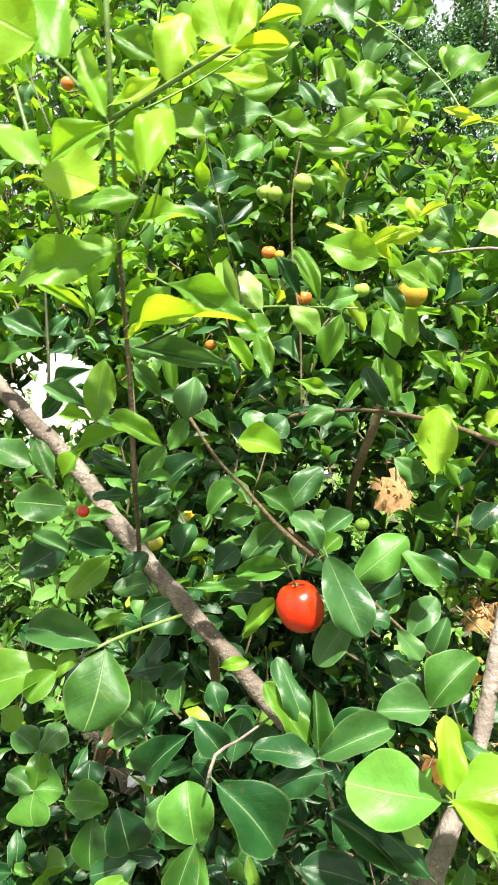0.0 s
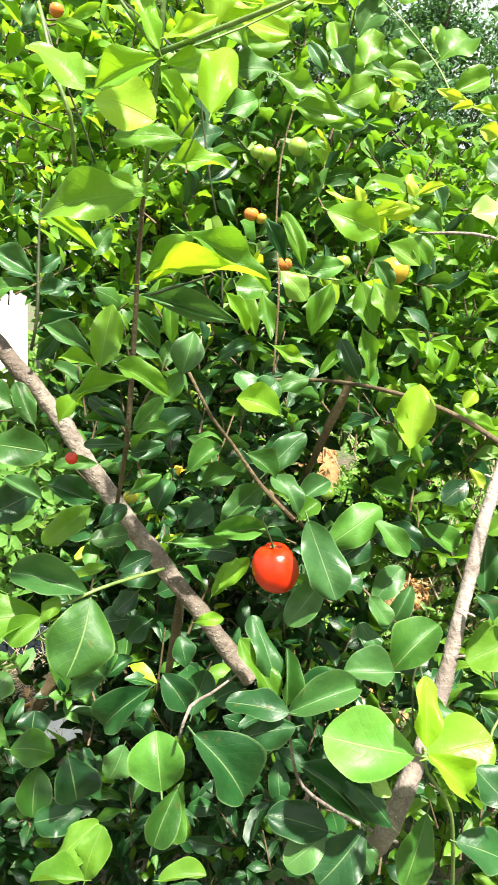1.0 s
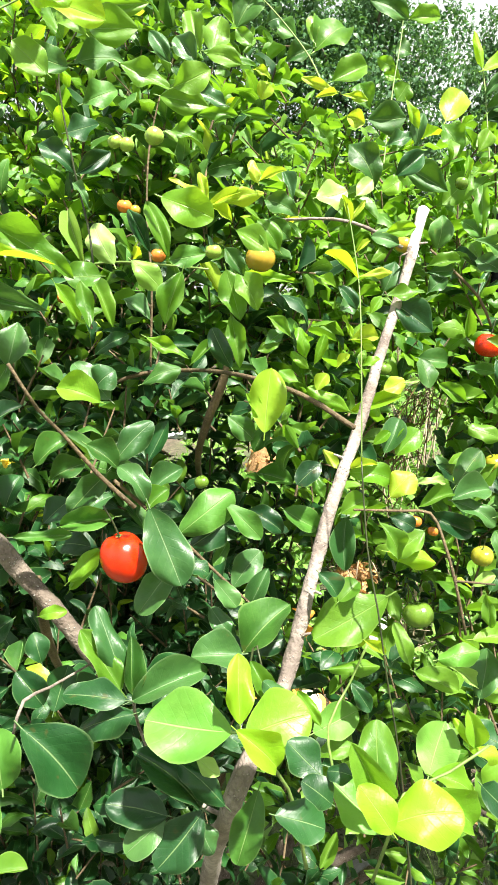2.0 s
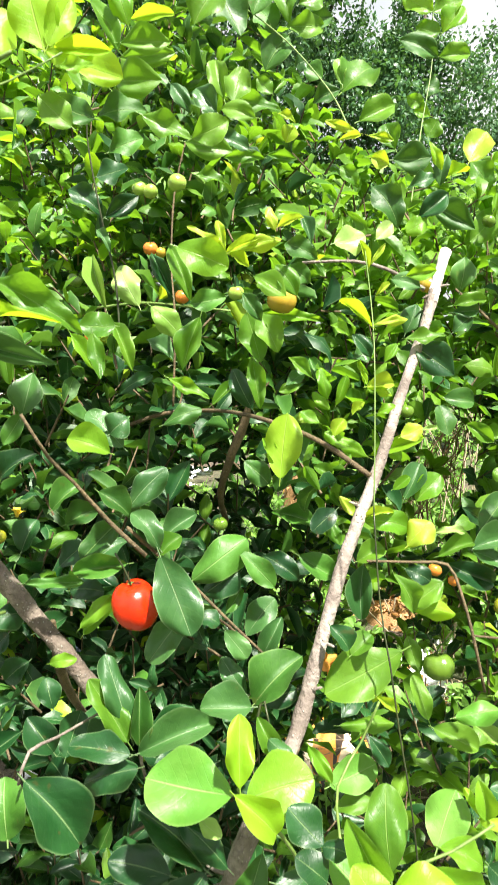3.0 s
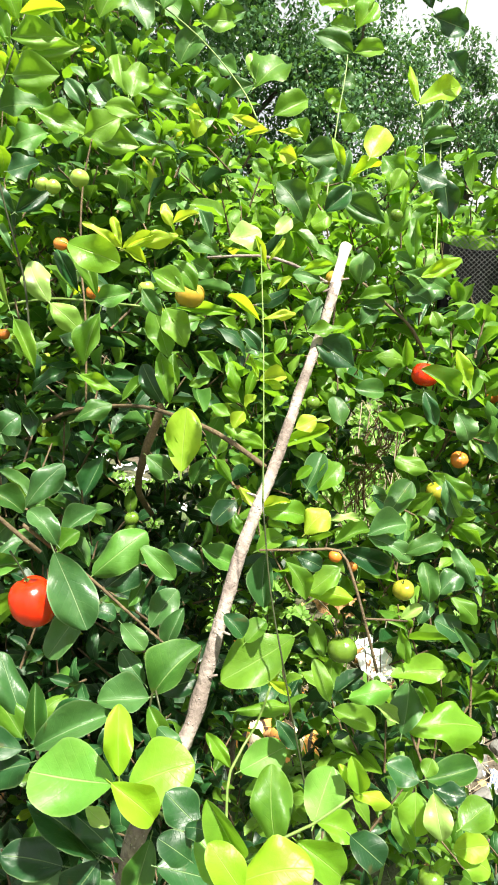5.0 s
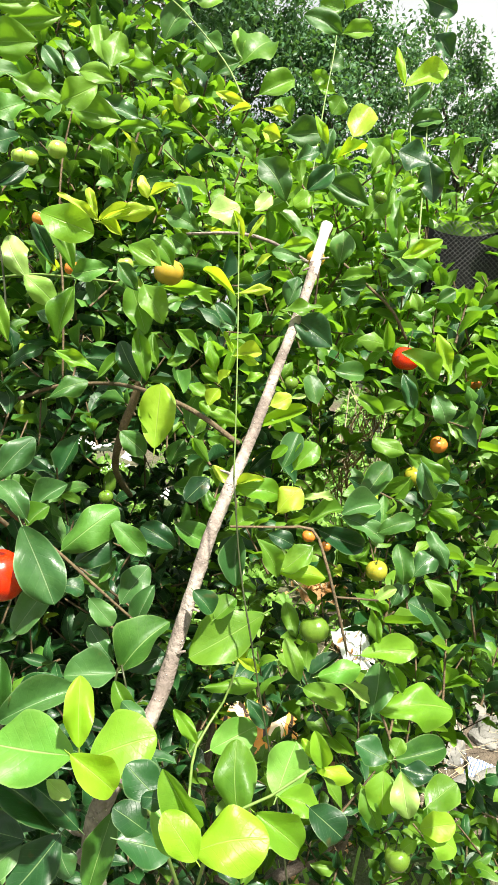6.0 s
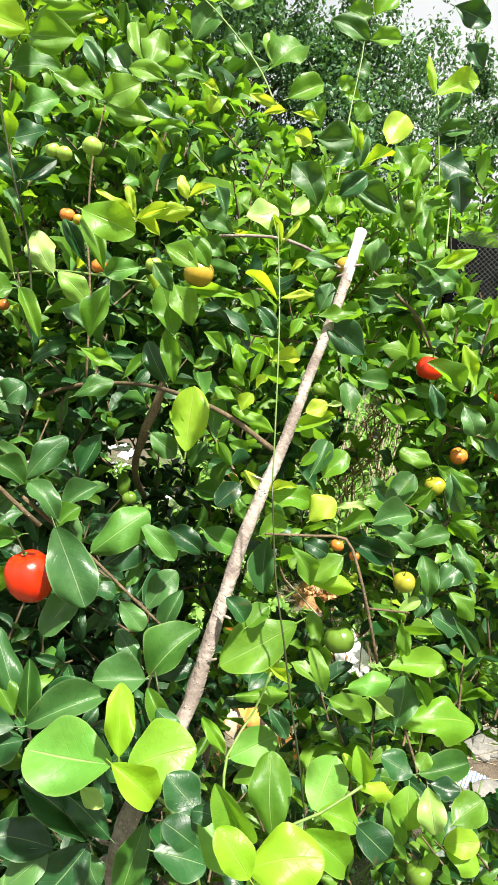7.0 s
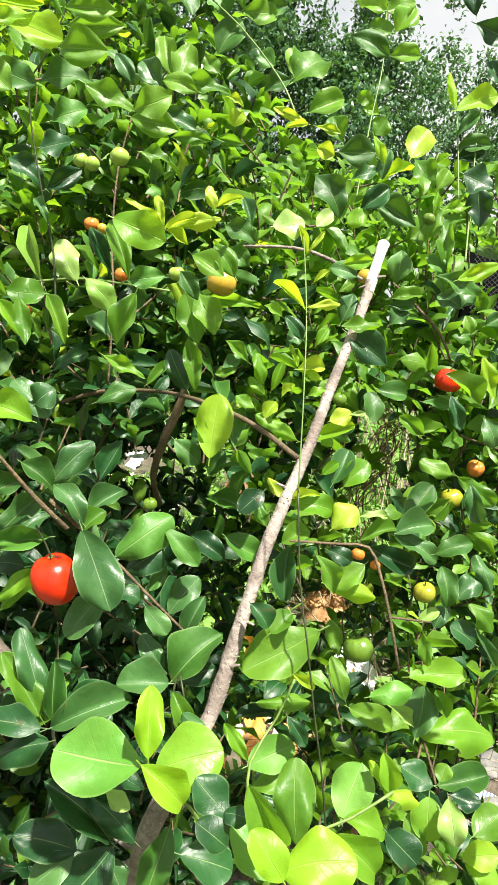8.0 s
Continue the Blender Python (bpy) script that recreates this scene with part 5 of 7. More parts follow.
leaf("fresh", (0.1066, 0.4066, 1.4168), (0.0861, 0.4083, 1.4217), (-0.08, -1.00, 0.05), 0.0132)
leaf("fresh", (0.0903, 0.5383, 1.4640), (0.0969, 0.5465, 1.4927), (0.12, -0.96, 0.25), 0.0216)
leaf("fresh", (0.0809, 0.6121, 1.4870), (0.0713, 0.6218, 1.5231), (-0.26, -0.95, 0.19), 0.0192)
leaf("glossy", (0.1031, 0.6431, 1.4543), (0.0731, 0.6437, 1.4706), (0.14, -0.95, 0.29), 0.0184)
leaf("new_growth", (0.1436, 0.6770, 1.4848), (0.1382, 0.6750, 1.4690), (0.05, -0.99, 0.12), 0.0167)
leaf("new_growth", (0.1300, 0.6770, 1.4945), (0.1465, 0.6723, 1.4857), (-0.09, -0.94, 0.34), 0.0077)
leaf("fresh", (0.1185, 0.7128, 1.4623), (0.0780, 0.7064, 1.4606), (0.16, -0.99, -0.06), 0.0138)
leaf("fresh", (0.1211, 0.7128, 1.4657), (0.1523, 0.7145, 1.4626), (0.05, -1.00, -0.05), 0.0108)
leaf("new_growth", (0.2033, 0.6472, 1.4718), (0.1726, 0.6529, 1.4834), (-0.21, -0.97, -0.07), 0.0088)
leaf("new_growth", (0.2057, 0.6472, 1.4695), (0.1856, 0.6436, 1.4648), (0.16, -0.99, 0.05), 0.0065)
leaf("new_growth", (0.2235, 0.7167, 1.4873), (0.2488, 0.7122, 1.4821), (-0.14, -0.98, 0.15), 0.0090)
leaf("new_growth", (0.2178, 0.6592, 1.4532), (0.2340, 0.6557, 1.4469), (-0.22, -0.97, -0.05), 0.0165)
leaf("fresh", (0.2189, 0.7333, 1.4395), (0.1995, 0.7386, 1.4624), (-0.19, -0.98, 0.07), 0.0169)
leaf("mature", (0.2343, 0.5994, 1.3822), (0.2103, 0.6023, 1.4174), (0.09, -0.98, 0.15), 0.0275)
leaf("new_growth", (0.1221, 0.4662, 1.3615), (0.1169, 0.4684, 1.3768), (0.11, -0.98, 0.18), 0.0084)
leaf("new_growth", (0.1235, 0.4662, 1.3634), (0.1410, 0.4640, 1.3705), (-0.17, -0.98, 0.11), 0.0064)
leaf("pale", (0.1632, 0.4706, 1.3541), (0.1853, 0.4739, 1.3609), (-0.00, -0.90, 0.44), 0.0211)
leaf("pale", (0.1994, 0.5097, 1.3622), (0.2120, 0.5140, 1.3750), (0.02, -0.95, 0.30), 0.0124)
leaf("glossy", (0.1501, 0.4961, 1.3559), (0.1424, 0.5071, 1.3795), (0.03, -0.90, 0.43), 0.0100)
leaf("mature", (0.3430, 0.9300, 1.6379), (0.2917, 0.9306, 1.6571), (-0.02, -1.00, -0.04), 0.0329)
leaf("fresh", (0.3430, 0.9300, 1.6379), (0.3859, 0.9319, 1.6444), (0.01, -0.98, 0.20), 0.0267)
leaf("young", (0.3471, 0.9300, 1.6667), (0.3711, 0.9307, 1.6989), (-0.33, -0.90, 0.27), 0.0335)
leaf("fresh", (0.3434, 0.9300, 1.6663), (0.3139, 0.9392, 1.6774), (-0.23, -0.96, 0.19), 0.0272)
leaf("mature", (0.3477, 0.9300, 1.5973), (0.3261, 0.9302, 1.6021), (0.04, -0.97, 0.22), 0.0273)
leaf("fresh", (0.3285, 0.9300, 1.5802), (0.3060, 0.9328, 1.5912), (-0.21, -0.96, -0.19), 0.0194)
leaf("young", (0.3376, 0.9300, 1.5665), (0.3162, 0.9368, 1.5753), (-0.22, -0.96, 0.19), 0.0195)
leaf("fresh", (0.3480, 0.9300, 1.5626), (0.3342, 0.9296, 1.5415), (-0.12, -0.99, 0.10), 0.0285)
leaf("lime", (0.3785, 0.7500, 1.5266), (0.4288, 0.7632, 1.5513), (0.08, -0.94, 0.33), 0.0241, 2)
leaf("lime", (0.3769, 0.7500, 1.5287), (0.3690, 0.7623, 1.5707), (-0.41, -0.89, 0.18), 0.0092)
leaf("glossy", (0.3820, 0.7500, 1.5005), (0.4069, 0.7528, 1.5301), (-0.16, -0.96, 0.23), 0.0136)
leaf("mature", (0.3871, 0.7600, 1.4917), (0.4255, 0.7555, 1.4978), (-0.16, -0.94, 0.30), 0.0220)
leaf("old_shaded", (0.3867, 0.7600, 1.4799), (0.4216, 0.7588, 1.4900), (-0.08, -0.98, 0.17), 0.0186)
leaf("old_shaded", (0.3876, 0.7500, 1.6134), (0.4294, 0.7521, 1.6020), (-0.02, -0.97, -0.26), 0.0269)
leaf("old_shaded", (0.4271, 0.7500, 1.5563), (0.4075, 0.7534, 1.5802), (-0.17, -0.98, -0.00), 0.0231)
leaf("new_growth", (0.2872, 0.5836, 1.4347), (0.3032, 0.5945, 1.4633), (-0.17, -0.89, 0.43), 0.0254)
leaf("fresh", (0.3493, 0.7833, 1.4800), (0.3716, 0.7769, 1.4486), (0.02, -0.98, 0.21), 0.0283)
leaf("fresh", (0.2830, 0.4922, 1.3928), (0.2914, 0.4953, 1.4091), (-0.15, -0.96, 0.26), 0.0128)
leaf("mature", (0.2436, 0.6863, 1.4575), (0.2813, 0.6860, 1.4610), (-0.01, -1.00, 0.04), 0.0303)
leaf("fresh", (0.2517, 0.7167, 1.4747), (0.2410, 0.7273, 1.5026), (-0.45, -0.88, 0.16), 0.0245)
leaf("glossy", (0.2738, 0.6028, 1.4450), (0.2686, 0.6005, 1.4182), (-0.39, -0.91, 0.16), 0.0150)
leaf("lime", (0.2576, 0.6028, 1.4546), (0.2683, 0.5972, 1.4311), (-0.10, -0.98, 0.19), 0.0080)
leaf("lime", (0.3148, 0.7833, 1.4561), (0.3519, 0.7836, 1.4706), (-0.16, -0.89, 0.43), 0.0143)
leaf("glossy", (0.2411, 0.6002, 1.4161), (0.2660, 0.6034, 1.4261), (-0.03, -0.93, 0.37), 0.0145)
leaf("old_shaded", (0.2518, 0.6002, 1.3915), (0.2768, 0.6005, 1.4137), (-0.10, -0.99, 0.13), 0.0195)
leaf("mature", (0.2899, 0.7233, 1.4237), (0.3355, 0.7042, 1.3967), (-0.23, -0.93, 0.27), 0.0261)
leaf("fresh", (0.3667, 0.7233, 1.4190), (0.3364, 0.7207, 1.3871), (-0.13, -0.97, 0.20), 0.0301)
leaf("young", (0.3624, 0.7053, 1.4161), (0.3971, 0.7088, 1.4259), (0.03, -0.97, 0.25), 0.0116)
leaf("young", (0.2589, 0.6001, 1.3912), (0.2414, 0.5979, 1.3788), (-0.06, -0.96, 0.26), 0.0175, 4)
leaf("old_shaded", (0.3009, 0.4922, 1.4058), (0.3229, 0.4869, 1.3975), (-0.14, -0.96, 0.24), 0.0219)
leaf("old_shaded", (0.3957, 0.7053, 1.4427), (0.4023, 0.7015, 1.4021), (-0.37, -0.93, 0.03), 0.0274)
leaf("young", (0.3546, 0.7053, 1.4334), (0.3513, 0.7013, 1.4062), (-0.13, -0.98, 0.16), 0.0084)
leaf("pale", (-0.0051, 0.5215, 1.3068), (-0.0198, 0.5360, 1.3481), (-0.04, -0.95, 0.32), 0.0141)
leaf("pale", (0.0047, 0.6223, 1.3112), (-0.0155, 0.6390, 1.3477), (-0.13, -0.93, 0.35), 0.0253)
leaf("pale", (0.0355, 0.4773, 1.3084), (0.0557, 0.4777, 1.2898), (0.15, -0.98, 0.14), 0.0176)
leaf("fresh", (0.0274, 0.3853, 1.2953), (0.0061, 0.3829, 1.2963), (0.12, -0.88, 0.46), 0.0187)
leaf("fresh", (0.0035, 0.5016, 1.2972), (0.0213, 0.4853, 1.2631), (0.27, -0.81, 0.52), 0.0131)
leaf("young", (0.0008, 0.3853, 1.2910), (0.0154, 0.3847, 1.2701), (0.40, -0.87, 0.30), 0.0098)
leaf("mature", (0.0582, 0.5352, 1.3117), (0.0874, 0.5332, 1.3183), (-0.09, -0.99, 0.12), 0.0178)
leaf("fresh", (0.0712, 0.4698, 1.3021), (0.0592, 0.4629, 1.2657), (-0.11, -0.97, 0.22), 0.0184)
leaf("fresh", (0.0575, 0.5597, 1.3149), (0.0368, 0.5822, 1.3618), (-0.02, -0.91, 0.42), 0.0178)
leaf("old_shaded", (0.0422, 0.5597, 1.3187), (0.0233, 0.5687, 1.3545), (-0.02, -0.97, 0.23), 0.0132)
leaf("glossy", (0.0378, 0.6148, 1.2629), (0.0106, 0.6260, 1.2820), (0.15, -0.74, 0.65), 0.0195)
leaf("young", (0.0370, 0.5787, 1.2492), (0.0737, 0.5674, 1.2338), (-0.06, -0.87, 0.49), 0.0125)
leaf("fresh", (0.0764, 0.5524, 1.2298), (0.0947, 0.5619, 1.2478), (0.01, -0.89, 0.46), 0.0105)
leaf("glossy", (0.0317, 0.3821, 1.2243), (0.0093, 0.3902, 1.2451), (0.12, -0.87, 0.47), 0.0170)
leaf("glossy", (0.0238, 0.3821, 1.2321), (0.0346, 0.3833, 1.2419), (-0.06, -0.98, 0.19), 0.0176)
leaf("young", (0.0336, 0.3314, 1.2307), (0.0116, 0.3315, 1.2385), (0.18, -0.82, 0.54), 0.0170)
leaf("mature", (0.0367, 0.5458, 1.2128), (0.0678, 0.5511, 1.2265), (-0.08, -0.85, 0.51), 0.0165)
leaf("old_shaded", (-0.0127, 0.6148, 1.2301), (0.0177, 0.6175, 1.2485), (-0.09, -0.96, 0.28), 0.0141)
leaf("fresh", (0.1078, 0.4759, 1.3316), (0.1315, 0.4695, 1.3174), (0.07, -0.86, 0.51), 0.0169)
leaf("fresh", (0.1393, 0.4759, 1.3183), (0.1232, 0.4796, 1.3394), (0.01, -0.98, 0.18), 0.0168)
leaf("mature", (0.1578, 0.5245, 1.3478), (0.1318, 0.5290, 1.3595), (-0.08, -0.98, 0.19), 0.0175)
leaf("mature", (0.1526, 0.5245, 1.3300), (0.1350, 0.5238, 1.3424), (0.01, -1.00, -0.03), 0.0159)
leaf("young", (0.1164, 0.7073, 1.3074), (0.1860, 0.7059, 1.3018), (-0.01, -0.99, 0.15), 0.0128)
leaf("fresh", (0.1038, 0.5460, 1.3069), (0.1163, 0.5378, 1.2675), (0.01, -0.98, 0.21), 0.0242)
leaf("fresh", (0.1138, 0.5460, 1.3068), (0.1303, 0.5374, 1.2758), (0.11, -0.94, 0.32), 0.0231)
leaf("mature", (0.1006, 0.4759, 1.3194), (0.1145, 0.4707, 1.3006), (0.05, -0.95, 0.30), 0.0130)
leaf("lime", (0.1777, 0.3889, 1.2984), (0.1585, 0.3979, 1.3140), (-0.15, -0.92, 0.35), 0.0061)
leaf("new_growth", (0.1805, 0.3965, 1.2997), (0.2013, 0.4010, 1.3034), (0.15, -0.94, 0.31), 0.0055)
leaf("new_growth", (0.1881, 0.4706, 1.3379), (0.1811, 0.4724, 1.3570), (0.01, -0.99, 0.10), 0.0047)
leaf("new_growth", (0.1940, 0.5097, 1.3416), (0.2075, 0.5123, 1.3599), (0.04, -0.99, 0.11), 0.0040)
leaf("new_growth", (0.1791, 0.4056, 1.2613), (0.1975, 0.4090, 1.2641), (0.10, -0.89, 0.45), 0.0099)
leaf("lime", (0.1778, 0.3958, 1.2637), (0.1726, 0.4018, 1.2772), (0.06, -0.90, 0.43), 0.0041)
leaf("lime", (0.1795, 0.4056, 1.2613), (0.1956, 0.4063, 1.2563), (0.18, -0.88, 0.45), 0.0048)
leaf("lime", (0.1286, 0.4300, 1.1960), (0.1323, 0.4352, 1.2393), (-0.09, -0.99, 0.13), 0.0251, 6)
leaf("young", (0.1283, 0.4400, 1.1982), (0.1168, 0.4483, 1.2206), (0.08, -0.92, 0.38), 0.0075)
leaf("young", (0.1742, 0.5587, 1.2359), (0.1669, 0.5606, 1.2617), (0.25, -0.96, 0.14), 0.0124)
leaf("glossy", (0.1386, 0.5587, 1.2474), (0.1584, 0.5625, 1.2619), (-0.16, -0.88, 0.45), 0.0115)
leaf("new_growth", (0.1649, 0.4406, 1.2241), (0.1720, 0.4433, 1.2360), (-0.20, -0.92, 0.33), 0.0103)
leaf("young", (0.1885, 0.4406, 1.2102), (0.1586, 0.4419, 1.2263), (0.14, -0.93, 0.33), 0.0114)
leaf("lime", (0.2059, 0.5193, 1.1962), (0.2477, 0.5209, 1.2112), (-0.09, -0.93, 0.35), 0.0131)
leaf("new_growth", (0.2047, 0.4147, 1.2288), (0.2183, 0.4153, 1.2360), (-0.18, -0.89, 0.42), 0.0123)
leaf("pale", (0.2177, 0.4147, 1.2338), (0.2278, 0.4139, 1.2357), (-0.14, -0.89, 0.43), 0.0035)
leaf("fresh", (0.1087, 0.5524, 1.2709), (0.1169, 0.5395, 1.2288), (0.06, -0.95, 0.30), 0.0151)
leaf("old_shaded", (0.1780, 0.3889, 1.2805), (0.1659, 0.3890, 1.2939), (0.13, -0.98, 0.12), 0.0100)
leaf("glossy", (0.1695, 0.3958, 1.2796), (0.1814, 0.3978, 1.2852), (-0.09, -0.87, 0.49), 0.0114)
leaf("glossy", (0.2356, 0.5131, 1.3280), (0.2137, 0.5172, 1.3337), (-0.12, -0.96, 0.26), 0.0163)
leaf("old_shaded", (0.1104, 0.5524, 1.2269), (0.0932, 0.5608, 1.2596), (-0.02, -0.97, 0.24), 0.0182)
leaf("old_shaded", (0.1704, 0.7073, 1.2736), (0.1413, 0.7131, 1.2908), (0.14, -0.85, 0.52), 0.0221)
leaf("young", (0.2184, 0.4900, 1.3348), (0.2409, 0.4886, 1.3393), (-0.08, -0.99, 0.10), 0.0119)
leaf("mature", (0.2683, 0.5222, 1.3263), (0.2713, 0.5242, 1.3522), (-0.30, -0.95, 0.11), 0.0197)
leaf("fresh", (0.2218, 0.4900, 1.2899), (0.2505, 0.4863, 1.2938), (-0.18, -0.84, 0.51), 0.0115)
leaf("glossy", (0.2287, 0.5241, 1.2929), (0.2372, 0.5280, 1.3161), (-0.21, -0.95, 0.24), 0.0176)
leaf("old_shaded", (0.2286, 0.4994, 1.2851), (0.2597, 0.4911, 1.2635), (0.03, -0.92, 0.39), 0.0235)
leaf("fresh", (0.2847, 0.5938, 1.3167), (0.3164, 0.5963, 1.3238), (-0.05, -0.86, 0.51), 0.0140)
leaf("glossy", (0.2853, 0.5938, 1.3113), (0.3116, 0.5986, 1.3139), (0.15, -0.95, 0.26), 0.0132)
leaf("glossy", (0.2874, 0.5938, 1.2939), (0.3032, 0.5952, 1.3087), (-0.32, -0.85, 0.42), 0.0176)
leaf("fresh", (0.3487, 0.6362, 1.3454), (0.3523, 0.6554, 1.3971), (-0.48, -0.81, 0.33), 0.0155)
leaf("mature", (0.3492, 0.6362, 1.3460), (0.3295, 0.6432, 1.3617), (-0.21, -0.96, 0.17), 0.0168)
leaf("lime", (0.3164, 0.5164, 1.3326), (0.3480, 0.5147, 1.3476), (-0.13, -0.98, 0.16), 0.0126)
leaf("mature", (0.3244, 0.5938, 1.3407), (0.3709, 0.5975, 1.3226), (0.18, -0.95, 0.27), 0.0195)
leaf("fresh", (0.3846, 0.6000, 1.2271), (0.3510, 0.6037, 1.2542), (0.20, -0.91, 0.37), 0.0238)
leaf("lime", (0.3980, 0.6000, 1.2334), (0.3839, 0.6042, 1.2713), (-0.07, -0.99, 0.09), 0.0143)
leaf("mature", (0.2899, 0.6166, 1.2332), (0.3186, 0.6169, 1.2292), (0.07, -0.91, 0.41), 0.0225)
leaf("mature", (0.2354, 0.4147, 1.2305), (0.2309, 0.4231, 1.2490), (-0.02, -0.91, 0.41), 0.0143)
leaf("fresh", (0.3404, 0.6166, 1.1921), (0.3164, 0.6252, 1.2081), (-0.18, -0.95, 0.25), 0.0160)
leaf("fresh", (0.3412, 0.6687, 1.1799), (0.3827, 0.6675, 1.1900), (-0.18, -0.74, 0.65), 0.0168)
leaf("glossy", (0.3516, 0.5938, 1.3140), (0.3309, 0.6016, 1.3236), (-0.23, -0.94, 0.25), 0.0183)
leaf("glossy", (0.3551, 0.6032, 1.3143), (0.3656, 0.6062, 1.3290), (-0.37, -0.82, 0.44), 0.0162)
leaf("fresh", (0.3370, 0.5270, 1.2916), (0.3312, 0.5293, 1.3061), (-0.22, -0.97, 0.07), 0.0119)
leaf("mature", (0.3799, 0.6032, 1.2998), (0.3967, 0.6032, 1.3114), (-0.21, -0.93, 0.30), 0.0148)
leaf("glossy", (0.3449, 0.4959, 1.2271), (0.3543, 0.4912, 1.2054), (-0.12, -0.98, 0.16), 0.0187)
leaf("mature", (0.3347, 0.6166, 1.2243), (0.3639, 0.6117, 1.2220), (-0.11, -0.89, 0.45), 0.0097)
leaf("old_shaded", (0.3311, 0.5368, 1.2396), (0.3395, 0.5262, 1.2120), (-0.28, -0.92, 0.27), 0.0130)
leaf("young", (0.2293, 0.4594, 1.1747), (0.2475, 0.4659, 1.1931), (-0.21, -0.84, 0.51), 0.0180, 2)
leaf("glossy", (0.2216, 0.4635, 1.1753), (0.2345, 0.4750, 1.1990), (-0.18, -0.84, 0.51), 0.0179)
leaf("mature", (0.0186, 0.3725, 1.1992), (0.0369, 0.3723, 1.1859), (0.36, -0.79, 0.50), 0.0153)
leaf("glossy", (0.0307, 0.4000, 1.1802), (0.0550, 0.4050, 1.2073), (-0.09, -0.96, 0.26), 0.0171)
leaf("fresh", (0.0533, 0.3850, 1.1562), (0.0657, 0.3905, 1.1678), (-0.17, -0.81, 0.56), 0.0140)
leaf("glossy", (0.0528, 0.3850, 1.1605), (0.0351, 0.3916, 1.1819), (0.37, -0.76, 0.54), 0.0161)
leaf("glossy", (0.0532, 0.4000, 1.1617), (0.0737, 0.4095, 1.1770), (-0.05, -0.81, 0.58), 0.0150)
leaf("mature", (0.0296, 0.3769, 1.1802), (0.0069, 0.3720, 1.1570), (-0.16, -0.92, 0.35), 0.0178)
leaf("mature", (0.0344, 0.3769, 1.1533), (0.0013, 0.3739, 1.1491), (0.03, -0.90, 0.43), 0.0151)
leaf("glossy", (0.0564, 0.3600, 1.1648), (0.0760, 0.3467, 1.1218), (0.19, -0.91, 0.37), 0.0268)
leaf("glossy", (0.0700, 0.3700, 1.1249), (0.0489, 0.3608, 1.0974), (-0.09, -0.92, 0.37), 0.0194)
leaf("mature", (0.0729, 0.3900, 1.1380), (0.1062, 0.3966, 1.1649), (-0.14, -0.91, 0.39), 0.0250)
leaf("old_shaded", (0.0798, 0.3950, 1.1270), (0.1014, 0.3954, 1.1427), (-0.32, -0.83, 0.46), 0.0202)
leaf("old_shaded", (0.0786, 0.3569, 1.1291), (0.0915, 0.3563, 1.1254), (0.18, -0.68, 0.72), 0.0119)
leaf("mature", (0.0946, 0.3979, 1.1132), (0.1044, 0.4021, 1.1289), (-0.01, -0.96, 0.27), 0.0086)
leaf("glossy", (0.0949, 0.3518, 1.1233), (0.1088, 0.3504, 1.1067), (0.37, -0.84, 0.38), 0.0133)
leaf("glossy", (0.1080, 0.3518, 1.0839), (0.0929, 0.3627, 1.1008), (0.01, -0.84, 0.55), 0.0127)
leaf("young", (0.0066, 0.3701, 1.1142), (0.0236, 0.3768, 1.1329), (-0.04, -0.93, 0.37), 0.0104)
leaf("old_shaded", (-0.0069, 0.4006, 1.1252), (0.0159, 0.3956, 1.1275), (-0.22, -0.75, 0.62), 0.0169)
leaf("fresh", (0.0437, 0.3200, 1.0719), (0.0219, 0.3281, 1.1049), (0.47, -0.73, 0.49), 0.0168)
leaf("glossy", (0.0441, 0.3250, 1.0732), (0.0272, 0.3422, 1.1120), (0.40, -0.76, 0.51), 0.0169)
leaf("mature", (0.0491, 0.3250, 1.0669), (0.0484, 0.3339, 1.0968), (0.26, -0.92, 0.28), 0.0123)
leaf("glossy", (0.0495, 0.3200, 1.0654), (0.0910, 0.3279, 1.0807), (-0.10, -0.75, 0.65), 0.0201)
leaf("old_shaded", (0.0516, 0.3300, 1.0720), (0.0795, 0.3353, 1.0835), (-0.16, -0.68, 0.71), 0.0117)
leaf("old_shaded", (0.0485, 0.3000, 1.0785), (0.0148, 0.3057, 1.0796), (-0.07, -0.56, 0.82), 0.0181)
leaf("old_shaded", (0.0524, 0.3000, 1.0707), (0.0215, 0.3024, 1.0596), (-0.29, -0.71, 0.64), 0.0177)
leaf("old_shaded", (0.0880, 0.2800, 1.0301), (0.0551, 0.2841, 1.0607), (0.49, -0.62, 0.61), 0.0245)
leaf("old_shaded", (0.1002, 0.2700, 1.0390), (0.0780, 0.2773, 1.0586), (0.30, -0.74, 0.61), 0.0134)
leaf("old_shaded", (0.0713, 0.2800, 1.0255), (0.0395, 0.2821, 1.0322), (0.11, -0.67, 0.74), 0.0208)
leaf("glossy", (0.0700, 0.2800, 1.0239), (0.0499, 0.2748, 1.0080), (-0.24, -0.79, 0.57), 0.0178)
leaf("old_shaded", (0.0892, 0.2800, 1.0276), (0.0664, 0.2685, 1.0042), (-0.12, -0.84, 0.53), 0.0241)
leaf("glossy", (0.0881, 0.2800, 1.0211), (0.0954, 0.2750, 1.0063), (0.46, -0.75, 0.48), 0.0127)
leaf("mature", (0.1165, 0.2700, 1.0478), (0.1058, 0.2572, 1.0161), (-0.11, -0.91, 0.40), 0.0165)
leaf("pale", (0.0856, 0.2700, 1.0671), (0.0972, 0.2654, 1.0604), (0.17, -0.65, 0.74), 0.0084)
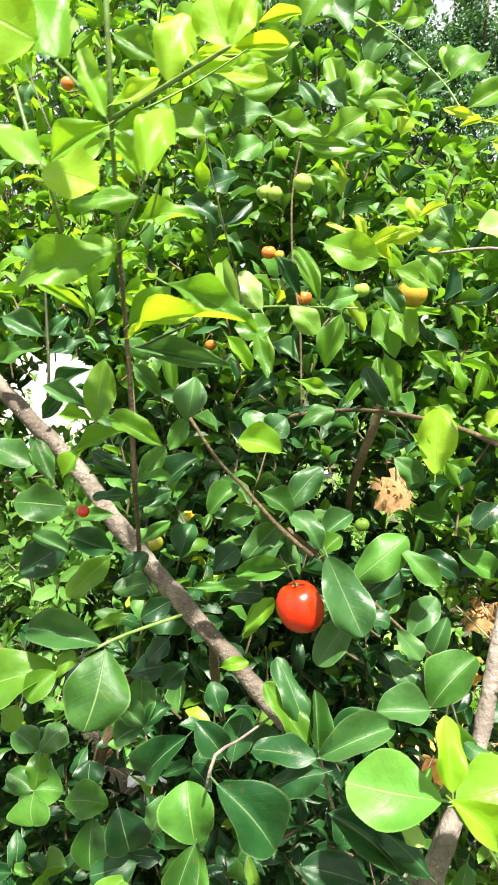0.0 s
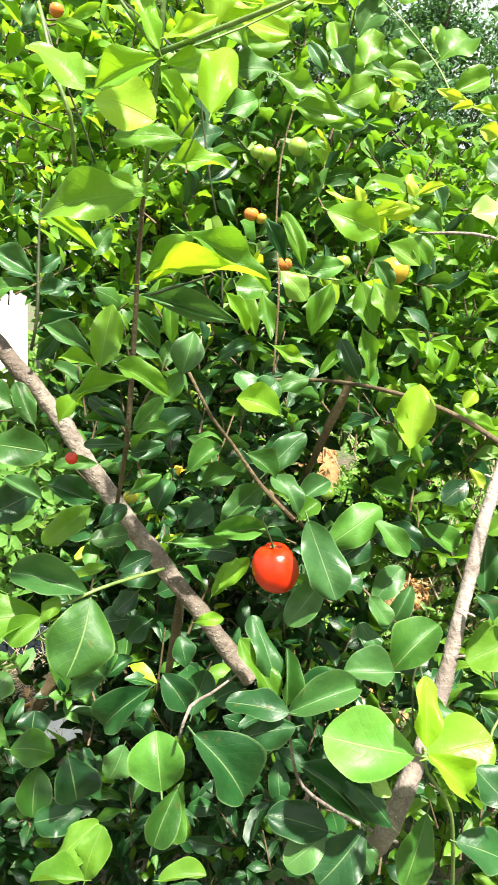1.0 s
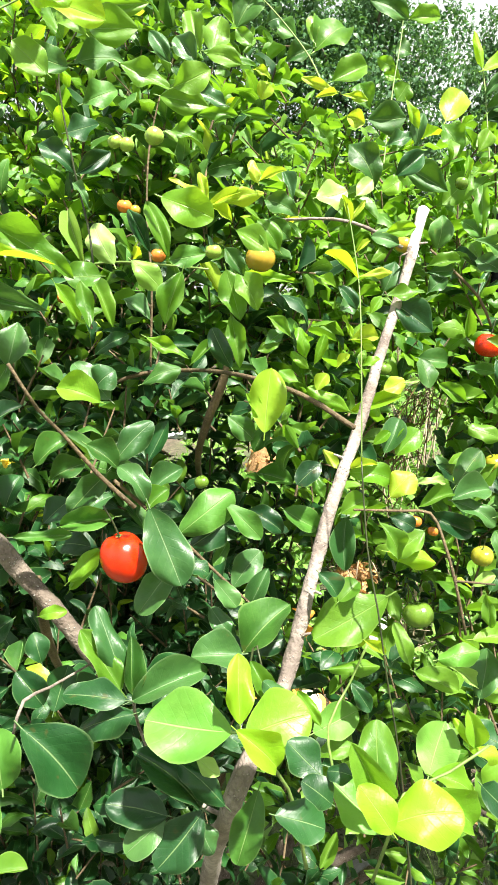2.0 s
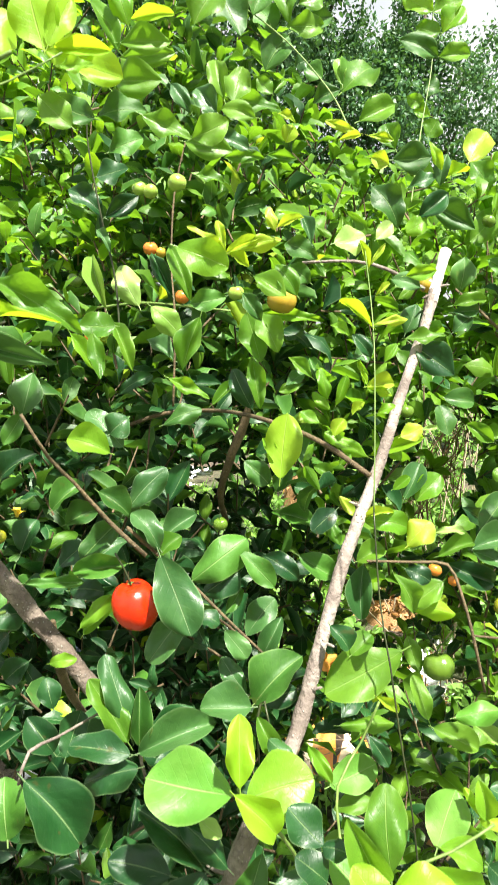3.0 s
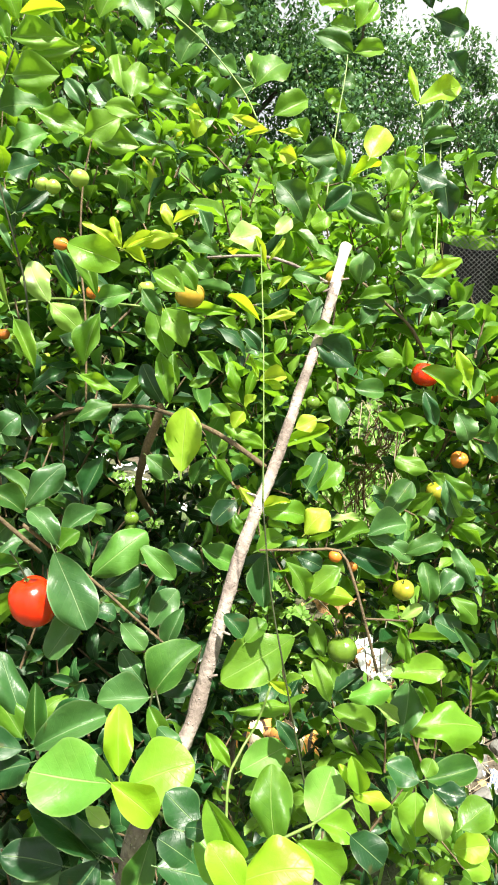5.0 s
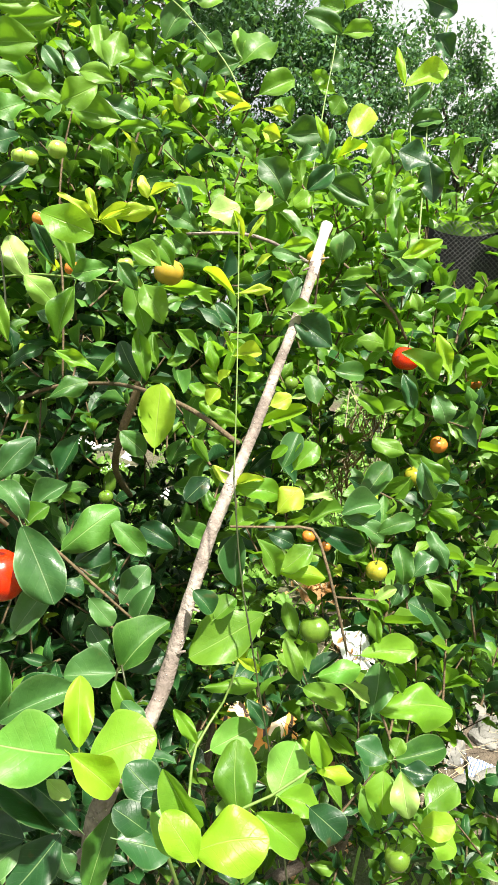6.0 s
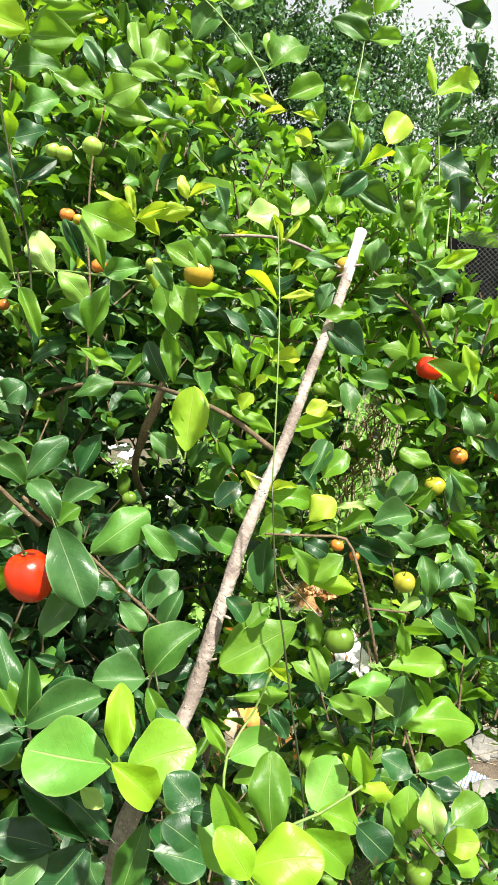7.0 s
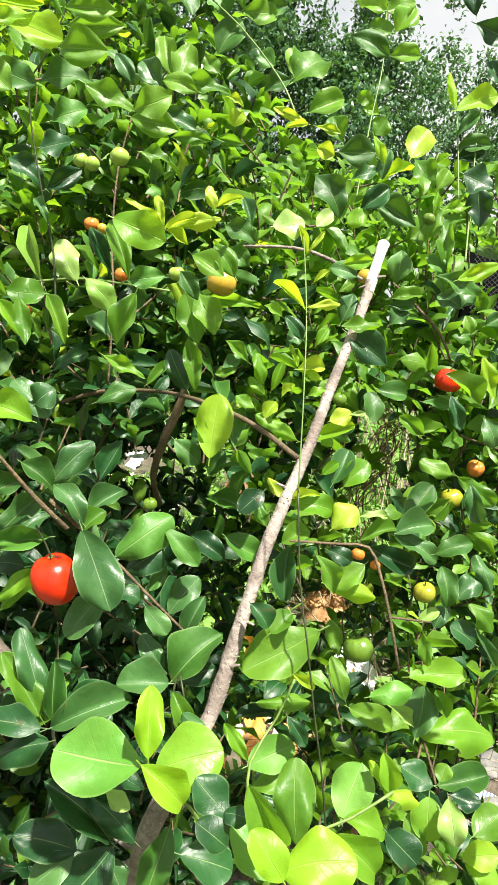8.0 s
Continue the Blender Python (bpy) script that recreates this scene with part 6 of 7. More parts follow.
leaf("glossy", (0.1113, 0.3400, 1.0821), (0.0818, 0.3372, 1.0835), (0.09, -0.62, 0.78), 0.0236)
leaf("fresh", (0.1239, 0.3000, 1.0767), (0.1141, 0.3063, 1.0969), (0.16, -0.92, 0.36), 0.0108)
leaf("mature", (0.1128, 0.3500, 1.0779), (0.1406, 0.3616, 1.1036), (-0.27, -0.73, 0.62), 0.0268)
leaf("old_shaded", (0.1161, 0.3600, 1.0726), (0.1393, 0.3643, 1.0795), (-0.04, -0.78, 0.62), 0.0169)
leaf("glossy", (0.1081, 0.3994, 1.0975), (0.1261, 0.4070, 1.1206), (-0.27, -0.83, 0.49), 0.0183)
leaf("glossy", (0.1181, 0.3890, 1.0872), (0.1301, 0.3917, 1.1136), (-0.23, -0.95, 0.20), 0.0135)
leaf("mature", (0.1028, 0.3979, 1.1550), (0.1252, 0.3899, 1.1350), (0.16, -0.84, 0.52), 0.0143)
leaf("old_shaded", (0.1432, 0.4248, 1.1266), (0.1195, 0.4315, 1.1410), (0.06, -0.86, 0.50), 0.0169)
leaf("mature", (0.1428, 0.4248, 1.1436), (0.1665, 0.4254, 1.1292), (0.27, -0.87, 0.41), 0.0187)
leaf("old_shaded", (0.1656, 0.4172, 1.1787), (0.1498, 0.4131, 1.1646), (-0.20, -0.86, 0.47), 0.0162)
leaf("mature", (0.1384, 0.6028, 1.1227), (0.1721, 0.5956, 1.1151), (-0.08, -0.87, 0.48), 0.0196)
leaf("fresh", (0.1691, 0.4172, 1.1546), (0.1621, 0.4248, 1.1694), (0.01, -0.89, 0.46), 0.0101)
leaf("young", (0.1825, 0.4076, 1.1746), (0.2129, 0.4089, 1.1697), (0.11, -0.88, 0.47), 0.0163)
leaf("fresh", (0.1793, 0.4076, 1.1466), (0.1973, 0.4101, 1.1561), (-0.17, -0.82, 0.54), 0.0148)
leaf("new_growth", (0.1804, 0.4172, 1.1733), (0.1681, 0.4226, 1.1868), (0.05, -0.91, 0.41), 0.0070)
leaf("new_growth", (0.1816, 0.4076, 1.1761), (0.2018, 0.4063, 1.1810), (-0.20, -0.78, 0.59), 0.0060)
leaf("glossy", (0.1872, 0.4248, 1.1382), (0.1855, 0.4124, 1.1038), (-0.31, -0.89, 0.34), 0.0168)
leaf("fresh", (0.1973, 0.3471, 1.1148), (0.1525, 0.3409, 1.0915), (-0.23, -0.74, 0.63), 0.0289)
leaf("new_growth", (0.1831, 0.3503, 1.0800), (0.1851, 0.3522, 1.1064), (-0.20, -0.98, 0.08), 0.0099)
leaf("young", (0.1662, 0.3471, 1.0795), (0.1643, 0.3504, 1.1025), (-0.27, -0.96, 0.12), 0.0053)
leaf("fresh", (0.1932, 0.3619, 1.1557), (0.2063, 0.3592, 1.1324), (0.30, -0.91, 0.27), 0.0121)
leaf("lime", (0.2109, 0.4016, 1.1217), (0.2445, 0.3972, 1.1163), (-0.02, -0.85, 0.53), 0.0127)
leaf("fresh", (0.2349, 0.4016, 1.1366), (0.2142, 0.3996, 1.1198), (-0.38, -0.74, 0.55), 0.0185)
leaf("mature", (0.1042, 0.4452, 1.2044), (0.1219, 0.4409, 1.1893), (0.05, -0.95, 0.32), 0.0165)
leaf("mature", (0.1349, 0.6028, 1.1433), (0.1476, 0.6057, 1.1672), (-0.10, -0.98, 0.17), 0.0169)
leaf("old_shaded", (0.1710, 0.5833, 1.1448), (0.1509, 0.5863, 1.1524), (0.07, -0.85, 0.52), 0.0197)
leaf("old_shaded", (0.1552, 0.3471, 1.1298), (0.1665, 0.3423, 1.1176), (0.21, -0.83, 0.52), 0.0135)
leaf("fresh", (0.1682, 0.3471, 1.1118), (0.1808, 0.3534, 1.1214), (-0.24, -0.64, 0.73), 0.0140)
leaf("mature", (0.2956, 0.5082, 1.1382), (0.3194, 0.5212, 1.1665), (-0.29, -0.75, 0.59), 0.0227)
leaf("fresh", (0.3239, 0.4943, 1.1809), (0.2973, 0.4980, 1.1895), (0.02, -0.89, 0.46), 0.0161)
leaf("fresh", (0.3177, 0.4678, 1.1851), (0.3514, 0.4679, 1.1640), (0.13, -0.97, 0.21), 0.0151)
leaf("glossy", (0.3286, 0.4678, 1.1796), (0.3398, 0.4653, 1.1502), (-0.42, -0.90, -0.09), 0.0146)
leaf("glossy", (0.2549, 0.4085, 1.1565), (0.2821, 0.4121, 1.1639), (-0.08, -0.75, 0.66), 0.0191)
leaf("glossy", (0.2551, 0.4085, 1.1549), (0.2827, 0.3989, 1.1412), (-0.01, -0.82, 0.57), 0.0136)
leaf("old_shaded", (0.2395, 0.4115, 1.1451), (0.2724, 0.4134, 1.1311), (0.16, -0.96, 0.24), 0.0167)
leaf("fresh", (0.2305, 0.4018, 1.1532), (0.2555, 0.4076, 1.1619), (-0.06, -0.74, 0.67), 0.0121)
leaf("mature", (0.2701, 0.3740, 1.1555), (0.2930, 0.3717, 1.1645), (-0.28, -0.82, 0.51), 0.0128)
leaf("glossy", (0.3524, 0.4572, 1.0974), (0.3406, 0.4673, 1.1246), (-0.08, -0.95, 0.31), 0.0137)
leaf("glossy", (0.3255, 0.4572, 1.0916), (0.3465, 0.4655, 1.1071), (-0.20, -0.72, 0.66), 0.0179)
leaf("mature", (0.3184, 0.4572, 1.0844), (0.3151, 0.4676, 1.1141), (-0.07, -0.94, 0.32), 0.0173)
leaf("new_growth", (0.2107, 0.4023, 1.1597), (0.2259, 0.4037, 1.1751), (-0.47, -0.71, 0.53), 0.0189)
leaf("pale", (0.2269, 0.4018, 1.1692), (0.2474, 0.4024, 1.1697), (0.01, -0.78, 0.62), 0.0061)
leaf("old_shaded", (0.1997, 0.3619, 1.1592), (0.2148, 0.3603, 1.1524), (0.07, -0.93, 0.37), 0.0111)
leaf("pale", (0.2968, 0.4572, 1.0724), (0.3134, 0.4582, 1.0810), (-0.27, -0.75, 0.60), 0.0103)
leaf("glossy", (0.3107, 0.4572, 1.0679), (0.3220, 0.4659, 1.0849), (-0.36, -0.71, 0.60), 0.0132)
leaf("fresh", (0.3348, 0.4572, 1.0888), (0.3567, 0.4542, 1.0684), (0.24, -0.89, 0.39), 0.0148)
leaf("glossy", (0.3072, 0.3794, 1.1026), (0.3215, 0.3762, 1.0815), (0.05, -0.98, 0.18), 0.0084)
leaf("old_shaded", (0.3454, 0.4573, 1.0551), (0.3236, 0.4576, 1.0701), (0.35, -0.77, 0.54), 0.0236)
leaf("fresh", (0.2716, 0.3794, 1.1012), (0.2763, 0.3768, 1.0780), (-0.43, -0.90, 0.02), 0.0087)
leaf("fresh", (0.2311, 0.4265, 1.0577), (0.2238, 0.4369, 1.0803), (-0.11, -0.92, 0.38), 0.0120)
leaf("glossy", (0.1319, 0.2832, 1.0851), (0.1192, 0.2907, 1.0950), (-0.00, -0.79, 0.61), 0.0098)
leaf("young", (0.1586, 0.3335, 1.0390), (0.1449, 0.3387, 1.0586), (0.11, -0.94, 0.33), 0.0086)
leaf("light", (0.1701, 0.4155, 0.9760), (0.2040, 0.4233, 0.9891), (-0.06, -0.77, 0.63), 0.0260, 2)
leaf("fresh", (0.2051, 0.4155, 0.9641), (0.1734, 0.4145, 0.9587), (-0.12, -0.55, 0.83), 0.0144)
leaf("fresh", (0.1556, 0.1967, 1.0995), (0.1431, 0.1987, 1.1253), (0.08, -0.99, 0.11), 0.0130)
leaf("fresh", (0.1789, 0.2683, 1.0398), (0.1778, 0.2854, 1.0753), (-0.23, -0.88, 0.42), 0.0203, 4)
leaf("light", (0.1590, 0.1967, 1.0876), (0.1397, 0.2067, 1.1023), (0.23, -0.64, 0.73), 0.0178, 6)
leaf("lime", (0.1551, 0.1840, 1.1021), (0.1814, 0.1816, 1.1084), (-0.24, -0.58, 0.78), 0.0213, 4)
leaf("lime", (0.1556, 0.1800, 1.1020), (0.1440, 0.1863, 1.1169), (0.18, -0.85, 0.50), 0.0133, 2)
leaf("young", (0.1796, 0.2106, 1.0947), (0.1981, 0.2066, 1.0803), (0.23, -0.82, 0.52), 0.0153)
leaf("old_shaded", (0.1214, 0.2424, 1.0568), (0.1456, 0.2437, 1.0479), (0.31, -0.55, 0.77), 0.0190)
leaf("old_shaded", (0.1370, 0.1967, 1.1005), (0.1252, 0.1967, 1.1109), (0.47, -0.70, 0.54), 0.0128)
leaf("old_shaded", (0.1444, 0.1967, 1.1123), (0.1350, 0.1997, 1.1130), (-0.10, -0.51, 0.85), 0.0084)
leaf("old_shaded", (0.1408, 0.2355, 1.0822), (0.1262, 0.2420, 1.0951), (0.25, -0.72, 0.65), 0.0170)
leaf("fresh", (0.1621, 0.3373, 1.0733), (0.1957, 0.3423, 1.0731), (0.11, -0.73, 0.68), 0.0093)
leaf("new_growth", (0.1810, 0.3326, 1.0944), (0.1935, 0.3295, 1.0872), (0.08, -0.86, 0.51), 0.0062)
leaf("old_shaded", (0.1956, 0.4155, 1.0159), (0.2095, 0.4080, 0.9975), (0.07, -0.90, 0.42), 0.0122)
leaf("fresh", (0.2282, 0.3883, 1.0458), (0.2192, 0.4005, 1.0711), (-0.03, -0.90, 0.42), 0.0123)
leaf("light", (0.2319, 0.3492, 1.0720), (0.2577, 0.3483, 1.0793), (-0.22, -0.69, 0.69), 0.0144)
leaf("pale", (0.2562, 0.3936, 1.0422), (0.2790, 0.3920, 1.0257), (0.29, -0.83, 0.48), 0.0084)
leaf("fresh", (0.2282, 0.3770, 1.0475), (0.2550, 0.3685, 1.0384), (0.01, -0.72, 0.69), 0.0175)
leaf("glossy", (0.2797, 0.3902, 1.0184), (0.2845, 0.3972, 1.0523), (-0.54, -0.80, 0.24), 0.0217)
leaf("young", (0.2662, 0.3794, 1.0690), (0.3054, 0.3797, 1.0726), (-0.07, -0.61, 0.79), 0.0174, 2)
leaf("young", (0.2907, 0.4078, 1.0086), (0.3502, 0.4186, 1.0025), (0.18, -0.53, 0.83), 0.0291, 4)
leaf("fresh", (0.3003, 0.3902, 1.0339), (0.2945, 0.3994, 1.0492), (-0.12, -0.87, 0.48), 0.0105)
leaf("old_shaded", (0.2822, 0.3559, 1.0078), (0.2618, 0.3598, 1.0185), (0.24, -0.68, 0.69), 0.0188)
leaf("light", (0.1939, 0.2500, 1.0692), (0.2040, 0.2610, 1.0903), (-0.27, -0.79, 0.54), 0.0201, 6)
leaf("young", (0.1952, 0.2500, 1.0698), (0.2144, 0.2462, 1.0635), (0.14, -0.60, 0.79), 0.0134)
leaf("young", (0.2152, 0.2500, 1.0841), (0.2113, 0.2543, 1.1010), (-0.07, -0.97, 0.23), 0.0094)
leaf("lime", (0.2139, 0.2500, 1.0841), (0.2057, 0.2541, 1.0962), (-0.08, -0.96, 0.27), 0.0044)
leaf("lime", (0.2120, 0.2500, 1.0846), (0.2310, 0.2500, 1.0788), (0.24, -0.58, 0.78), 0.0077)
leaf("young", (0.2782, 0.3504, 1.0043), (0.2749, 0.3380, 0.9825), (-0.35, -0.79, 0.50), 0.0214, 2)
leaf("pale", (0.2853, 0.3389, 1.0122), (0.2867, 0.3238, 0.9911), (-0.41, -0.75, 0.51), 0.0169)
leaf("fresh", (0.2646, 0.3504, 0.9928), (0.2739, 0.3390, 0.9708), (-0.27, -0.90, 0.35), 0.0133)
leaf("mature", (0.2967, 0.3823, 0.9884), (0.3333, 0.3864, 0.9935), (-0.03, -0.67, 0.74), 0.0208)
leaf("old_shaded", (0.2868, 0.3389, 1.0142), (0.3041, 0.3339, 1.0138), (-0.15, -0.57, 0.81), 0.0136)
leaf("lime", (0.3043, 0.3473, 0.9629), (0.3265, 0.3443, 0.9686), (-0.27, -0.65, 0.71), 0.0185, 2)
leaf("young", (0.3068, 0.3473, 0.9588), (0.3283, 0.3421, 0.9500), (0.16, -0.62, 0.77), 0.0200, 4)
leaf("young", (0.3039, 0.3500, 0.9520), (0.2928, 0.3469, 0.9478), (-0.16, -0.55, 0.82), 0.0098)
leaf("old_shaded", (0.2020, 0.2135, 1.0938), (0.2173, 0.2128, 1.0792), (0.44, -0.75, 0.49), 0.0151)
leaf("fresh", (0.2990, 0.3276, 0.9957), (0.3193, 0.3339, 1.0074), (-0.31, -0.51, 0.81), 0.0218)
leaf("fresh", (0.2863, 0.3559, 1.0103), (0.2914, 0.3610, 1.0199), (-0.34, -0.75, 0.57), 0.0116)
leaf("light", (0.1017, 0.2520, 1.0928), (0.0610, 0.2632, 1.0931), (-0.18, -0.67, 0.72), 0.0322, 6)
leaf("lime", (0.1049, 0.2470, 1.1000), (0.1041, 0.2595, 1.1279), (0.15, -0.90, 0.41), 0.0141)
leaf("young", (0.1082, 0.2550, 1.0888), (0.1383, 0.2574, 1.0982), (-0.20, -0.59, 0.78), 0.0293, 2)
leaf("lime", (0.1025, 0.2380, 1.1037), (0.1216, 0.2365, 1.0858), (0.37, -0.81, 0.46), 0.0157)
leaf("young", (0.1768, 0.5587, 1.2269), (0.1617, 0.5655, 1.2407), (-0.12, -0.93, 0.33), 0.0093)
leaf("young", (0.1814, 0.5587, 1.2311), (0.1904, 0.5628, 1.2565), (-0.05, -0.98, 0.18), 0.0092)
leaf("new_growth", (0.1697, 0.3958, 1.2450), (0.1767, 0.3961, 1.2532), (-0.39, -0.84, 0.37), 0.0057)
leaf("young", (0.1680, 0.5587, 1.2156), (0.1520, 0.5632, 1.2247), (0.06, -0.85, 0.52), 0.0113)
leaf("fresh", (0.1602, 0.5587, 1.2537), (0.1400, 0.5642, 1.2709), (0.05, -0.93, 0.36), 0.0116)
leaf("young", (0.1647, 0.3889, 1.2928), (0.1535, 0.3910, 1.2992), (0.12, -0.87, 0.49), 0.0077)
leaf("fresh", (0.1997, 0.7073, 1.2758), (0.1753, 0.7082, 1.2811), (0.03, -0.96, 0.29), 0.0158)
leaf("young", (0.1871, 0.4056, 1.2451), (0.1983, 0.4057, 1.2501), (-0.20, -0.86, 0.46), 0.0065)
leaf("young", (0.1776, 0.4406, 1.2175), (0.1698, 0.4378, 1.2048), (0.00, -0.98, 0.22), 0.0074)
leaf("fresh", (0.1510, 0.5587, 1.2482), (0.1323, 0.5585, 1.2421), (-0.14, -0.89, 0.43), 0.0109)
leaf("young", (0.1879, 0.3965, 1.2775), (0.1951, 0.3997, 1.2889), (-0.21, -0.90, 0.38), 0.0068)
leaf("new_growth", (0.2018, 0.5131, 1.3206), (0.2137, 0.5183, 1.3312), (0.04, -0.91, 0.41), 0.0051)
leaf("young", (0.2161, 0.5193, 1.2066), (0.2312, 0.5190, 1.1937), (0.32, -0.86, 0.39), 0.0118)
leaf("young", (0.1685, 0.6028, 1.1894), (0.1547, 0.5979, 1.1735), (-0.21, -0.87, 0.45), 0.0120)
leaf("fresh", (0.1869, 0.6028, 1.1583), (0.1703, 0.6045, 1.1678), (0.16, -0.88, 0.44), 0.0136)
leaf("young", (0.2129, 0.4635, 1.1821), (0.2249, 0.4646, 1.1911), (-0.21, -0.90, 0.39), 0.0085)
leaf("young", (-0.0350, 0.4800, 1.4845), (-0.0229, 0.4903, 1.5151), (0.37, -0.91, 0.16), 0.0217, 2)
leaf("fresh", (0.0107, 0.5000, 1.4834), (-0.0175, 0.5198, 1.5248), (0.18, -0.83, 0.52), 0.0200)
leaf("young", (0.0173, 0.5000, 1.5002), (0.0073, 0.5020, 1.5317), (0.23, -0.96, 0.13), 0.0178, 4)
leaf("lime", (0.0190, 0.5000, 1.5043), (0.0491, 0.5033, 1.5098), (0.14, -0.97, -0.18), 0.0100)
leaf("fresh", (0.0117, 0.5000, 1.4886), (0.0472, 0.4997, 1.4899), (-0.01, -0.99, 0.11), 0.0185)
leaf("fresh", (0.0717, 0.7000, 1.6135), (0.0481, 0.6912, 1.5778), (0.04, -0.98, 0.21), 0.0416)
leaf("mature", (0.0703, 0.7200, 1.6188), (0.0933, 0.7027, 1.5742), (0.15, -0.89, 0.42), 0.0369)
leaf("mature", (0.1178, 0.8000, 1.6599), (0.1037, 0.7841, 1.6223), (0.35, -0.90, 0.25), 0.0291)
leaf("fresh", (0.1461, 0.8200, 1.6280), (0.1384, 0.8364, 1.6787), (-0.32, -0.91, 0.25), 0.0270)
leaf("fresh", (0.1556, 0.8200, 1.6496), (0.1824, 0.8284, 1.6642), (0.24, -0.96, 0.11), 0.0305)
leaf("fresh", (0.1416, 0.8200, 1.6255), (0.1863, 0.8301, 1.6313), (0.23, -0.97, -0.05), 0.0273)
leaf("young", (0.3328, 0.9300, 1.6909), (0.2954, 0.9470, 1.7188), (-0.28, -0.94, 0.20), 0.0301)
leaf("fresh", (0.3328, 0.9300, 1.6909), (0.3702, 0.9290, 1.7060), (-0.07, -0.99, 0.11), 0.0294)
leaf("young", (0.3305, 0.9300, 1.7110), (0.3230, 0.9493, 1.7529), (-0.09, -0.91, 0.40), 0.0264)
leaf("old_shaded", (0.3878, 0.7500, 1.6208), (0.3813, 0.7577, 1.6541), (-0.52, -0.85, 0.09), 0.0220)
leaf("fresh", (0.0789, 0.7500, 1.6529), (0.0617, 0.7516, 1.6799), (-0.04, -1.00, 0.04), 0.0315)
leaf("fresh", (0.0264, 0.6000, 1.5853), (0.0456, 0.5999, 1.6070), (0.18, -0.97, -0.16), 0.0265)
leaf("young", (-0.0130, 0.5000, 1.5402), (-0.0287, 0.5037, 1.5595), (0.18, -0.93, 0.32), 0.0238, 6)
leaf("fresh", (0.0023, 0.5200, 1.5531), (0.0225, 0.5227, 1.5696), (0.10, -0.99, 0.03), 0.0220)
join_far_leaves()

# the inner and outer crown behind them
FRONT_Z = [0.3, 0.8, 1.0, 1.15, 1.3, 1.45, 1.6, 2.0]
FRONT_Y = [0.50, 0.46, 0.46, 0.50, 0.58, 0.68, 0.78, 1.0]
VANTAGE = np.array([0.1, 0.0, 1.29])
# gaps in the crown: where each crosses the middle of the shrub (x, z at y = 0.8), how wide it is there, and the x from which it fans out
GAPS = [(-0.275, 1.215, 0.055, 0.02), (-0.268, 0.84, 0.042, 0.015), (-0.304, 0.97, 0.03, 0.02), (-0.245, 0.74, 0.022, 0.02), (-0.19, 0.685, 0.016, 0.02), (0.36, 1.17, 0.032, 0.12), (0.35, 1.09, 0.022, 0.12), (0.478, 1.355, 0.016, 0.12), (0.144, 1.10, 0.024, 0.055), (0.29, 0.94, 0.022, 0.11), (0.24, 0.935, 0.022, 0.03), (0.252, 0.73, 0.04, 0.135), (0.369, 0.855, 0.032, 0.13), (0.043, 1.11, 0.012, 0.11), (0.57, 0.68, 0.04, 0.12), (0.068, 1.115, 0.008, 0.12), (0.118, 1.06, 0.006, 0.12)]


def crown_spot(r):
    x, y, z = r.uniform(-0.85, 1.25), r.uniform(0.45, 1.45), r.uniform(0.35, 2.1)
    edge = ((x - 0.2) / 1.0) ** 2 + ((y - 0.55) / 0.85) ** 2 + 0.3 * noise.noise(Vector((x * 3, y * 3, z * 3)))
    if edge > 1.0 or z < 0.36 + 0.3 * abs(noise.noise(Vector((x * 4, y * 4, 9)))):
        return None
    if y < np.interp(z, FRONT_Z, FRONT_Y) + 0.05 + 0.05 * r.random() + 0.55 * abs(x - 0.2) ** 4 + max(0.0, abs(x - 0.2) - 0.5) * 0.5 * noise.noise(Vector((x * 5, 2, z * 5))):
        return None
    rise = np.interp(x / y, [-0.3, 0.0, 0.2, 0.35, 0.6], [34, 28, 17, 13.5, 14]) + 5 * noise.noise(Vector((x * 5, y * 5, 0)))
    if z > VANTAGE[2] + min(y, 1.0) * math.tan(radians(rise)) - max(0.0, y - 1.0) * 0.8:
        return None
    if z < 0.7 and r.random() < 0.15:
        return None
    # thinner on its lower east side, where sunlit weeds show through
    if x > 0.06 and z < 1.17 and y > 0.58 and r.random() < (0.5 if z > 1.0 and x > 0.13 else 0.62 if x > 0.13 else 0.4):
        return None
    # the shrub thins out low down on its west side, where the weedy bush stands
    if (x - 0.012) / y < -0.25 and -0.41 < (z - VANTAGE[2]) / y < -0.20 and r.random() < 0.97:
        return None
    for gx, gz, wide, near in GAPS:
        k = y / 0.8
        if math.hypot(x - near - (gx - near) * k, z - VANTAGE[2] - (gz - VANTAGE[2]) * k) < wide * k + 0.02:
            return None
    return np.array([x, y, z])


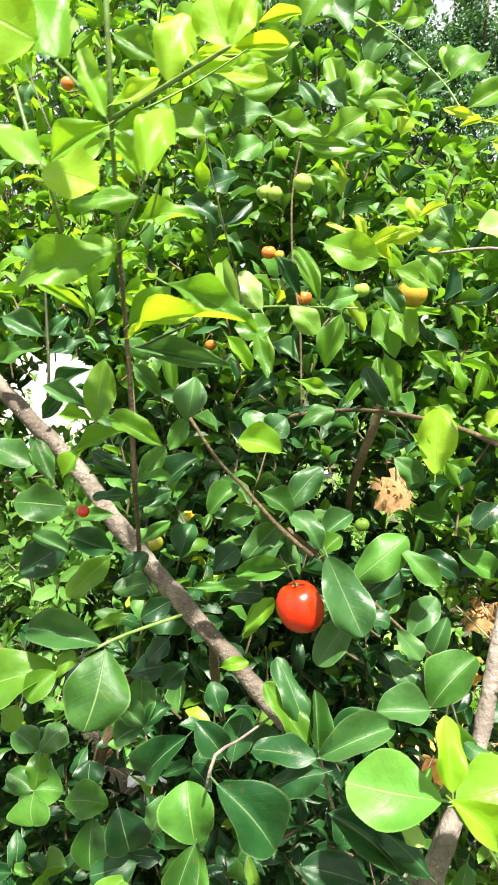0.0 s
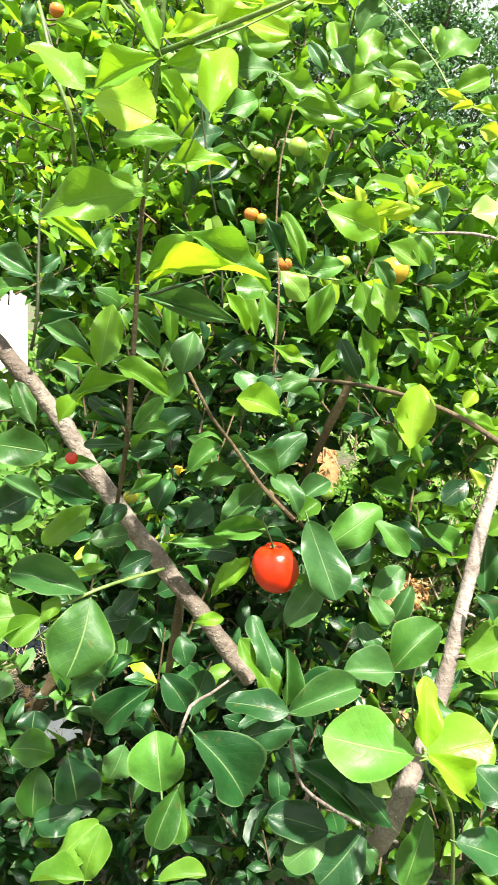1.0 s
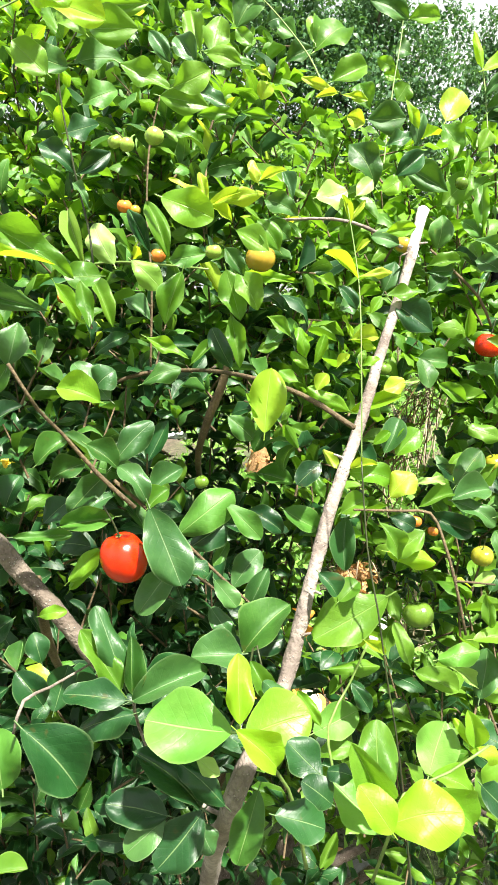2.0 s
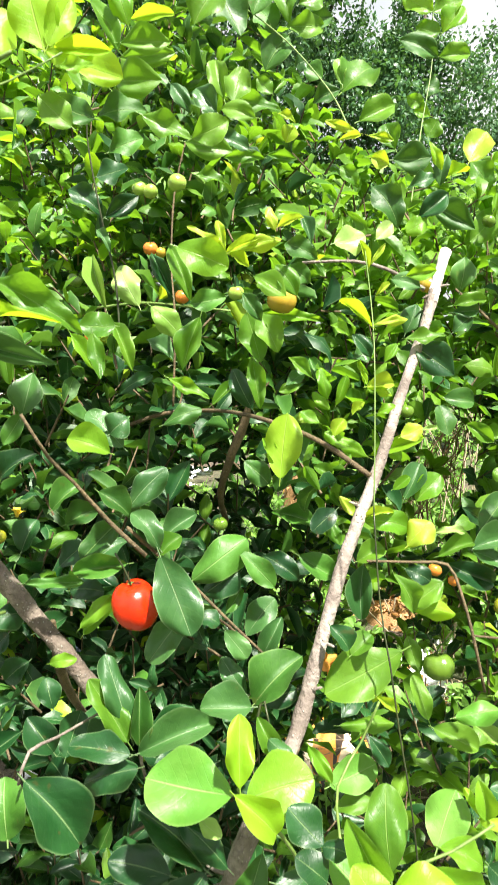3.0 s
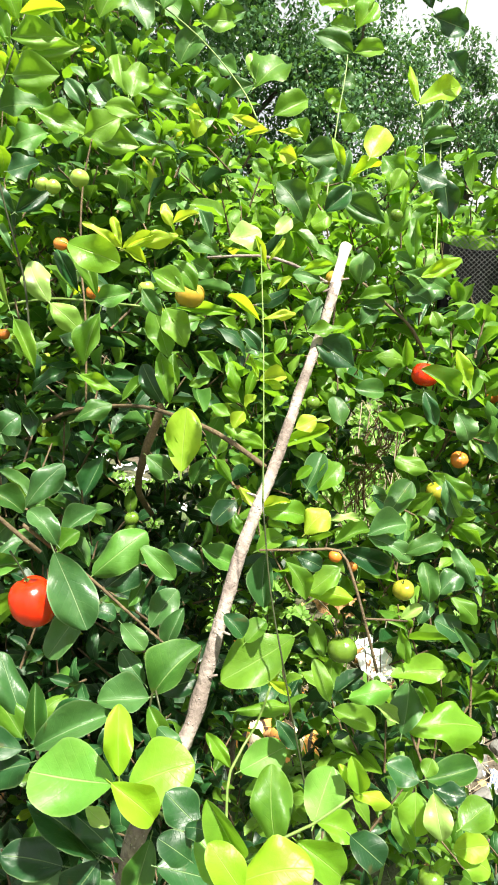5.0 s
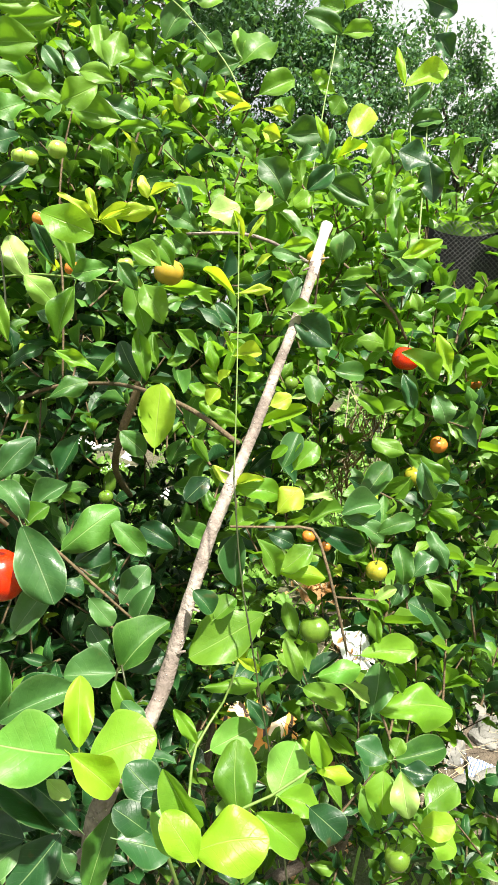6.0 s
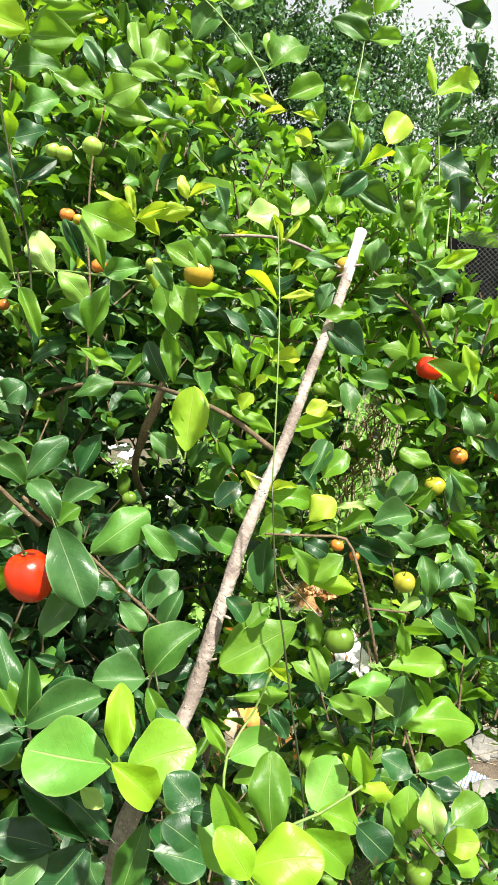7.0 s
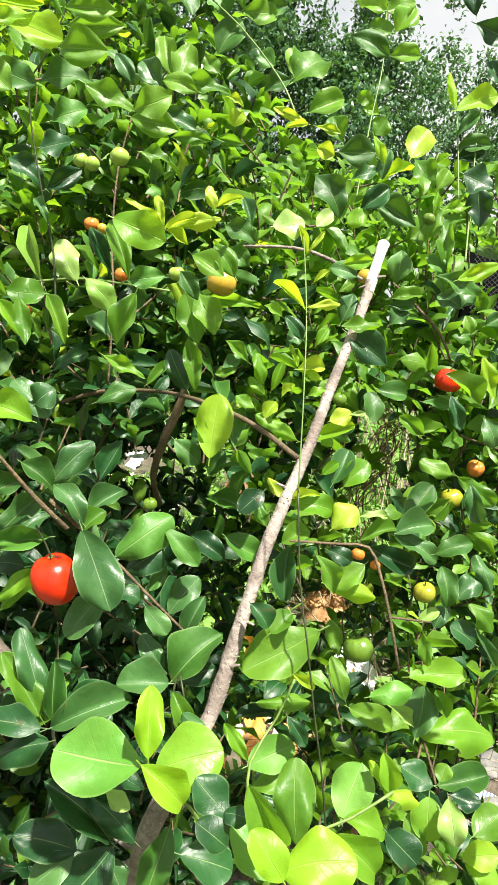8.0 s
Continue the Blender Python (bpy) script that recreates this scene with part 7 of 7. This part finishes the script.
def crown():
    rng = np.random.default_rng(11)
    spots, twigs = rosettes(rng, 6200, crown_spot, 0.0335, 6, 1.25, 0.95, 0.15, 0.36)

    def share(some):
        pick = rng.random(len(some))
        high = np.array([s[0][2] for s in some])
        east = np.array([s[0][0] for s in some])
        # shade and sun in leaf colour: dark kinds low and central, light ones high
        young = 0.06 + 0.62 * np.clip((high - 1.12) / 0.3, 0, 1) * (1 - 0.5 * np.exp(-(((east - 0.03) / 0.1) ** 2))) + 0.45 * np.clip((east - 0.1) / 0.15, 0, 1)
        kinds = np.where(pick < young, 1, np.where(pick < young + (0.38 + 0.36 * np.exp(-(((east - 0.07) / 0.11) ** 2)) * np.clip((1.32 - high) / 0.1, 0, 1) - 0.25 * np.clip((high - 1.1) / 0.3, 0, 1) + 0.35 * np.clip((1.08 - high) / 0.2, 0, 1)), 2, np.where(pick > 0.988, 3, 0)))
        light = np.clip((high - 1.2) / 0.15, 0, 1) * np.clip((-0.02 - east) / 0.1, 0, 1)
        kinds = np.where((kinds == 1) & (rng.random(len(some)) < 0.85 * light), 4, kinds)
        return [(LEAF[k], [s for s, w in zip(some, kinds) if w == i]) for i, k in enumerate(("mature", "fresh", "old_shaded", "new_growth", "young"))]

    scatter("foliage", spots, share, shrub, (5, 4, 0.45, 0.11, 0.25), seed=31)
    part("fine_twig_wood", twig_mesh("fine_twig_wood", twigs, 0.0014, BARK["brown"]), shrub, kind="stuff")
    # hidden framework: from the root stock up into the crown
    for k in range(9):
        a = k * 0.7 - 2.8
        limb("branch", "grey", [(0.1 + 0.04 * math.cos(a), 1.05 + 0.04 * math.sin(a), -0.04, 0.014), (0.12 + 0.14 * math.cos(a), 1.04 + 0.08 * math.sin(a), 0.2, 0.012), (0.14 + 0.3 * math.cos(a), 1.02 + 0.16 * math.sin(a), 0.36, 0.009), (0.15 + 0.36 * math.cos(a), 1.02 + 0.18 * math.sin(a), 0.5, 0.004)])
    for k in range(6):
        a = k * 1.05 - 2.8
        foot = (0.02 + 0.05 * math.cos(a), 1.3 + 0.05 * math.sin(a), -0.03, 0.007)
        knee = (0.0 + 0.2 * math.cos(a), 1.3 + 0.06 * math.sin(a), 0.4, 0.005)
        end = (-0.05 + 0.35 * math.cos(a), 1.25 + 0.06 * math.sin(a), 0.85 + 0.05 * (k % 3), 0.002)
        limb("branch", "brown", [foot, knee, end])


crown()


# ---- cherries ----
def cherry_mesh(kind):
    """A flattened, three-lobed cherry with a dimple at its stalk and shallow grooves between the lobes."""
    rows, cols = 20, 36
    verts, faces = [(0, 0, 0.74)], []
    for i in range(1, rows):
        a = math.pi * i / rows
        for k in range(cols):
            b = 2 * math.pi * k / cols
            groove = abs(math.sin(1.5 * b)) ** 0.7
            depth = 0.12 * (1 - groove) * (0.35 + 0.65 * math.cos(a / 2) ** 2)
            r = math.sin(a) ** 0.9 * (1.02 - depth + 0.03 * math.cos(2 * b + 1))
            z = 0.90 * math.cos(a) + 0.05 * math.sin(a) * math.cos(b - 0.7) - 0.18 * math.exp(-((a / 0.4) ** 2)) + 0.06 * math.exp(-(((math.pi - a) / 0.35) ** 2)) - 0.05 * (1 - groove) * max(0.0, math.cos(a))
            verts.append((r * math.cos(b), r * math.sin(b), z))
    verts.append((0, 0, -0.83))
    for k in range(cols):
        faces.append((0, 1 + k, 1 + (k + 1) % cols))
        last = 1 + (rows - 2) * cols
        faces.append((len(verts) - 1, last + (k + 1) % cols, last + k))
    for i in range(rows - 2):
        for k in range(cols):
            a, b = 1 + i * cols + k, 1 + i * cols + (k + 1) % cols
            faces.append((a, a + cols, b + cols, b))
    return mesh_of("cherry", verts, faces, FRUIT[kind])


cherry_meshes = {kind: cherry_mesh(kind) for kind in FRUIT}
stalk_mesh = mesh_of("stalk", *tube([(0, 0, 0.78, 0.05), (0.1, 0.05, 1.3, 0.035), (0.3, 0.2, 2.0, 0.045)], 6, 0.2, 0.05, 2), BARK["green"])
calyx_mesh = mesh_of("calyx", *leaf_shape(2, 2, 0.3, 0.1, 0, 1, False)[:2], LEAF["mature"])
CHERRY_LABEL = {"red": "ripe glossy red cherry hanging on a green stalk", "orange": "orange ripening cherry among the leaves", "amber": "amber yellow ripening cherry hanging under leaves", "amber_green": "half-ripe yellow-green cherry with an orange blush", "pale_green": "pale green unripe cherry on the shrub", "green": "small unripe green cherry on the shrub"}
cherry_rng = random.Random(3)


def cherry(kind, place, radius, tall=1.0):
    ob = tagged(new("cherry", cherry_meshes[kind]), CHERRY_LABEL[kind], "fruit", "cherries on the shrub")
    ob.matrix_basis = pose(*place, cherry_rng.uniform(-24, 24), cherry_rng.uniform(-24, 24), cherry_rng.uniform(0, 360)) @ Matrix.Diagonal((radius, radius, radius * tall, 1))
    stalk = new("stalk", stalk_mesh)
    stalk.parent = ob
    for k in range(5):
        sepal = new("sepal", calyx_mesh)
        sepal.parent = stalk
        sepal.matrix_basis = pose(0, 0, 0.80, 14, 0, k * 72) @ Matrix.Diagonal((0.11, 0.16, 0.16, 1))
    return ob


cherry("red", (0.0402, 0.3712, 1.1298), 0.0146, 1.2)
cherry("red", (0.3608, 0.6249, 1.2464), 0.0133)
cherry("pale_green", (0.0455, 0.5608, 1.4084), 0.0078)
cherry("pale_green", (0.0137, 0.5694, 1.4046), 0.0061)
cherry("pale_green", (0.0231, 0.5681, 1.4026), 0.0061)
cherry("amber", (0.1334, 0.5697, 1.3180), 0.0129)
cherry("pale_green", (0.0945, 0.6038, 1.3241), 0.0073)
cherry("orange", (0.0113, 0.6540, 1.3654), 0.0069)
cherry("amber", (0.0212, 0.6533, 1.3618), 0.0053)
cherry("orange", (0.0442, 0.6270, 1.3205), 0.0072)
cherry("green", (0.2434, 0.4238, 1.0652), 0.0110)
cherry("amber_green", (0.2862, 0.4230, 1.1104), 0.0078)
cherry("orange", (0.4079, 0.6432, 1.1572), 0.0091)
cherry("amber_green", (0.3777, 0.6203, 1.1299), 0.0110)
cherry("orange", (0.2363, 0.4257, 1.1351), 0.0046)
cherry("orange", (0.2477, 0.4196, 1.1299), 0.0038)
cherry("pale_green", (-0.1493, 0.3595, 1.1732), 0.0110)
# tiny red cherry put in for the red cut end of the limb
cherry("red", (-0.0737, 0.3300, 1.2012), 0.0034)
cherry("red", (-0.2510, 1.0364, 1.0301), 0.0105)
cherry("orange", (-0.1696, 0.6454, 1.5249), 0.0063)
cherry("amber_green", (-0.0550, 0.4086, 1.1579), 0.0055)
cherry("green", (0.0864, 0.5100, 1.1390), 0.0058)
cherry("green", (-0.0751, 0.7123, 1.3371), 0.0082)
cherry("green", (0.2351, 0.5301, 1.2310), 0.0059)
cherry("amber", (0.2615, 0.5909, 1.3342), 0.0082)
cherry("orange", (-0.0513, 0.6728, 1.2799), 0.0059)
cherry("green", (0.2915, 0.3491, 0.9402), 0.0086)
cherry("orange", (0.4520, 0.6716, 1.2186), 0.0076)
cherry("green", (0.3400, 0.6785, 1.4013), 0.0066)


# ---- dry leaves caught in the shrub ----
def dry_leaf(place, length, turn, label, seed):
    verts, faces, uvs = leaf_shape(16, 12, 0.5, 0.18, 0.5, seed)
    crumple = [Vector(p) + Vector((0, 0, 0.16 * noise.noise(Vector(p) * 4 + Vector((seed, 0, 0))))) for p in verts]
    ob = new("dry_leaf", mesh_of("dry_leaf", crumple, faces, LEAF["withered"], uvs))
    ob.matrix_basis = pose(*place, *turn) @ Matrix.Diagonal((length * 0.75, length, length, 1))
    return tagged(ob, label, "dry leaf", "dry leaves in the shrub")


dry_leaf((0.186, 0.56, 0.975), 0.03, (60, 10, 70), "small orange withered leaf in the shrub", 8)


# ---- stones at the edge of the soil ----
def stone(place, size, seed):
    bm = bmesh.new()
    bmesh.ops.create_icosphere(bm, subdivisions=3, radius=1.0)
    for p in bm.verts:
        p.co *= 1 + 0.28 * noise.noise(p.co * 1.3 + Vector((seed, 0, 0))) + 0.08 * noise.noise(p.co * 4 + Vector((0, seed, 0)))
    bmesh.ops.scale(bm, vec=(size, size * 0.8, size * 0.55), verts=bm.verts)
    me = bpy.data.meshes.new("stone")
    bm.to_mesh(me)
    bm.free()
    me.materials.append(STONE)
    ob = new("stone", me)
    ob.matrix_basis = pose(*place, 0, 0, seed * 67)
    return tagged(ob, "rough pale grey stone lying on the soil", "stone", "stones on the soil")


stone_rng = random.Random(14)
for k in range(30):
    size = stone_rng.uniform(0.025, 0.075)
    stone((stone_rng.uniform(0.85, 1.45), stone_rng.uniform(1.3, 2.1), size * 0.35), size, k + 1)
for k in range(8):
    size = stone_rng.uniform(0.03, 0.06)
    stone((stone_rng.uniform(0.35, 0.8), stone_rng.uniform(1.05, 1.3), size * 0.35), size, k + 31)


# ---- small yellow flowers at leaf axils ----
def flower(place, size, seed):
    top = thing("flower", place, "tiny yellow crinkled flower at a leaf axil", "flower", "flowers on the shrub")
    rng = random.Random(seed)
    for k in range(5):
        verts, faces, _ = leaf_shape(5, 4, 0.5, 0.15, 0.5, seed + k, False, 0.5)
        petal = new("petal", mesh_of("petal", verts, faces, POLLEN))
        petal.parent = top
        petal.matrix_basis = pose(0, 0, 0, rng.uniform(35, 70), 0, k * 72 + rng.uniform(-12, 12)) @ Matrix.Diagonal((size * 0.6, size, size, 1))
    return top


flower((-0.018, 0.338, 1.193), 0.006, 1)
